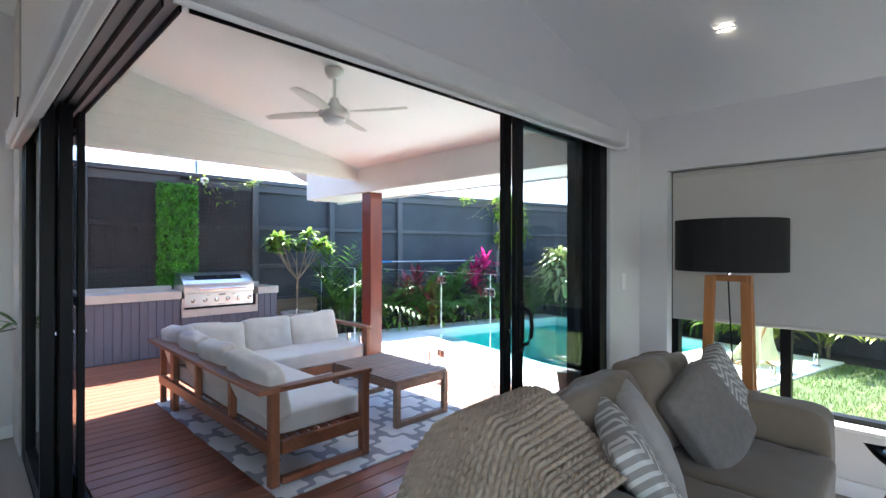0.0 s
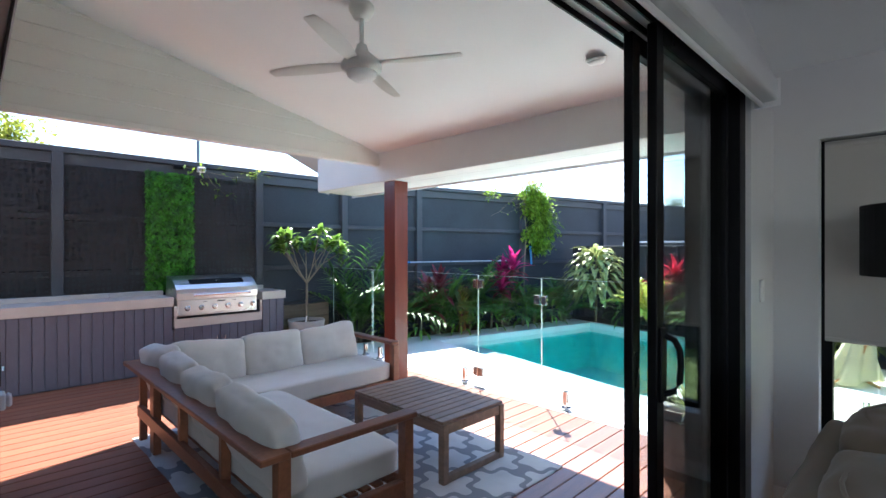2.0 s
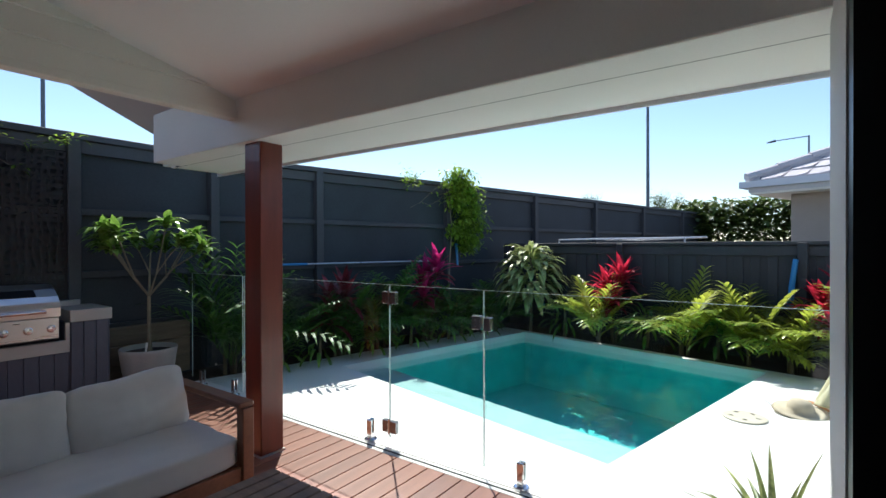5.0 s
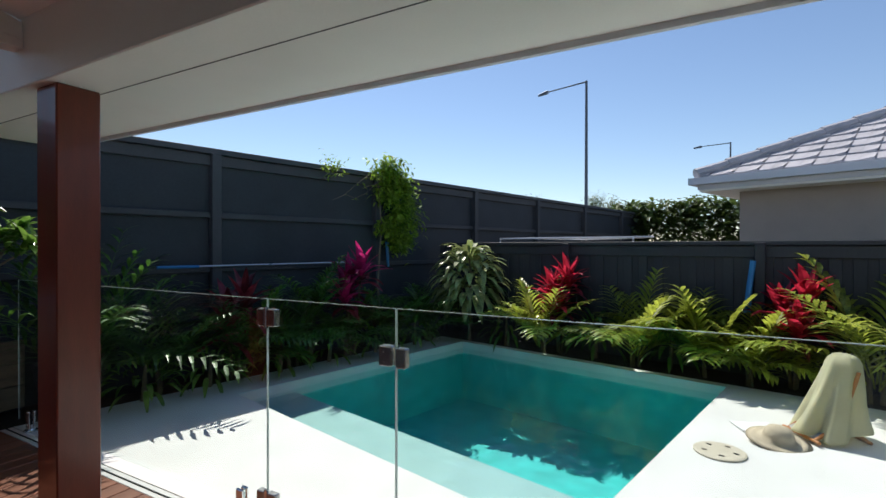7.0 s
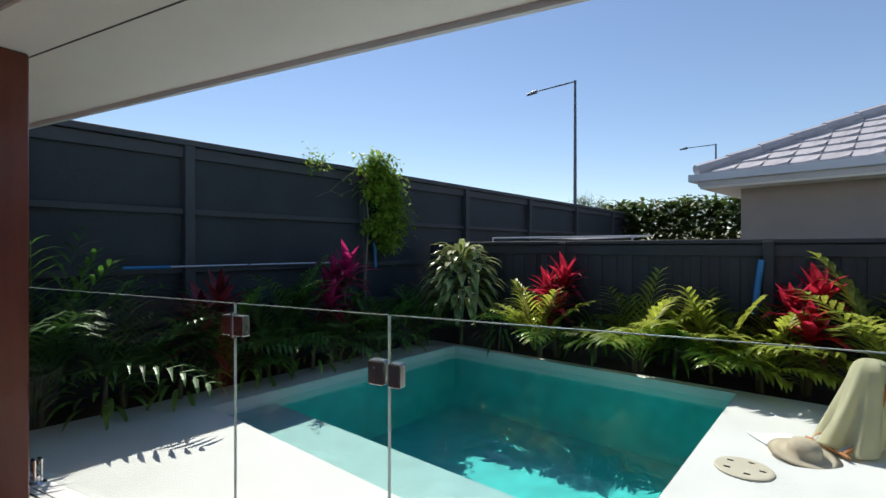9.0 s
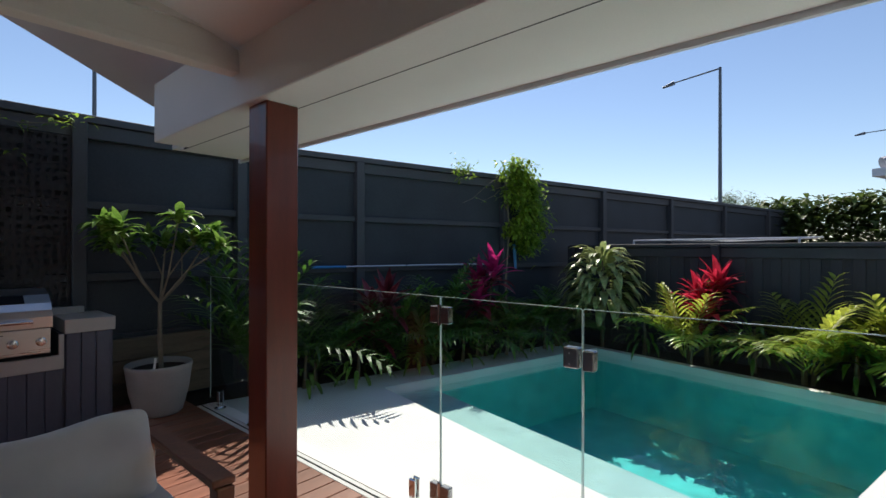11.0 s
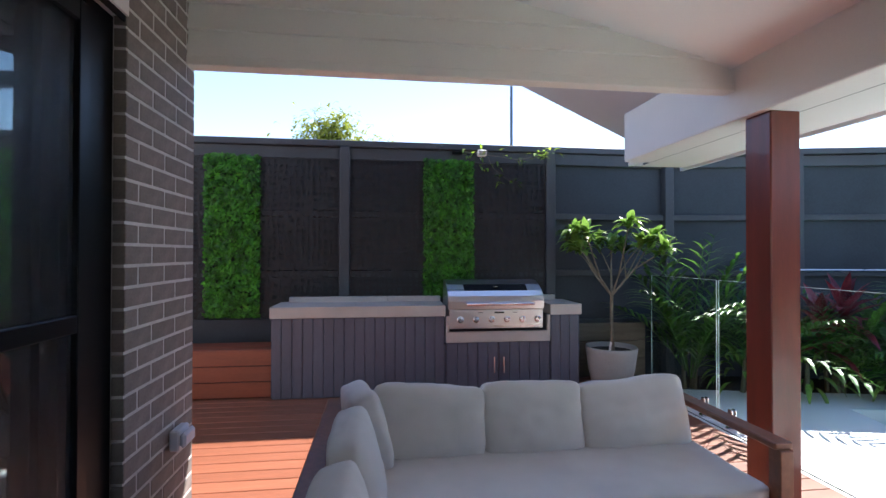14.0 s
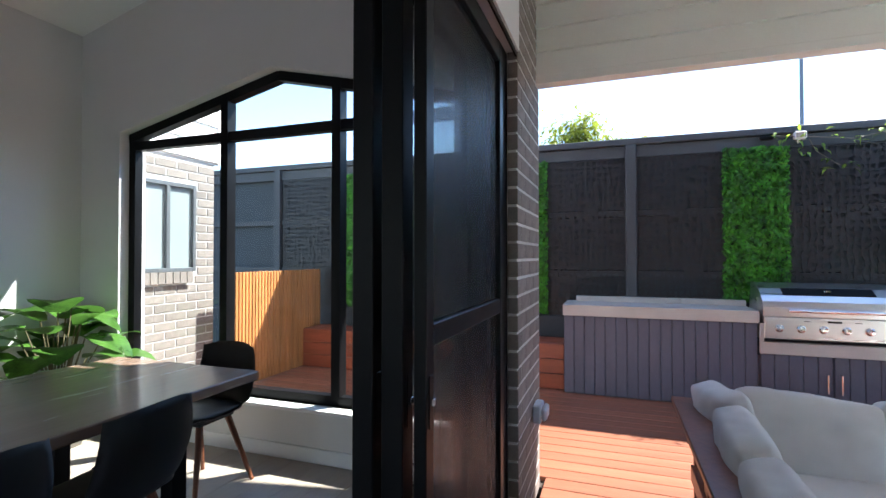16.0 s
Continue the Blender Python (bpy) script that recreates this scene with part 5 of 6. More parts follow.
def tendril():
    rnd = random.Random(51)
    v = thing("trailing_vine", "thin trailing vine along the fence top above the barbecue", "vine")
    st, bm = B(), B()
    pts = [(-7.86, 2.45, 2.58), (-7.85, 2.60, 2.56), (-7.84, 2.85, 2.53), (-7.85, 3.10, 2.50), (-7.84, 3.32, 2.54), (-7.84, 3.48, 2.60)]
    add_tube(st, pts, 0.005, 0.003, 5)
    pts2 = [(-7.85, 2.75, 2.52), (-7.84, 2.80, 2.40), (-7.84, 2.95, 2.28), (-7.85, 3.05, 2.22)]
    add_tube(st, pts2, 0.004, 0.002, 5)
    for k in range(56):
        q = Vector(rnd.choice(pts + pts2[1:] + pts[-3:]))
        q += Vector((0.02, rnd.gauss(0, 0.07), rnd.gauss(0, 0.03)))
        add_blade(bm, q, (rnd.uniform(0, 1), rnd.uniform(-1, 1), rnd.uniform(-0.8, 0.5)), rnd.uniform(0.06, 0.11), 0.03, 1.2, 3, 0.2, 0.35)
    part("stem", st, M_STEM, v)
    part("leaves", bm, M_VINE, v)


tendril()


def pot_tree():
    rnd = random.Random(52)
    p = thing("potted_tree", "small branching tree with glossy leaves in a round pale pot", "plant", "", pose(-7.37, 3.98, 0))
    pot = part("pot", lathe([(0.0, 0.0), (0.17, 0.0), (0.19, 0.02), (0.235, 0.20), (0.262, 0.40), (0.268, 0.43), (0.262, 0.445), (0.243, 0.44), (0.235, 0.39), (0.0, 0.385)], 36), M_POT, p, "pale concrete pot", smooth=True)
    part("soil", lathe([(0.0, 0.40), (0.236, 0.395), (0.236, 0.388), (0.0, 0.386)], 24), M_SOIL, pot)
    part("tag", box(-0.02, 0.0, -0.15, -0.148, 0.40, 0.52, m=pose(0, 0, 0, 0, 8, 40)), M_CEIL, pot, "white plant tag")
    st, bm = B(), B()
    trunk = [(0.02, 0.01, 0.39), (0.01, 0.0, 0.66), (0.015, 0.0, 0.98)]
    add_tube(st, trunk, 0.022, 0.017, 8)
    tips = []
    for k in range(7):
        a = 0.9 * k + rnd.uniform(-0.3, 0.3)
        r = rnd.uniform(0.24, 0.56)
        h = rnd.uniform(1.60, 1.92)
        mid = Vector((0.45 * r * math.cos(a), 0.45 * r * math.sin(a), 1.22 + rnd.uniform(-0.06, 0.05)))
        tip = Vector((r * math.cos(a), r * math.sin(a), h - 0.35 * r))
        add_tube(st, [Vector(trunk[2]) * 1.0, mid, tip], 0.012, 0.006, 6)
        tips.append((tip, (tip - mid).normalized()))
        a2 = a + rnd.choice((-0.8, 0.8))
        t2 = mid + Vector((0.24 * math.cos(a2), 0.24 * math.sin(a2), 0.34))
        add_tube(st, [mid, mid.lerp(t2, 0.5) + Vector((0, 0, 0.02)), t2], 0.008, 0.005, 6)
        tips.append((t2, (t2 - mid).normalized()))
    for tip, d in tips:
        for k in range(21):
            a = 2.4 * k + rnd.uniform(-0.3, 0.3)
            el = -0.3 + 1.5 * rnd.random()
            way = Vector((math.cos(a) * math.cos(el), math.sin(a) * math.cos(el), math.sin(el))) + d * 0.4
            add_blade(bm, tip + d * rnd.uniform(-0.10, 0.03), way, rnd.uniform(0.15, 0.25), rnd.uniform(0.06, 0.085), rnd.uniform(0.8, 1.6), 4, 0.25, 0.45)
    part("trunk", st, M_STEM, p)
    part("leaves", bm, M_BROAD, p)


pot_tree()

pb = thing("square_planter", "square grey planter with a spiky variegated plant on the deck", "plant", "", pose(-2.025, 3.79, 0, 0, 0, 2) @ Matrix.Diagonal((0.83, 0.83, 0.83, 1.0)))
bm = B()
add_lathe(bm, [(0.20, 0.0), (0.29, 0.52), (0.29, 0.54), (0.265, 0.54), (0.255, 0.46), (0.0, 0.46)], 4)
bmesh.ops.transform(bm, matrix=pose(0, 0, 0, 0, 0, 45), verts=bm.verts)
pp = part("pot", bm, M_PLANTER, pb)
part("soil", lathe([(0.24, 0.455), (0.24, 0.47), (0.12, 0.485), (0.0, 0.49)], 16), M_SOIL, pp)
bm = B()
rnd = random.Random(53)
for k in range(30):
    a, el = 2.4 * k, 0.35 + 0.95 * k / 30
    add_blade(bm, (0.04 + 0.02 * math.cos(a), 0.02 * math.sin(a), 0.48), (math.cos(a) * math.cos(el), math.sin(a) * math.cos(el), math.sin(el)), rnd.uniform(0.28, 0.50), 0.036, rnd.uniform(0.4, 1.3), 5, 0.35, 0.3)
part("leaves", bm, M_CREAM, pb)

# lawn blades near the window
M_BLADE = leafy("lawn_blade_green", (0.05, 0.095, 0.02), (0.15, 0.21, 0.05), 0.5, 0.35)


def grass():
    rnd = random.Random(54)
    verts, faces = [], []
    for _ in range(26000):
        x, y = rnd.uniform(-1.1, 4.5), rnd.uniform(4.1, 8.4)
        d = Vector((x, y, 0)) - POOL_O
        if d.dot(POOL_U) < 5.14 or d.dot(POOL_V) > 3.6:
            continue
        a, l = rnd.uniform(0, 6.28), rnd.uniform(0.025, 0.06)
        dx, dy = 0.004 * math.cos(a), 0.004 * math.sin(a)
        o = len(verts)
        verts += [(x - dx, y - dy, -0.02), (x + dx, y + dy, -0.02), (x + rnd.uniform(-0.025, 0.025), y + rnd.uniform(-0.025, 0.025), -0.02 + l)]
        faces.append((o, o + 1, o + 2))
    me = bpy.data.meshes.new("grass")
    me.from_pydata(verts, [], faces)
    me.materials.append(M_BLADE)
    return tagged(new("grass", me), "short green lawn grass blades", "grass", "", "stuff")


grass()

# ---- things by the pool ----
M_TOWEL = mat("pale_yellow_towel", (0.82, 0.79, 0.55), 0.95, 0, 0.06, 8, 200, 0.4, sheen=0.3, dist=0.006)
M_STRAW = mat("pale_straw", (0.55, 0.46, 0.33), 0.85, 0, 0.15, 10, 160, 0.5)
M_CREAMW = mat("cream_plastic_lid", (0.60, 0.54, 0.42), 0.6, 0, 0.05, 6, 90, 0.1)
lid = thing("skimmer_lid", "round cream skimmer lid set in the paving", "lid", "", pose(-2.25, 6.60, 0, 0, 0, -13))
part("disc", lathe([(0.0, 0.002), (0.17, 0.002), (0.17, 0.012), (0.16, 0.016), (0.0, 0.017)], 36), M_CREAMW, lid)
for k in range(5):
    a = 1.257 * k
    part("finger_hole", box(0.105 * math.cos(a) - 0.018, 0.105 * math.cos(a) + 0.018, 0.105 * math.sin(a) - 0.009, 0.105 * math.sin(a) + 0.009, 0.0172, 0.019), M_BLACK, lid)
ch = thing("folding_chair", "low folding beach chair with pale sling and timber frame", "chair", "", pose(-1.52, 7.30, 0, 0, 0, -150))
for s in (-0.13, 0.13):
    part("side_rail", tube([(0.20, s, 0.03), (0.0, s, 0.15), (-0.14, s, 0.54)], 0.014), M_BATTEN, ch)
    part("back_leg", tube([(0.02, s, 0.17), (-0.22, s, 0.014)], 0.014), M_BATTEN, ch)
part("cross_bar", tube([(-0.22, -0.15, 0.014), (-0.22, 0.15, 0.014)], 0.013), M_BATTEN, ch)
part("cross_bar", tube([(0.20, -0.18, 0.03), (0.20, 0.18, 0.03)], 0.013), M_BATTEN, ch)
bm = B()
prev = None
for i in range(13):
    t = i / 12
    x = 0.20 - 0.444 * t if t < 0.45 else 0.0 - (t - 0.45) * 0.27
    z = 0.05 + 0.20 * t if t < 0.45 else 0.14 + (t - 0.45) * 0.74
    row = [bm.verts.new((x, s * 0.125, z + (0.0 if j in (0, 4) else -0.02) - 0.0)) for j, s in enumerate((-1, -0.5, 0, 0.5, 1))]
    if prev:
        for j in range(4):
            bm.faces.new((prev[j], row[j], row[j + 1], prev[j + 1]))
    prev = row
bmesh.ops.solidify(bm, geom=bm.faces[:], thickness=0.006)
part("sling", bm, M_CEIL, ch, "white sling", smooth=True)


def towel():
    """A towel thrown over the chair, bunched at the back rest and falling in folds on all sides."""
    bm = B()
    na, nv = 56, 26
    g = []
    for j in range(1, nv + 1):
        v = j / nv
        row = []
        for i in range(na):
            t = 2 * math.pi * i / na
            c, s = math.cos(t), math.sin(t)
            hem = 0.03 + 0.10 * (0.5 + 0.5 * math.sin(3 * t + 0.8)) * (1 if c < 0.3 else 0.3)
            dome = min(v / 0.18, 1.0)
            r = 0.10 * math.sin(dome * 1.571) + 0.11 * v ** 1.3
            fold = 1 + v ** 0.8 * (0.17 * math.sin(6 * t + 1.5 * v) + 0.09 * math.sin(11 * t - 2 * v)) + 0.06 * noise.noise((c * 2, s * 2, v * 3))
            x = -0.15 + 0.12 * v + c * r * fold * (1.0 + 0.22 * v)
            y = s * r * fold * (1.12 - 0.12 * v)
            z = 0.71 - 0.07 * (1 - math.cos(dome * 1.571)) - (0.64 - hem) * max(v - 0.1, 0) / 0.9 + 0.02 * noise.noise((c, s, v * 2 + 5))
            row.append(bm.verts.new((x, y, max(z, 0.012))))
        g.append(row)
    top = bm.verts.new((-0.15, 0, 0.712))
    for i in range(na):
        k = (i + 1) % na
        bm.faces.new((top, g[0][i], g[0][k]))
        for j in range(nv - 1):
            bm.faces.new((g[j][i], g[j + 1][i], g[j + 1][k], g[j][k]))
    bmesh.ops.solidify(bm, geom=bm.faces[:], thickness=0.006)
    return bm


tw = part("towel", towel(), M_TOWEL, smooth=True)
tw.matrix_basis = pose(-1.52, 7.30, 0, 0, 0, -150) @ Matrix.Diagonal((1.0, 0.94, 0.92, 1.0))
tagged(tw, "pale yellow towel draped over the folding chair", "towel")
hat = thing("sun_hat", "wide-brimmed straw sun hat lying on the paving", "hat", "", pose(-1.86, 7.00, 0.012, 8, 4, 0))
bm = B()
add_lathe(bm, [(0.21, 0.01), (0.16, 0.018), (0.105, 0.02), (0.10, 0.06), (0.08, 0.10), (0.03, 0.115), (0.0, 0.116)], 32)
part("straw", bm, M_STRAW, hat, smooth=True)
mg = thing("magazine", "white magazine lying open on the paving", "magazine", "", pose(-1.98, 7.28, 0.003, 0, 0, 25))
part("page", box(-0.15, 0.0, -0.11, 0.11, 0.0, 0.006, m=pose(0, 0, 0, 0, 2, 0)), M_CEIL, mg)
part("page", box(0.002, 0.15, -0.11, 0.11, 0.0, 0.006, m=pose(0, 0, 0, 0, -2, 0)), M_CEIL, mg)
# pool pole on the fence and a blue noodle
M_BLUE = mat("blue_pool_plastic", (0.03, 0.22, 0.50), 0.4, 0, 0.05, 5, 60, 0.02)
pole = thing("pool_pole", "aluminium and blue pool pole hung along the fence", "pole")
part("pole", tube([fence_at(0.9, 0.05, 1.24), fence_at(3.6, 0.05, 1.24)], 0.014), M_STEEL, pole)
part("grip", tube([fence_at(0.75, 0.05, 1.24), fence_at(1.2, 0.05, 1.24)], 0.017), M_BLUE, pole, "blue plastic grip")
br = thing("pool_brush", "blue pool float leaning on the low fence", "pool toy")
part("foam", tube([Vector((-1.92, 9.12, 0.72)), Vector((-1.90, 9.13, 1.0)), Vector((-1.86, 9.15, 1.32))], 0.035, 0.03, 10), M_BLUE, br)
part("net", tube([fence_at(4.15, 0.06, 1.55), fence_at(4.18, 0.06, 1.15)], 0.03, 0.02, 6), M_BLUE, pole, "blue net head")

# ---- beyond the fences ----
cl = thing("clothes_line", "white folding clothes line frame beyond the low fence", "clothes line")
CM = pose(-5.55, 10.60, 1.62, 0, 0, LANG + 3)
M_WHITEM = mat("white_painted_steel", (0.75, 0.75, 0.75), 0.4, 0, 0.03, 5, 60, 0.02)
for seg in (((0, 0, 0), (2.3, 0, 0)), ((0, 1.1, 0.03), (2.3, 1.1, 0.03)), ((0, 0, 0), (0, 1.1, 0.03)), ((2.3, 0, 0), (2.3, 1.1, 0.03)), ((1.15, 0, 0), (1.15, 1.1, 0.03)), ((0, 0, 0.0), (0, 0, -1.7)), ((2.3, 0, 0.0), (2.3, 0, -1.7))):
    part("bar", tube([CM @ Vector(p) for p in seg], 0.016, sides=6), M_WHITEM, cl)
for k in range(5):
    yy = 0.18 + 0.18 * k
    part("line", tube([CM @ Vector((0, yy, 0.01)), CM @ Vector((1.15, yy, -0.02)), CM @ Vector((2.3, yy, 0.01))], 0.003, sides=4), M_WHITEM, cl)


def neighbour_house():
    h = thing("neighbour_house", "single-storey beige house with a grey tiled hip roof", "house")
    e0 = Vector((-2.47, 10.70, 2.42))
    u = Vector((math.cos(radians(-19.5)), math.sin(radians(-19.5)), 0))
    v = Vector((-u.y, u.x, 0))
    def at(a, b, z):
        p = e0 + u * a + v * b
        return Vector((p.x, p.y, z))
    def piece(name, a0, a1, b0, b1, z0, z1, m, parent=h):
        return part(name, prism([at(a0, b0, 0), at(a1, b0, 0), at(a1, b1, 0), at(a0, b1, 0)], z0, z1), m, parent)
    piece("wall", 0.45, 13, 0.45, 9, -0.1, 2.30, M_RENDER)
    piece("eave_lining", 0.04, 13.4, 0.04, 9.4, 2.30, 2.33, M_BEAM)
    piece("fascia", 0.02, 13.4, 0.02, 0.05, 2.33, 2.50, M_FASCIA)
    piece("fascia", 0.02, 0.05, 0.05, 9.4, 2.33, 2.50, M_FASCIA)
    piece("gutter", -0.08, 13.5, -0.08, 0.02, 2.40, 2.50, M_FASCIA)
    piece("gutter", -0.08, 0.02, 0.02, 9.5, 2.40, 2.50, M_FASCIA)
    pitch = 0.47
    roof = B()
    c = [at(0, 0, 2.50), at(13.4, 0, 2.50), at(13.4, 9.4, 2.50), at(0, 9.4, 2.50)]
    r0, r1 = at(4.7, 4.7, 2.50 + 4.7 * pitch), at(8.7, 4.7, 2.50 + 4.7 * pitch)
    vs = [roof.verts.new(p) for p in c + [r0, r1]]
    for f in ((0, 1, 5, 4), (1, 2, 5), (2, 3, 4, 5), (3, 0, 4)):
        roof.faces.new([vs[i] for i in f])
    rf = part("roof", roof, M_ROOF, h, "grey concrete tile roof")
    # courses of tiles on the two slopes that face the garden
    tiles = B()
    course, wide = 0.33, 0.30
    for k in range(14):
        b = k * course * 0.9
        a = b + 0.05
        while a < 13.4 - b - 0.3:
            z = 2.50 + b * pitch
            for s in range(2):
                p = [at(a + s * wide / 2, b - 0.02, z + 0.028), at(a + (s + 1) * wide / 2 - 0.004, b - 0.02, z + 0.028 + (0.022 if s == 0 else -0.0)), at(a + (s + 1) * wide / 2 - 0.004, b + course, z + course * pitch + 0.012), at(a + s * wide / 2, b + course, z + course * pitch + 0.012)]
                q = [w - Vector((0, 0, 0.04)) for w in p[:2]]
                t = [tiles.verts.new(w) for w in p + q]
                tiles.faces.new(t[:4]), tiles.faces.new((t[0], t[4], t[5], t[1]))
            a += wide
    part("tiles", tiles, M_ROOF, rf)["kind"] = "stuff"
    for k in range(15):
        d0, d1 = k * 0.32, k * 0.32 + 0.34
        part("hip_cap", tube([at(d0, d0, 2.55 + d0 * pitch + 0.012), at(d1, d1, 2.55 + d1 * pitch)], 0.085, 0.075, 8), M_ROOF, rf)


neighbour_house()

M_POLE = mat("galvanised_dark_pole", (0.10, 0.12, 0.15), 0.5, 0.3, 0.05, 3, 40, 0.02)


def street_lamp(at, height, arm, label, thick=0.10):
    s = thing("street_lamp", label, "street lamp", "street lamps", pose(*at))
    part("pole", tube([(0, 0, -0.2), (0, 0, height)], thick, thick * 0.6, 10), M_POLE, s)
    tip = Vector(arm)
    part("arm", tube([(0, 0, height - 0.05), tip + Vector((0, 0, height))], 0.04, 0.03, 8), M_POLE, s)
    d = tip.normalized()
    part("head", tube([tip * 0.99 + Vector((0, 0, height)), tip * 1.12 + Vector((0, 0, height - 0.03)), tip * 1.24 + Vector((0, 0, height - 0.05))], 0.10, 0.05, 8), M_POLE, s)


street_lamp((-7.6, 27.2, 0), 9.85, (-1.75, -0.85, -0.55), "tall dark street lamp with a long arm")
street_lamp((-0.55, 47.6, 0), 9.95, (-2.1, -1.1, -0.35), "distant dark street lamp with a long arm")
street_lamp((-17.5, 5.7, 0), 9.5, (-1.0, -2.4, -0.3), "tall dark street lamp pole behind the fence", 0.062)


def tree(at, height, radius, material, seed, label, leaves=4200):
    rnd = random.Random(seed)
    t = thing("tree", label, "tree", "distant trees", pose(*at))
    st, bm = B(), B()
    add_tube(st, [(0, 0, -0.2), (0.1, 0.05, height * 0.3), (0, 0.1, height * 0.55)], 0.16, 0.09, 8)
    for k in range(9):
        a, el = 2.4 * k, rnd.uniform(0.2, 1.2)
        base = Vector((0, 0.05, height * rnd.uniform(0.35, 0.55)))
        tip = Vector((math.cos(a) * math.cos(el) * radius, math.sin(a) * math.cos(el) * radius, height * 0.62 + math.sin(el) * height * 0.30))
        add_tube(st, [base, base.lerp(tip, 0.5) + Vector((0, 0, 0.2)), tip], 0.06, 0.02, 6)
        for j in range(leaves // 9):
            f = rnd.uniform(0.45, 1.12)
            p = base.lerp(tip, f) + Vector((rnd.gauss(0, 0.17), rnd.gauss(0, 0.17), rnd.gauss(0, 0.14))) * radius
            b = rnd.uniform(0, 6.28)
            s = radius * rnd.uniform(0.045, 0.09)
            add_blade(bm, p, (math.cos(b), math.sin(b), rnd.uniform(-0.8, 0.8)), s * 1.6, s * 0.8, 1.0, 2, 0.3, 0.3)
    part("trunk", st, M_STEM, t)
    part("crown", bm, material, t)


tree((-20.0, -0.15, 0), 6.2, 2.05, M_YTREE, 70, "yellow-green tree above the fence line", 9900)
tree((-9.5, 41.8, 0), 5.9, 1.5, M_TREE, 72, "small distant green tree beyond the fence")
tree((-14.6, 40.0, 0), 5.8, 1.2, M_TREE, 73, "small distant green tree beyond the fence")
tree((-11.0, 50.0, 0), 5.4, 1.6, M_TREE, 76, "small distant green tree beyond the fence")


def hedge():
    rnd = random.Random(74)
    h = thing("hedge", "dense clipped green hedge beyond the fence", "hedge")
    bm = B()
    for k in range(5200):
        t = rnd.random()
        p = Vector((-5.2 + 5.5 * t, 21.0 - 1.0 * t, 0))
        p += Vector((rnd.gauss(0, 0.25), rnd.gauss(0, 0.4), 0))
        p.z = 3.0 * rnd.random() ** 0.6 + 0.25 * noise.noise((t * 9, 2, 0)) + rnd.gauss(0, 0.07)
        b = rnd.uniform(0, 6.28)
        add_blade(bm, p, (math.cos(b), math.sin(b), rnd.uniform(-0.6, 0.8)), rnd.uniform(0.25, 0.42), 0.20, 1.0, 2, 0.3, 0.3)
    part("leaves", bm, M_TREE, h)["kind"] = "stuff"
    part("stem", add_tube(tube([(-4.5, 20.9, -0.1), (-4.5, 20.9, 2.2)], 0.05, 0.03), [(-2.0, 20.4, -0.1), (-2.0, 20.4, 2.2)], 0.05, 0.03), M_STEM, h)


hedge()

# ---- living room ----
M_SLIP = mat("taupe_linen_slipcover", (0.205, 0.152, 0.103), 0.92, 0, 0.08, 4, 380, 0.35, sheen=0.25, dist=0.004)
M_GREYKNIT = mat("grey_woven_cushion", (0.185, 0.157, 0.132), 0.95, 0, 0.12, 30, 260, 0.6, sheen=0.2, dist=0.006)
M_SILVER = mat("pale_silver_cushion", (0.36, 0.325, 0.29), 0.85, 0, 0.1, 14, 200, 0.5, sheen=0.3, dist=0.006)
M_THROW = mat("cream_chunky_knit_wool", (0.40, 0.305, 0.215), 0.95, 0, 0.1, 14, 220, 0.5, sheen=0.3, dist=0.006)


def zigzag_material():
    """Cushion cover with a woven zigzag stripe."""
    m = mat("zigzag_cushion_cover", (0.30, 0.27, 0.24), 0.95, 0, 0.08, 10, 260, 0.4, dist=0.004)
    N, L = m.node_tree.nodes, m.node_tree.links.new
    bsdf = N["Principled BSDF"]
    base = bsdf.inputs["Base Color"].links[0].from_socket
    co, sep = N.new("ShaderNodeTexCoord"), N.new("ShaderNodeSeparateXYZ")
    L(co.outputs["Object"], sep.inputs[0])

    def math_(op, a, b=0.0):
        n = N.new("ShaderNodeMath")
        n.operation = op
        for i, v in enumerate((a, b)):
            if isinstance(v, (int, float)):
                n.inputs[i].default_value = v
            else:
                L(v, n.inputs[i])
        return n.outputs[0]
    zig = math_("PINGPONG", sep.outputs[0], 0.055)
    s = math_("PINGPONG", math_("ADD", sep.outputs[1], math_("MULTIPLY", zig, 0.9)), 0.024)
    line = math_("LESS_THAN", s, 0.010)
    mx = N.new("ShaderNodeMix")
    mx.data_type = "RGBA"
    L(line, mx.inputs["Factor"]), L(base, mx.inputs["A"])
    mx.inputs["B"].default_value = (0.62, 0.59, 0.54, 1)
    L(mx.outputs["Result"], bsdf.inputs["Base Color"])
    return m


M_ZIG = zigzag_material()
SX0, SX1, SY0, SY1 = -1.24, -0.29, 1.36, 3.26
couch = thing("sofa", "taupe linen slipcovered sofa with loose cushions", "sofa")


def soft_block(x0, x1, y0, y1, z0, z1, seed, edge=0.16, wob=0.010, puff=0.06, n=18):
    bm = cushion(x1 - x0, y1 - y0, z1 - z0, puff, wob, seed, n, edge)
    bmesh.ops.translate(bm, vec=((x0 + x1) / 2, (y0 + y1) / 2, (z0 + z1) / 2), verts=bm.verts)
    return bm


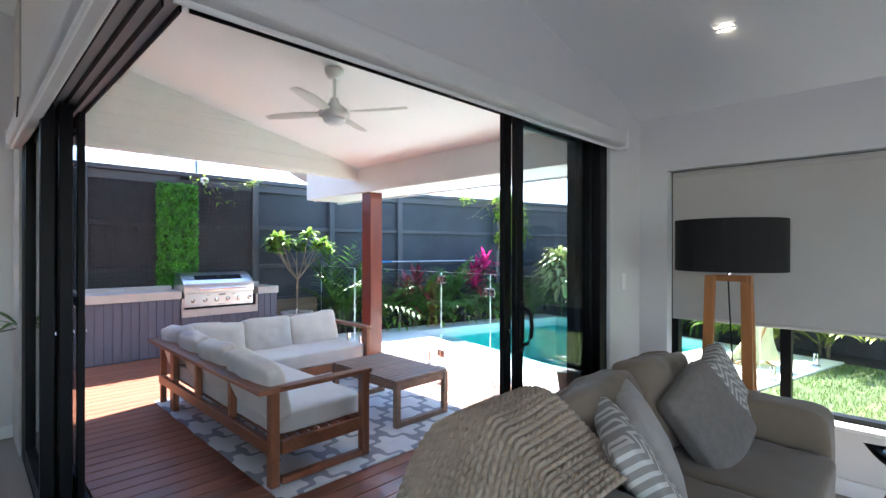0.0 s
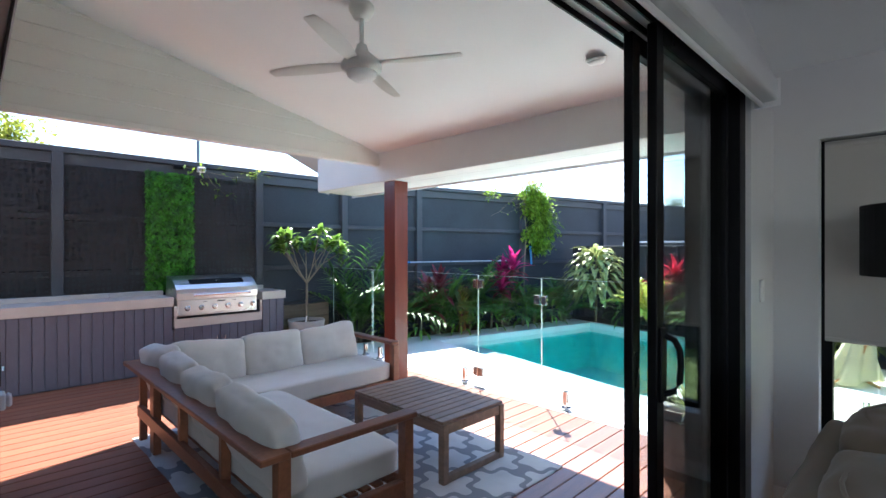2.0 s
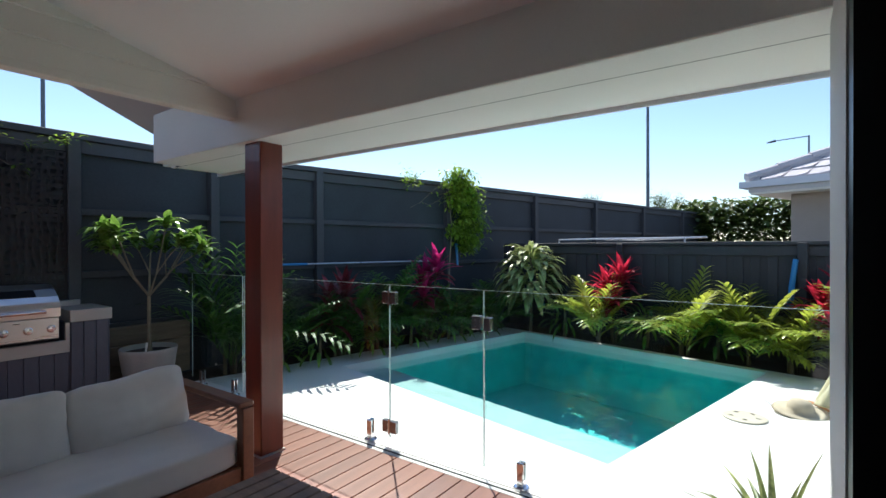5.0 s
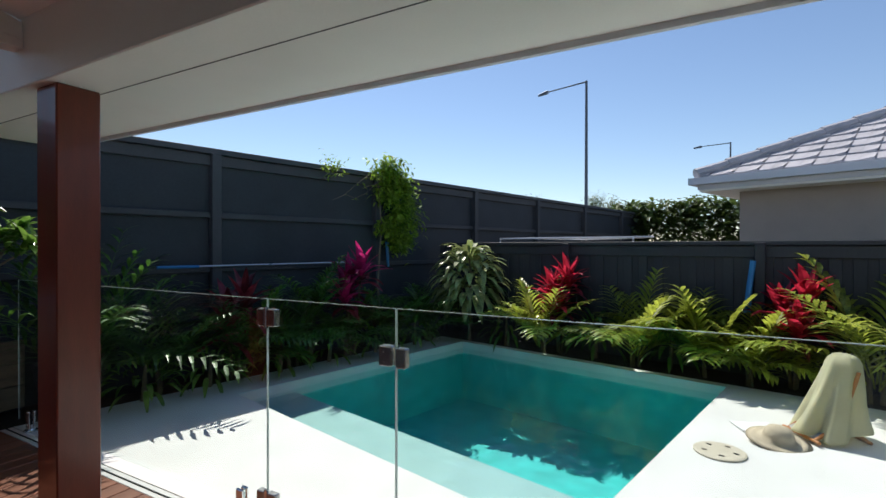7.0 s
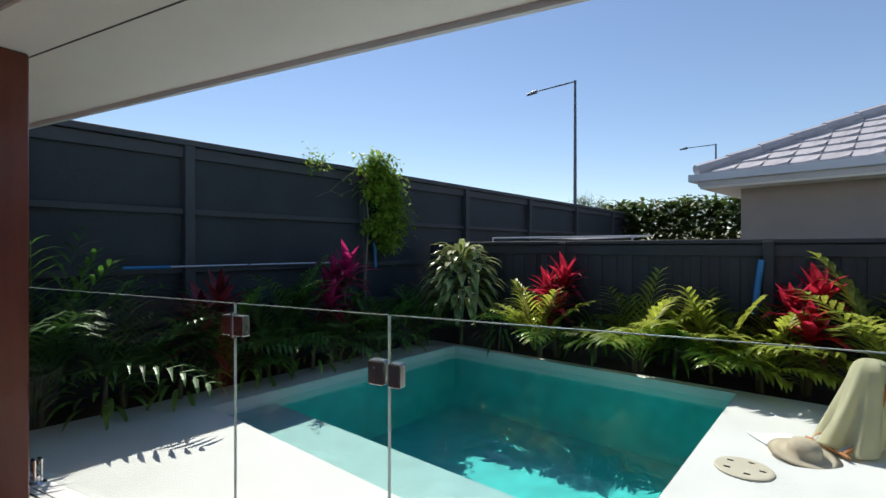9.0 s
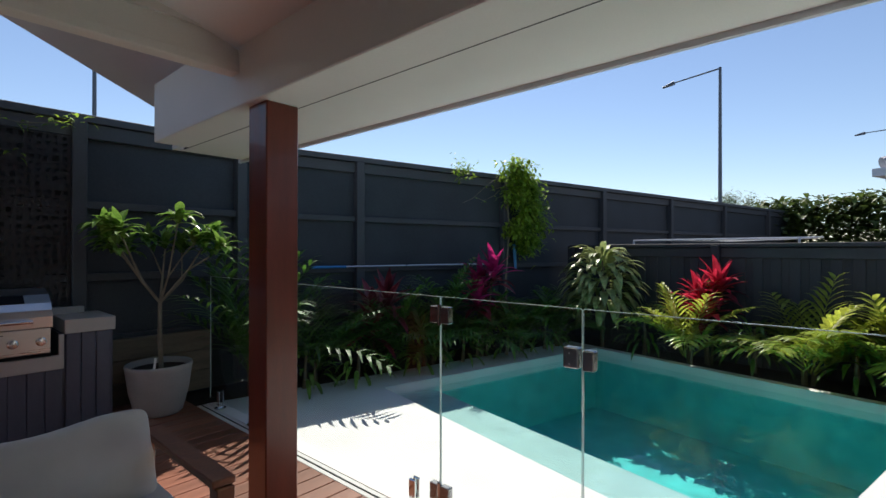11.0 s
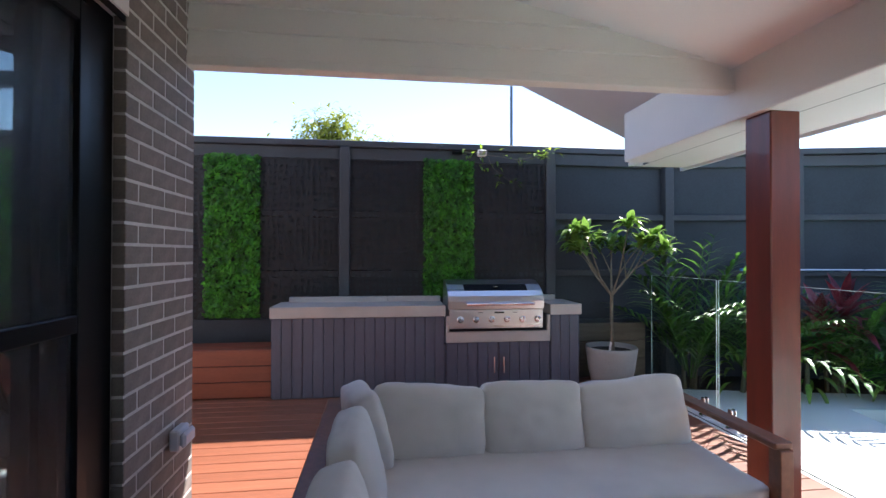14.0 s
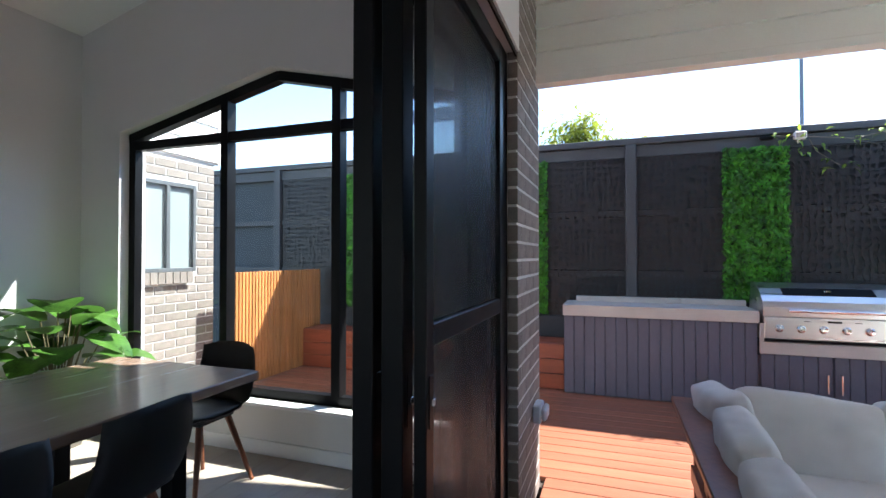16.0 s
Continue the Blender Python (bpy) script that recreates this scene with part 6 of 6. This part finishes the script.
part("base", soft_block(SX0, SX1 - 0.02, SY0 + 0.03, SY1 - 0.03, 0.04, 0.34, 1, 0.10), M_SLIP, couch, smooth=True)
part("arm", soft_block(SX0 + 0.02, SX1, SY0, SY0 + 0.24, 0.03, 0.69, 2, 0.18), M_SLIP, couch, smooth=True)
part("arm", soft_block(SX0 + 0.02, SX1, SY1 - 0.24, SY1, 0.03, 0.69, 3, 0.18), M_SLIP, couch, smooth=True)
part("back", soft_block(SX0, SX0 + 0.24, SY0 + 0.02, SY1 - 0.02, 0.04, 0.76, 4, 0.16), M_SLIP, couch, smooth=True)
for k in range(2):
    y0 = SY0 + 0.25 + k * 0.70
    part("seat_cushion", soft_block(-1.02, SX1 + 0.03, y0, y0 + 0.69, 0.33, 0.50, 5 + k, 0.16, 0.008, 0.12), M_SLIP, couch, smooth=True)
    bm = cushion(0.70, 0.46, 0.26, 0.42, 0.016, 8 + k, 18, 0.28)
    bmesh.ops.transform(bm, matrix=pose(-0.98, y0 + 0.345, 0.69, 90, 0, 90) @ pose(0, 0, 0, -14, 0, 3 - 8 * k), verts=bm.verts)
    part("back_cushion", bm, M_SLIP, couch, smooth=True)
    pts = [Vector((-1.05 + 0.02 * math.sin(t * 9), y0 + 0.02 + 0.65 * t, 0.905 + 0.012 * math.sin(t * 3.14) - 0.03 * abs(2 * t - 1) ** 4)) for t in [i / 12 for i in range(13)]]
    part("piping", tube(pts, 0.006, sides=6), M_SLIP, couch)
for yy in (SY0 + 0.05, SY1 - 0.09):
    for xx in (SX0 + 0.06, SX1 - 0.10):
        part("foot", box(xx, xx + 0.05, yy, yy + 0.05, 0, 0.05), M_BLACK, couch)


def scatter(label, m, size, seed, material, puff=0.6):
    bm = cushion(size, size, 0.16, puff, 0.008, seed, 18, 0.13)
    ob = part("throw_pillow", bm, material, smooth=True)
    ob.matrix_basis = m
    return tagged(ob, label, "pillow", "sofa pillows")


scatter("zigzag patterned pillow leaning at the sofa arm", pose(-0.74, 3.00, 0.71, 90, 0, 100) @ pose(0, 0, 0, -22, 0, 10), 0.44, 20, M_ZIG)
scatter("grey woven pillow leaning on the sofa back", pose(-0.72, 2.60, 0.67, 90, 0, 84) @ pose(0, 0, 0, -30, 0, 22), 0.44, 21, M_GREYKNIT)
scatter("pale silver pillow standing on the sofa", pose(-0.80, 2.04, 0.69, 90, 0, 122) @ pose(0, 0, 0, -26, 0, 8), 0.42, 22, M_SILVER)
scatter("zigzag patterned pillow lying forward on the sofa", pose(-0.74, 1.80, 0.68, 90, 0, 128) @ pose(0, 0, 0, -34, 0, 6), 0.42, 23, M_ZIG)


def throw():
    """Chunky knit blanket over the sofa's end, each stitch a raised loop."""
    bm = B()
    nu, nv = 270, 196
    g = []
    for i in range(nu + 1):
        a = i / nu
        row = []
        for j in range(nv + 1):
            b = j / nv
            # a runs from the room side over the arm to the seat, b along the arm
            x = -1.30 + 0.62 * b
            hill = 0.19 * math.exp(-((b - 0.36) / 0.34) ** 2)
            top = 0.735 + hill
            s = (a - 0.5) * 1.5
            half = 0.16
            if s < -half:
                drop = -s - half
                y, z = SY0 + 0.12 - half - 0.02 - 0.30 * drop ** 0.8, top - drop * 0.95
                x -= 0.30 * (1 - b) ** 2 * drop ** 0.8
            elif s > half:
                y, z = SY0 + 0.12 + half + (s - half) * 0.62, max(top - (s - half) * 0.62, 0.53)
            else:
                y, z = SY0 + 0.12 + s, top
            z += 0.02 * noise.noise((x * 4, s * 4, 2))
            y += 0.025 * noise.noise((x * 5, s * 3, 5))
            fold = 0.03 * math.sin(b * 9 + a * 3)
            z += fold * 0.5
            row.append(Vector((x, y, max(z, 0.06))))
        g.append(row)
    out = []
    for i in range(nu + 1):
        row = []
        for j in range(nv + 1):
            p = g[i][j]
            du = g[min(i + 1, nu)][j] - g[max(i - 1, 0)][j]
            dv = g[i][min(j + 1, nv)] - g[i][max(j - 1, 0)]
            n = du.cross(dv)
            n = n.normalized() if n.length > 1e-9 else Vector((0, 0, 1))
            if n.z < 0 and abs(n.z) > 0.2:
                n.negate()
            if abs(n.z) <= 0.2 and n.y > 0:
                n.negate()
            c = j / nv * 15
            f = c % 1.0
            r = (i / nu * 44 + abs(f - 0.5) * 1.5) % 1.0
            bumpz = (abs(math.sin(math.pi * 2 * f)) ** 0.7) * (0.25 + 0.75 * math.sin(math.pi * r) ** 0.7)
            row.append(bm.verts.new(p + n * (0.006 + 0.019 * bumpz)))
        out.append(row)
    for i in range(nu):
        for j in range(nv):
            bm.faces.new((out[i][j], out[i + 1][j], out[i + 1][j + 1], out[i][j + 1]))
    return bm


tagged(part("knit_throw", throw(), M_THROW, smooth=True), "beige chunky knit throw draped over the sofa end", "blanket")

# tripod floor lamp
M_SHADE = mat("black_lamp_fabric", (0.012, 0.011, 0.011), 0.9, 0, 0.1, 8, 300, 0.2)
M_LEG = mat("orange_oiled_beech", (0.42, 0.16, 0.045), 0.4, 0, 0.15, 5, 50, 0.08, stretch=(5, 5, 0.6))
lamp = thing("floor_lamp", "tripod floor lamp with a black drum shade and timber legs", "lamp", "", pose(-0.83, 3.43, 0))
bm = lathe([(0.302, 1.365), (0.312, 1.365), (0.312, 1.685), (0.302, 1.685), (0.302, 1.365)], 48)
part("shade", bm, M_SHADE, lamp, smooth=False)
part("diffuser", lathe([(0.0, 1.372), (0.301, 1.372), (0.301, 1.376), (0.0, 1.376)], 36), M_SHADE, lamp)
for k, (sx, sy, tx, ty) in enumerate(((-0.095, -0.05, -0.118, -0.10), (0.092, 0.0, 0.118, -0.02), (0.08, 0.09, 0.095, 0.22))):
    bm = B()
    w = 0.030
    lo = [bm.verts.new((tx + a * w, ty + b * w * 0.6, 0.0)) for a, b in ((-1, -1), (1, -1), (1, 1), (-1, 1))]
    hi = [bm.verts.new((sx + a * w * 0.95, sy + b * w * 0.6, 1.335)) for a, b in ((-1, -1), (1, -1), (1, 1), (-1, 1))]
    bm.faces.new(lo), bm.faces.new(hi)
    for i in range(4):
        bm.faces.new((lo[i], lo[(i + 1) % 4], hi[(i + 1) % 4], hi[i]))
    part("leg", bm, M_LEG, lamp)
part("cross_piece", box(-0.105, 0.105, -0.045, 0.02, 1.30, 1.338, bevel=0.004), M_LEG, lamp)
part("socket", lathe([(0.018, 1.33), (0.018, 1.40), (0.0, 1.40)], 12), M_CHROME, lamp)
part("cord", tube([(0.0, -0.03, 1.33), (0.015, -0.06, 1.15), (0.03, -0.06, 0.85), (0.04, -0.05, 0.45), (0.10, 0.0, 0.02)], 0.005, sides=6), M_BLACK, lamp)

# downlight
M_LIT = bpy.data.materials.new("lit_downlight")
M_LIT.use_nodes = True
M_LIT.node_tree.nodes["Principled BSDF"].inputs["Emission Color"].default_value = (1, 0.86, 0.66, 1)
M_LIT.node_tree.nodes["Principled BSDF"].inputs["Emission Strength"].default_value = 5.0
dl = thing("downlight", "round recessed ceiling downlight, switched on", "light", "", pose(-0.735, 2.96, ceil_z(2.96) - 0.002, 13.2, 0, 0))
part("trim_ring", lathe([(0.042, 0.0), (0.056, 0.0), (0.056, -0.006), (0.042, -0.008), (0.042, 0.0)], 28), M_CEIL, dl)
part("lens", lathe([(0.0, -0.002), (0.041, -0.002), (0.041, -0.005), (0.0, -0.005)], 24), M_LIT, dl)

# switch plate by the doors
sw = thing("light_switch", "white switch plate on the wall beside the doors", "switch")
part("plate", box(-1.551, -1.540, 3.455, 3.525, 1.20, 1.32, bevel=0.003), M_CEIL, sw)
part("rocker", box(-1.540, -1.536, 3.48, 3.50, 1.24, 1.28, bevel=0.002), M_CEIL, sw)

# ---- chairs and dining table ----
M_SHELL = mat("matt_black_shell", (0.012, 0.012, 0.013), 0.5, 0, 0.1, 6, 200, 0.05)
M_CHAIRLEG = mat("walnut_chair_leg", (0.20, 0.060, 0.025), 0.4, 0, 0.15, 5, 50, 0.08)


def shell_chair():
    c = thing("dining_chair", "black moulded shell chair with splayed timber legs", "chair", "dining chairs")
    bm = B()
    n, w = 18, 12
    rows = []
    for i in range(n + 1):
        t = i / n
        if t < 0.45:
            s = t / 0.45
            y, z = -0.22 + 0.40 * s, 0.455 - 0.02 * math.sin(s * 3.1)
            half = 0.20 + 0.03 * math.sin(s * 3.1)
        else:
            s = (t - 0.45) / 0.55
            y, z = 0.18 + 0.09 * s ** 0.8 + 0.03 * math.sin(s * 3.1), 0.455 + 0.385 * s ** 1.1
            half = 0.235 - 0.04 * s ** 2
        row = []
        for j in range(w + 1):
            u = -1 + 2 * j / w
            side = abs(u) ** 3
            row.append(Vector((half * u, y - 0.05 * side * (1 if t > 0.4 else 0.3), z + 0.05 * side * (1 - 0.6 * t) - (0.05 * side if t > 0.95 else 0))))
        rows.append(row)
    vs = [[bm.verts.new(p) for p in r] for r in rows]
    for i in range(n):
        for j in range(w):
            bm.faces.new((vs[i][j], vs[i + 1][j], vs[i + 1][j + 1], vs[i][j + 1]))
    bmesh.ops.solidify(bm, geom=bm.faces[:], thickness=0.014)
    part("shell", bm, M_SHELL, c, smooth=True)
    part("seat_pad", cushion(0.38, 0.37, 0.05, 0.4, 0.003, 3, 8, 0.3), M_SHELL, c, smooth=True).location = (0, 0.0, 0.475)
    for sx in (-1, 1):
        for sy in (-1, 1):
            part("leg", tube([(0.11 * sx, 0.10 * sy, 0.44), (0.20 * sx, 0.22 * sy, 0.0)], 0.020, 0.012, 8), M_CHAIRLEG, c)
    part("under_frame", box(-0.14, 0.14, -0.13, 0.13, 0.425, 0.445, bevel=0.004), M_SHELL, c)
    return c


c0 = shell_chair()
c0.matrix_basis = pose(-4.55, -1.36, 0, 0, 0, 90)
copy_thing(c0, pose(-3.68, -0.92, 0, 0, 0, 6))
copy_thing(c0, pose(-3.14, -0.92, 0, 0, 0, 4))
copy_thing(c0, pose(-3.80, -2.16, 0, 0, 0, 178))
copy_thing(c0, pose(0.12, 3.22, 0, 0, 0, -60))
M_WALNUT = mat("dark_walnut_tabletop", (0.24, 0.155, 0.115), 0.25, 0, 0.08, 3, 30, 0.015, stretch=(0.5, 6, 6), coat=0.1)
dt = thing("dining_table", "dark walnut dining table with black legs", "table")
part("tabletop", box(-4.53, -2.55, -2.02, -0.90, 0.70, 0.75, bevel=0.006), M_WALNUT, dt)
for xx in (-4.14, -2.87):
    for yy in (-1.92, -1.08):
        part("leg", box(xx, xx + 0.08, yy, yy + 0.08, 0, 0.70, bevel=0.003), M_BLACK, dt)
    part("cross_bar", box(xx + 0.005, xx + 0.075, -1.84, -1.08, 0.62, 0.695), M_BLACK, dt)


M_HOUSE = leafy("dark_glossy_house_leaf", (0.025, 0.085, 0.015), (0.08, 0.18, 0.03), 0.3, 0.3)


def house_plant(at, pot_h, n, length, width, seed, label, z0):
    rnd = random.Random(seed)
    p = thing("house_plant", label, "plant", "", pose(*at))
    pot = part("pot", lathe([(0.0, 0.0), (0.14, 0.0), (0.19, pot_h), (0.175, pot_h), (0.165, pot_h - 0.04), (0.0, pot_h - 0.04)], 28), M_POT, p, smooth=True)
    st, bm = B(), B()
    for k in range(n):
        a = 2.4 * k + rnd.uniform(-0.3, 0.3)
        t = k / n
        h = z0 * (0.55 + 0.5 * t)
        r = (0.30 - 0.18 * t) * rnd.uniform(0.7, 1.15)
        tip = Vector((r * math.cos(a), r * math.sin(a), h))
        add_tube(st, [(0.02 * math.cos(a), 0.02 * math.sin(a), pot_h - 0.05), tip * 0.6 + Vector((0, 0, 0.1)), tip], 0.008, 0.005, 5)
        add_blade(bm, tip, (math.cos(a), math.sin(a), rnd.uniform(-0.3, 0.9)), length * rnd.uniform(0.8, 1.2), width * rnd.uniform(0.8, 1.2), rnd.uniform(0.5, 1.5), 6, 0.15, 0.5)
    part("stem", st, M_CANE, p)
    part("leaves", bm, M_HOUSE, p, smooth=True)
    return p


house_plant((-4.70, -2.86, 0), 0.38, 26, 0.31, 0.30, 80, "broad-leaved indoor plant in the dining corner", 0.98)
ps = thing("plant_stand", "black wire plant stand by the dining window", "stand", "", pose(-4.80, 0.02, 0))
for k in range(4):
    a = 0.785 + 1.571 * k
    part("leg", tube([(0.17 * math.cos(a), 0.17 * math.sin(a), 0), (0.13 * math.cos(a), 0.13 * math.sin(a), 0.62)], 0.007, sides=6), M_BLACK, ps)
for zz, r in ((0.20, 0.158), (0.62, 0.13)):
    part("ring", tube([(r * math.cos(t), r * math.sin(t), zz) for t in [math.pi / 8 * i for i in range(17)]], 0.006, sides=6), M_BLACK, ps)
part("shelf", lathe([(0.0, 0.60), (0.128, 0.60), (0.128, 0.606), (0.0, 0.606)], 20), M_BLACK, ps)
house_plant((-4.80, 0.02, 0.607), 0.18, 12, 0.26, 0.07, 81, "small leafy plant on the wire stand", 0.45)

# ---- neighbouring wing of the house, seen through the dining window ----
setting("wall_wing", box(-6.27, -5.34, -3.30, -3.012, -0.1, 2.36), M_MORTAR, "brick wing wall facing the courtyard", "wall")
wing = tagged(new("wing_cladding"), "white weatherboards above the brick wing", "wall", "", "structure")
for k in range(6):
    z = 2.38 + k * 0.19
    bm = B()
    pr = [(-3.012, z), (-2.985, z), (-3.005, z + 0.192), (-3.012, z + 0.192)]
    a = [bm.verts.new((-6.30, *p)) for p in pr]
    b = [bm.verts.new((-5.34, *p)) for p in pr]
    bm.faces.new(a), bm.faces.new(b)
    for i in range(4):
        bm.faces.new((a[i], a[(i + 1) % 4], b[(i + 1) % 4], b[i]))
    part("board", bm, M_CEIL, wing)
part("corner_trim", box(-6.33, -6.30, -3.04, -2.98, 2.36, 3.55), M_CEIL, wing)
part("backing", box(-6.30, -5.34, -3.30, -3.014, 2.36, 3.5), M_CEIL, wing)
w3 = tagged(new("window_3"), "grey framed frosted sliding window in the brick wing", "window", "", "structure")
M_FROST = mat("frosted_glass", (0.27, 0.31, 0.31), 0.25, 0, 0.05, 2, 60, 0.03, spec=0.7)
M_GREYAL = mat("grey_aluminium", (0.10, 0.11, 0.12), 0.4, 0, 0.05, 5, 100, 0.03)
part("pane", box(-6.02, -5.36, -3.010, -3.004, 1.24, 2.10), M_FROST, w3)
for x0, x1, z0, z1 in ((-6.02, -5.98, 1.24, 2.10), (-5.40, -5.36, 1.24, 2.10), (-5.98, -5.40, 2.06, 2.10), (-5.98, -5.40, 1.24, 1.28), (-5.72, -5.68, 1.28, 2.06)):
    part("window_frame", box(x0, x1, -3.003, -2.975, z0, z1, bevel=0.003), M_GREYAL, w3)

# ---- planks of the dining and living floor ----
plank_mesh = {}
for nm, x0, x1, y0, y1 in (("floor_dining", -5.08, -1.73, -3.24, 0.34), ("floor_living", -1.70, 1.6, -1.2, 3.78)):
    fl_ob = bpy.data.objects[nm]
    y, row = y0, 0
    while y + 0.18 <= y1:
        x = x0
        first = 0.6 + 0.55 * (row % 3)
        while x < x1 - 0.05:
            ln = round(min(first if x == x0 else 1.65, x1 - x), 3)
            if ln not in plank_mesh:
                plank_mesh[ln] = part("plank", box(0, ln - 0.002, 0, 0.178, -0.003, 0.0015, bevel=0.001), M_FLOOR, fl_ob)
                ob = plank_mesh[ln]
            else:
                ob = new("plank", plank_mesh[ln].data)
                ob.parent = fl_ob
            ob.location = (x, y, 0)
            x += ln
        y += 0.18
        row += 1

# ---- bricks ----
brick_mesh = {}


def brick(parent, length, m, tall=0.073):
    key = (round(length, 3), tall)
    if key not in brick_mesh:
        bm = box(0, length, -0.004, 0.006, 0, tall, bevel=0.003)
        ob = part("brick", bm, M_BRICK, parent)
        brick_mesh[key] = ob.data
    else:
        ob = new("brick", brick_mesh[key])
        ob.parent = parent
    ob.matrix_basis = m
    return ob


def brick_face(parent, place, width, z0, z1, holes=()):
    """Stretcher bond along local x from 0 to width; bricks stand proud of the mortar along local -y."""
    z, row = z0, 0
    while z + 0.07 < z1:
        x = 0.0 if row % 2 == 0 else -0.12
        while x < width - 0.02:
            a, b = max(x, 0), min(x + 0.227, width)
            spans = [(a, b)]
            for hx0, hx1, hz0, hz1 in holes:
                if z + 0.076 > hz0 and z < hz1:
                    spans = [s for c, d in spans for s in ((c, min(d, hx0)), (max(c, hx1), d)) if s[1] - s[0] > 0.03]
            for c, d in spans:
                if d - c > 0.03:
                    brick(parent, d - c, place @ pose(c, 0, z))
            x += 0.24
        z += 0.086
        row += 1


pier = bpy.data.objects["wall_pier"]
brick_face(pier, pose(-4.578, 0.5435, 0, 0, 0, 180), 0.697, 0.004, 3.30)
brick_face(pier, pose(-4.581, 0.503, 0, 0, 0, 90), 0.050, 0.004, 3.30)
wingwall = bpy.data.objects["wall_wing"]
brick_face(wingwall, pose(-5.345, -3.010, 0, 0, 0, 180), 0.925, 0.004, 2.35, ((0.0, 0.69, 1.13, 2.11),))
for k in range(9):
    brick(wingwall, 0.11, pose(-5.35 - k * 0.079, -3.0, 1.13, 0, 0, 180) @ pose(0, -0.03, 0, 0, 0, 0) @ pose(0.0, 0, 0, 0, 90, 0) @ pose(-0.11, 0, -0.076), 0.072)

# ---- deck ----
deck = tagged(new("deck"), "red-brown hardwood deck boards under and around the patio", "deck", "", "structure")
part("joists", box(-7.9, -1.86, 0.56, 4.30, -0.11, -0.034), M_SOIL, deck)
part("joists", box(-7.9, -5.34, -2.80, 0.56, -0.11, -0.034), M_SOIL, deck)
BW, x, shared = 0.137, -7.88, {}
while x < -1.93:
    y0 = 0.565 if x + BW > -5.34 else -2.80
    if y0 not in shared:
        shared[y0] = box(0, BW - 0.006, y0, 4.27, -0.03, 0.0, bevel=0.003)
        ob = part("board", shared[y0], M_DECK, deck)
        shared[y0] = ob.data
    else:
        ob = new("board", shared[y0])
        ob.parent = deck
    ob.location = (x, 0, 0)
    x += BW
setting("drain_strip", box(-7.3, -1.56, 4.275, 4.355, -0.08, -0.002, bevel=0.002), M_PAVE, "pale channel strip between the deck and the paving", "drain")
setting("drain_slot", box(-7.3, -1.56, 4.308, 4.318, -0.01, 0.002), M_BLACK, "narrow dark drain slot", "drain")
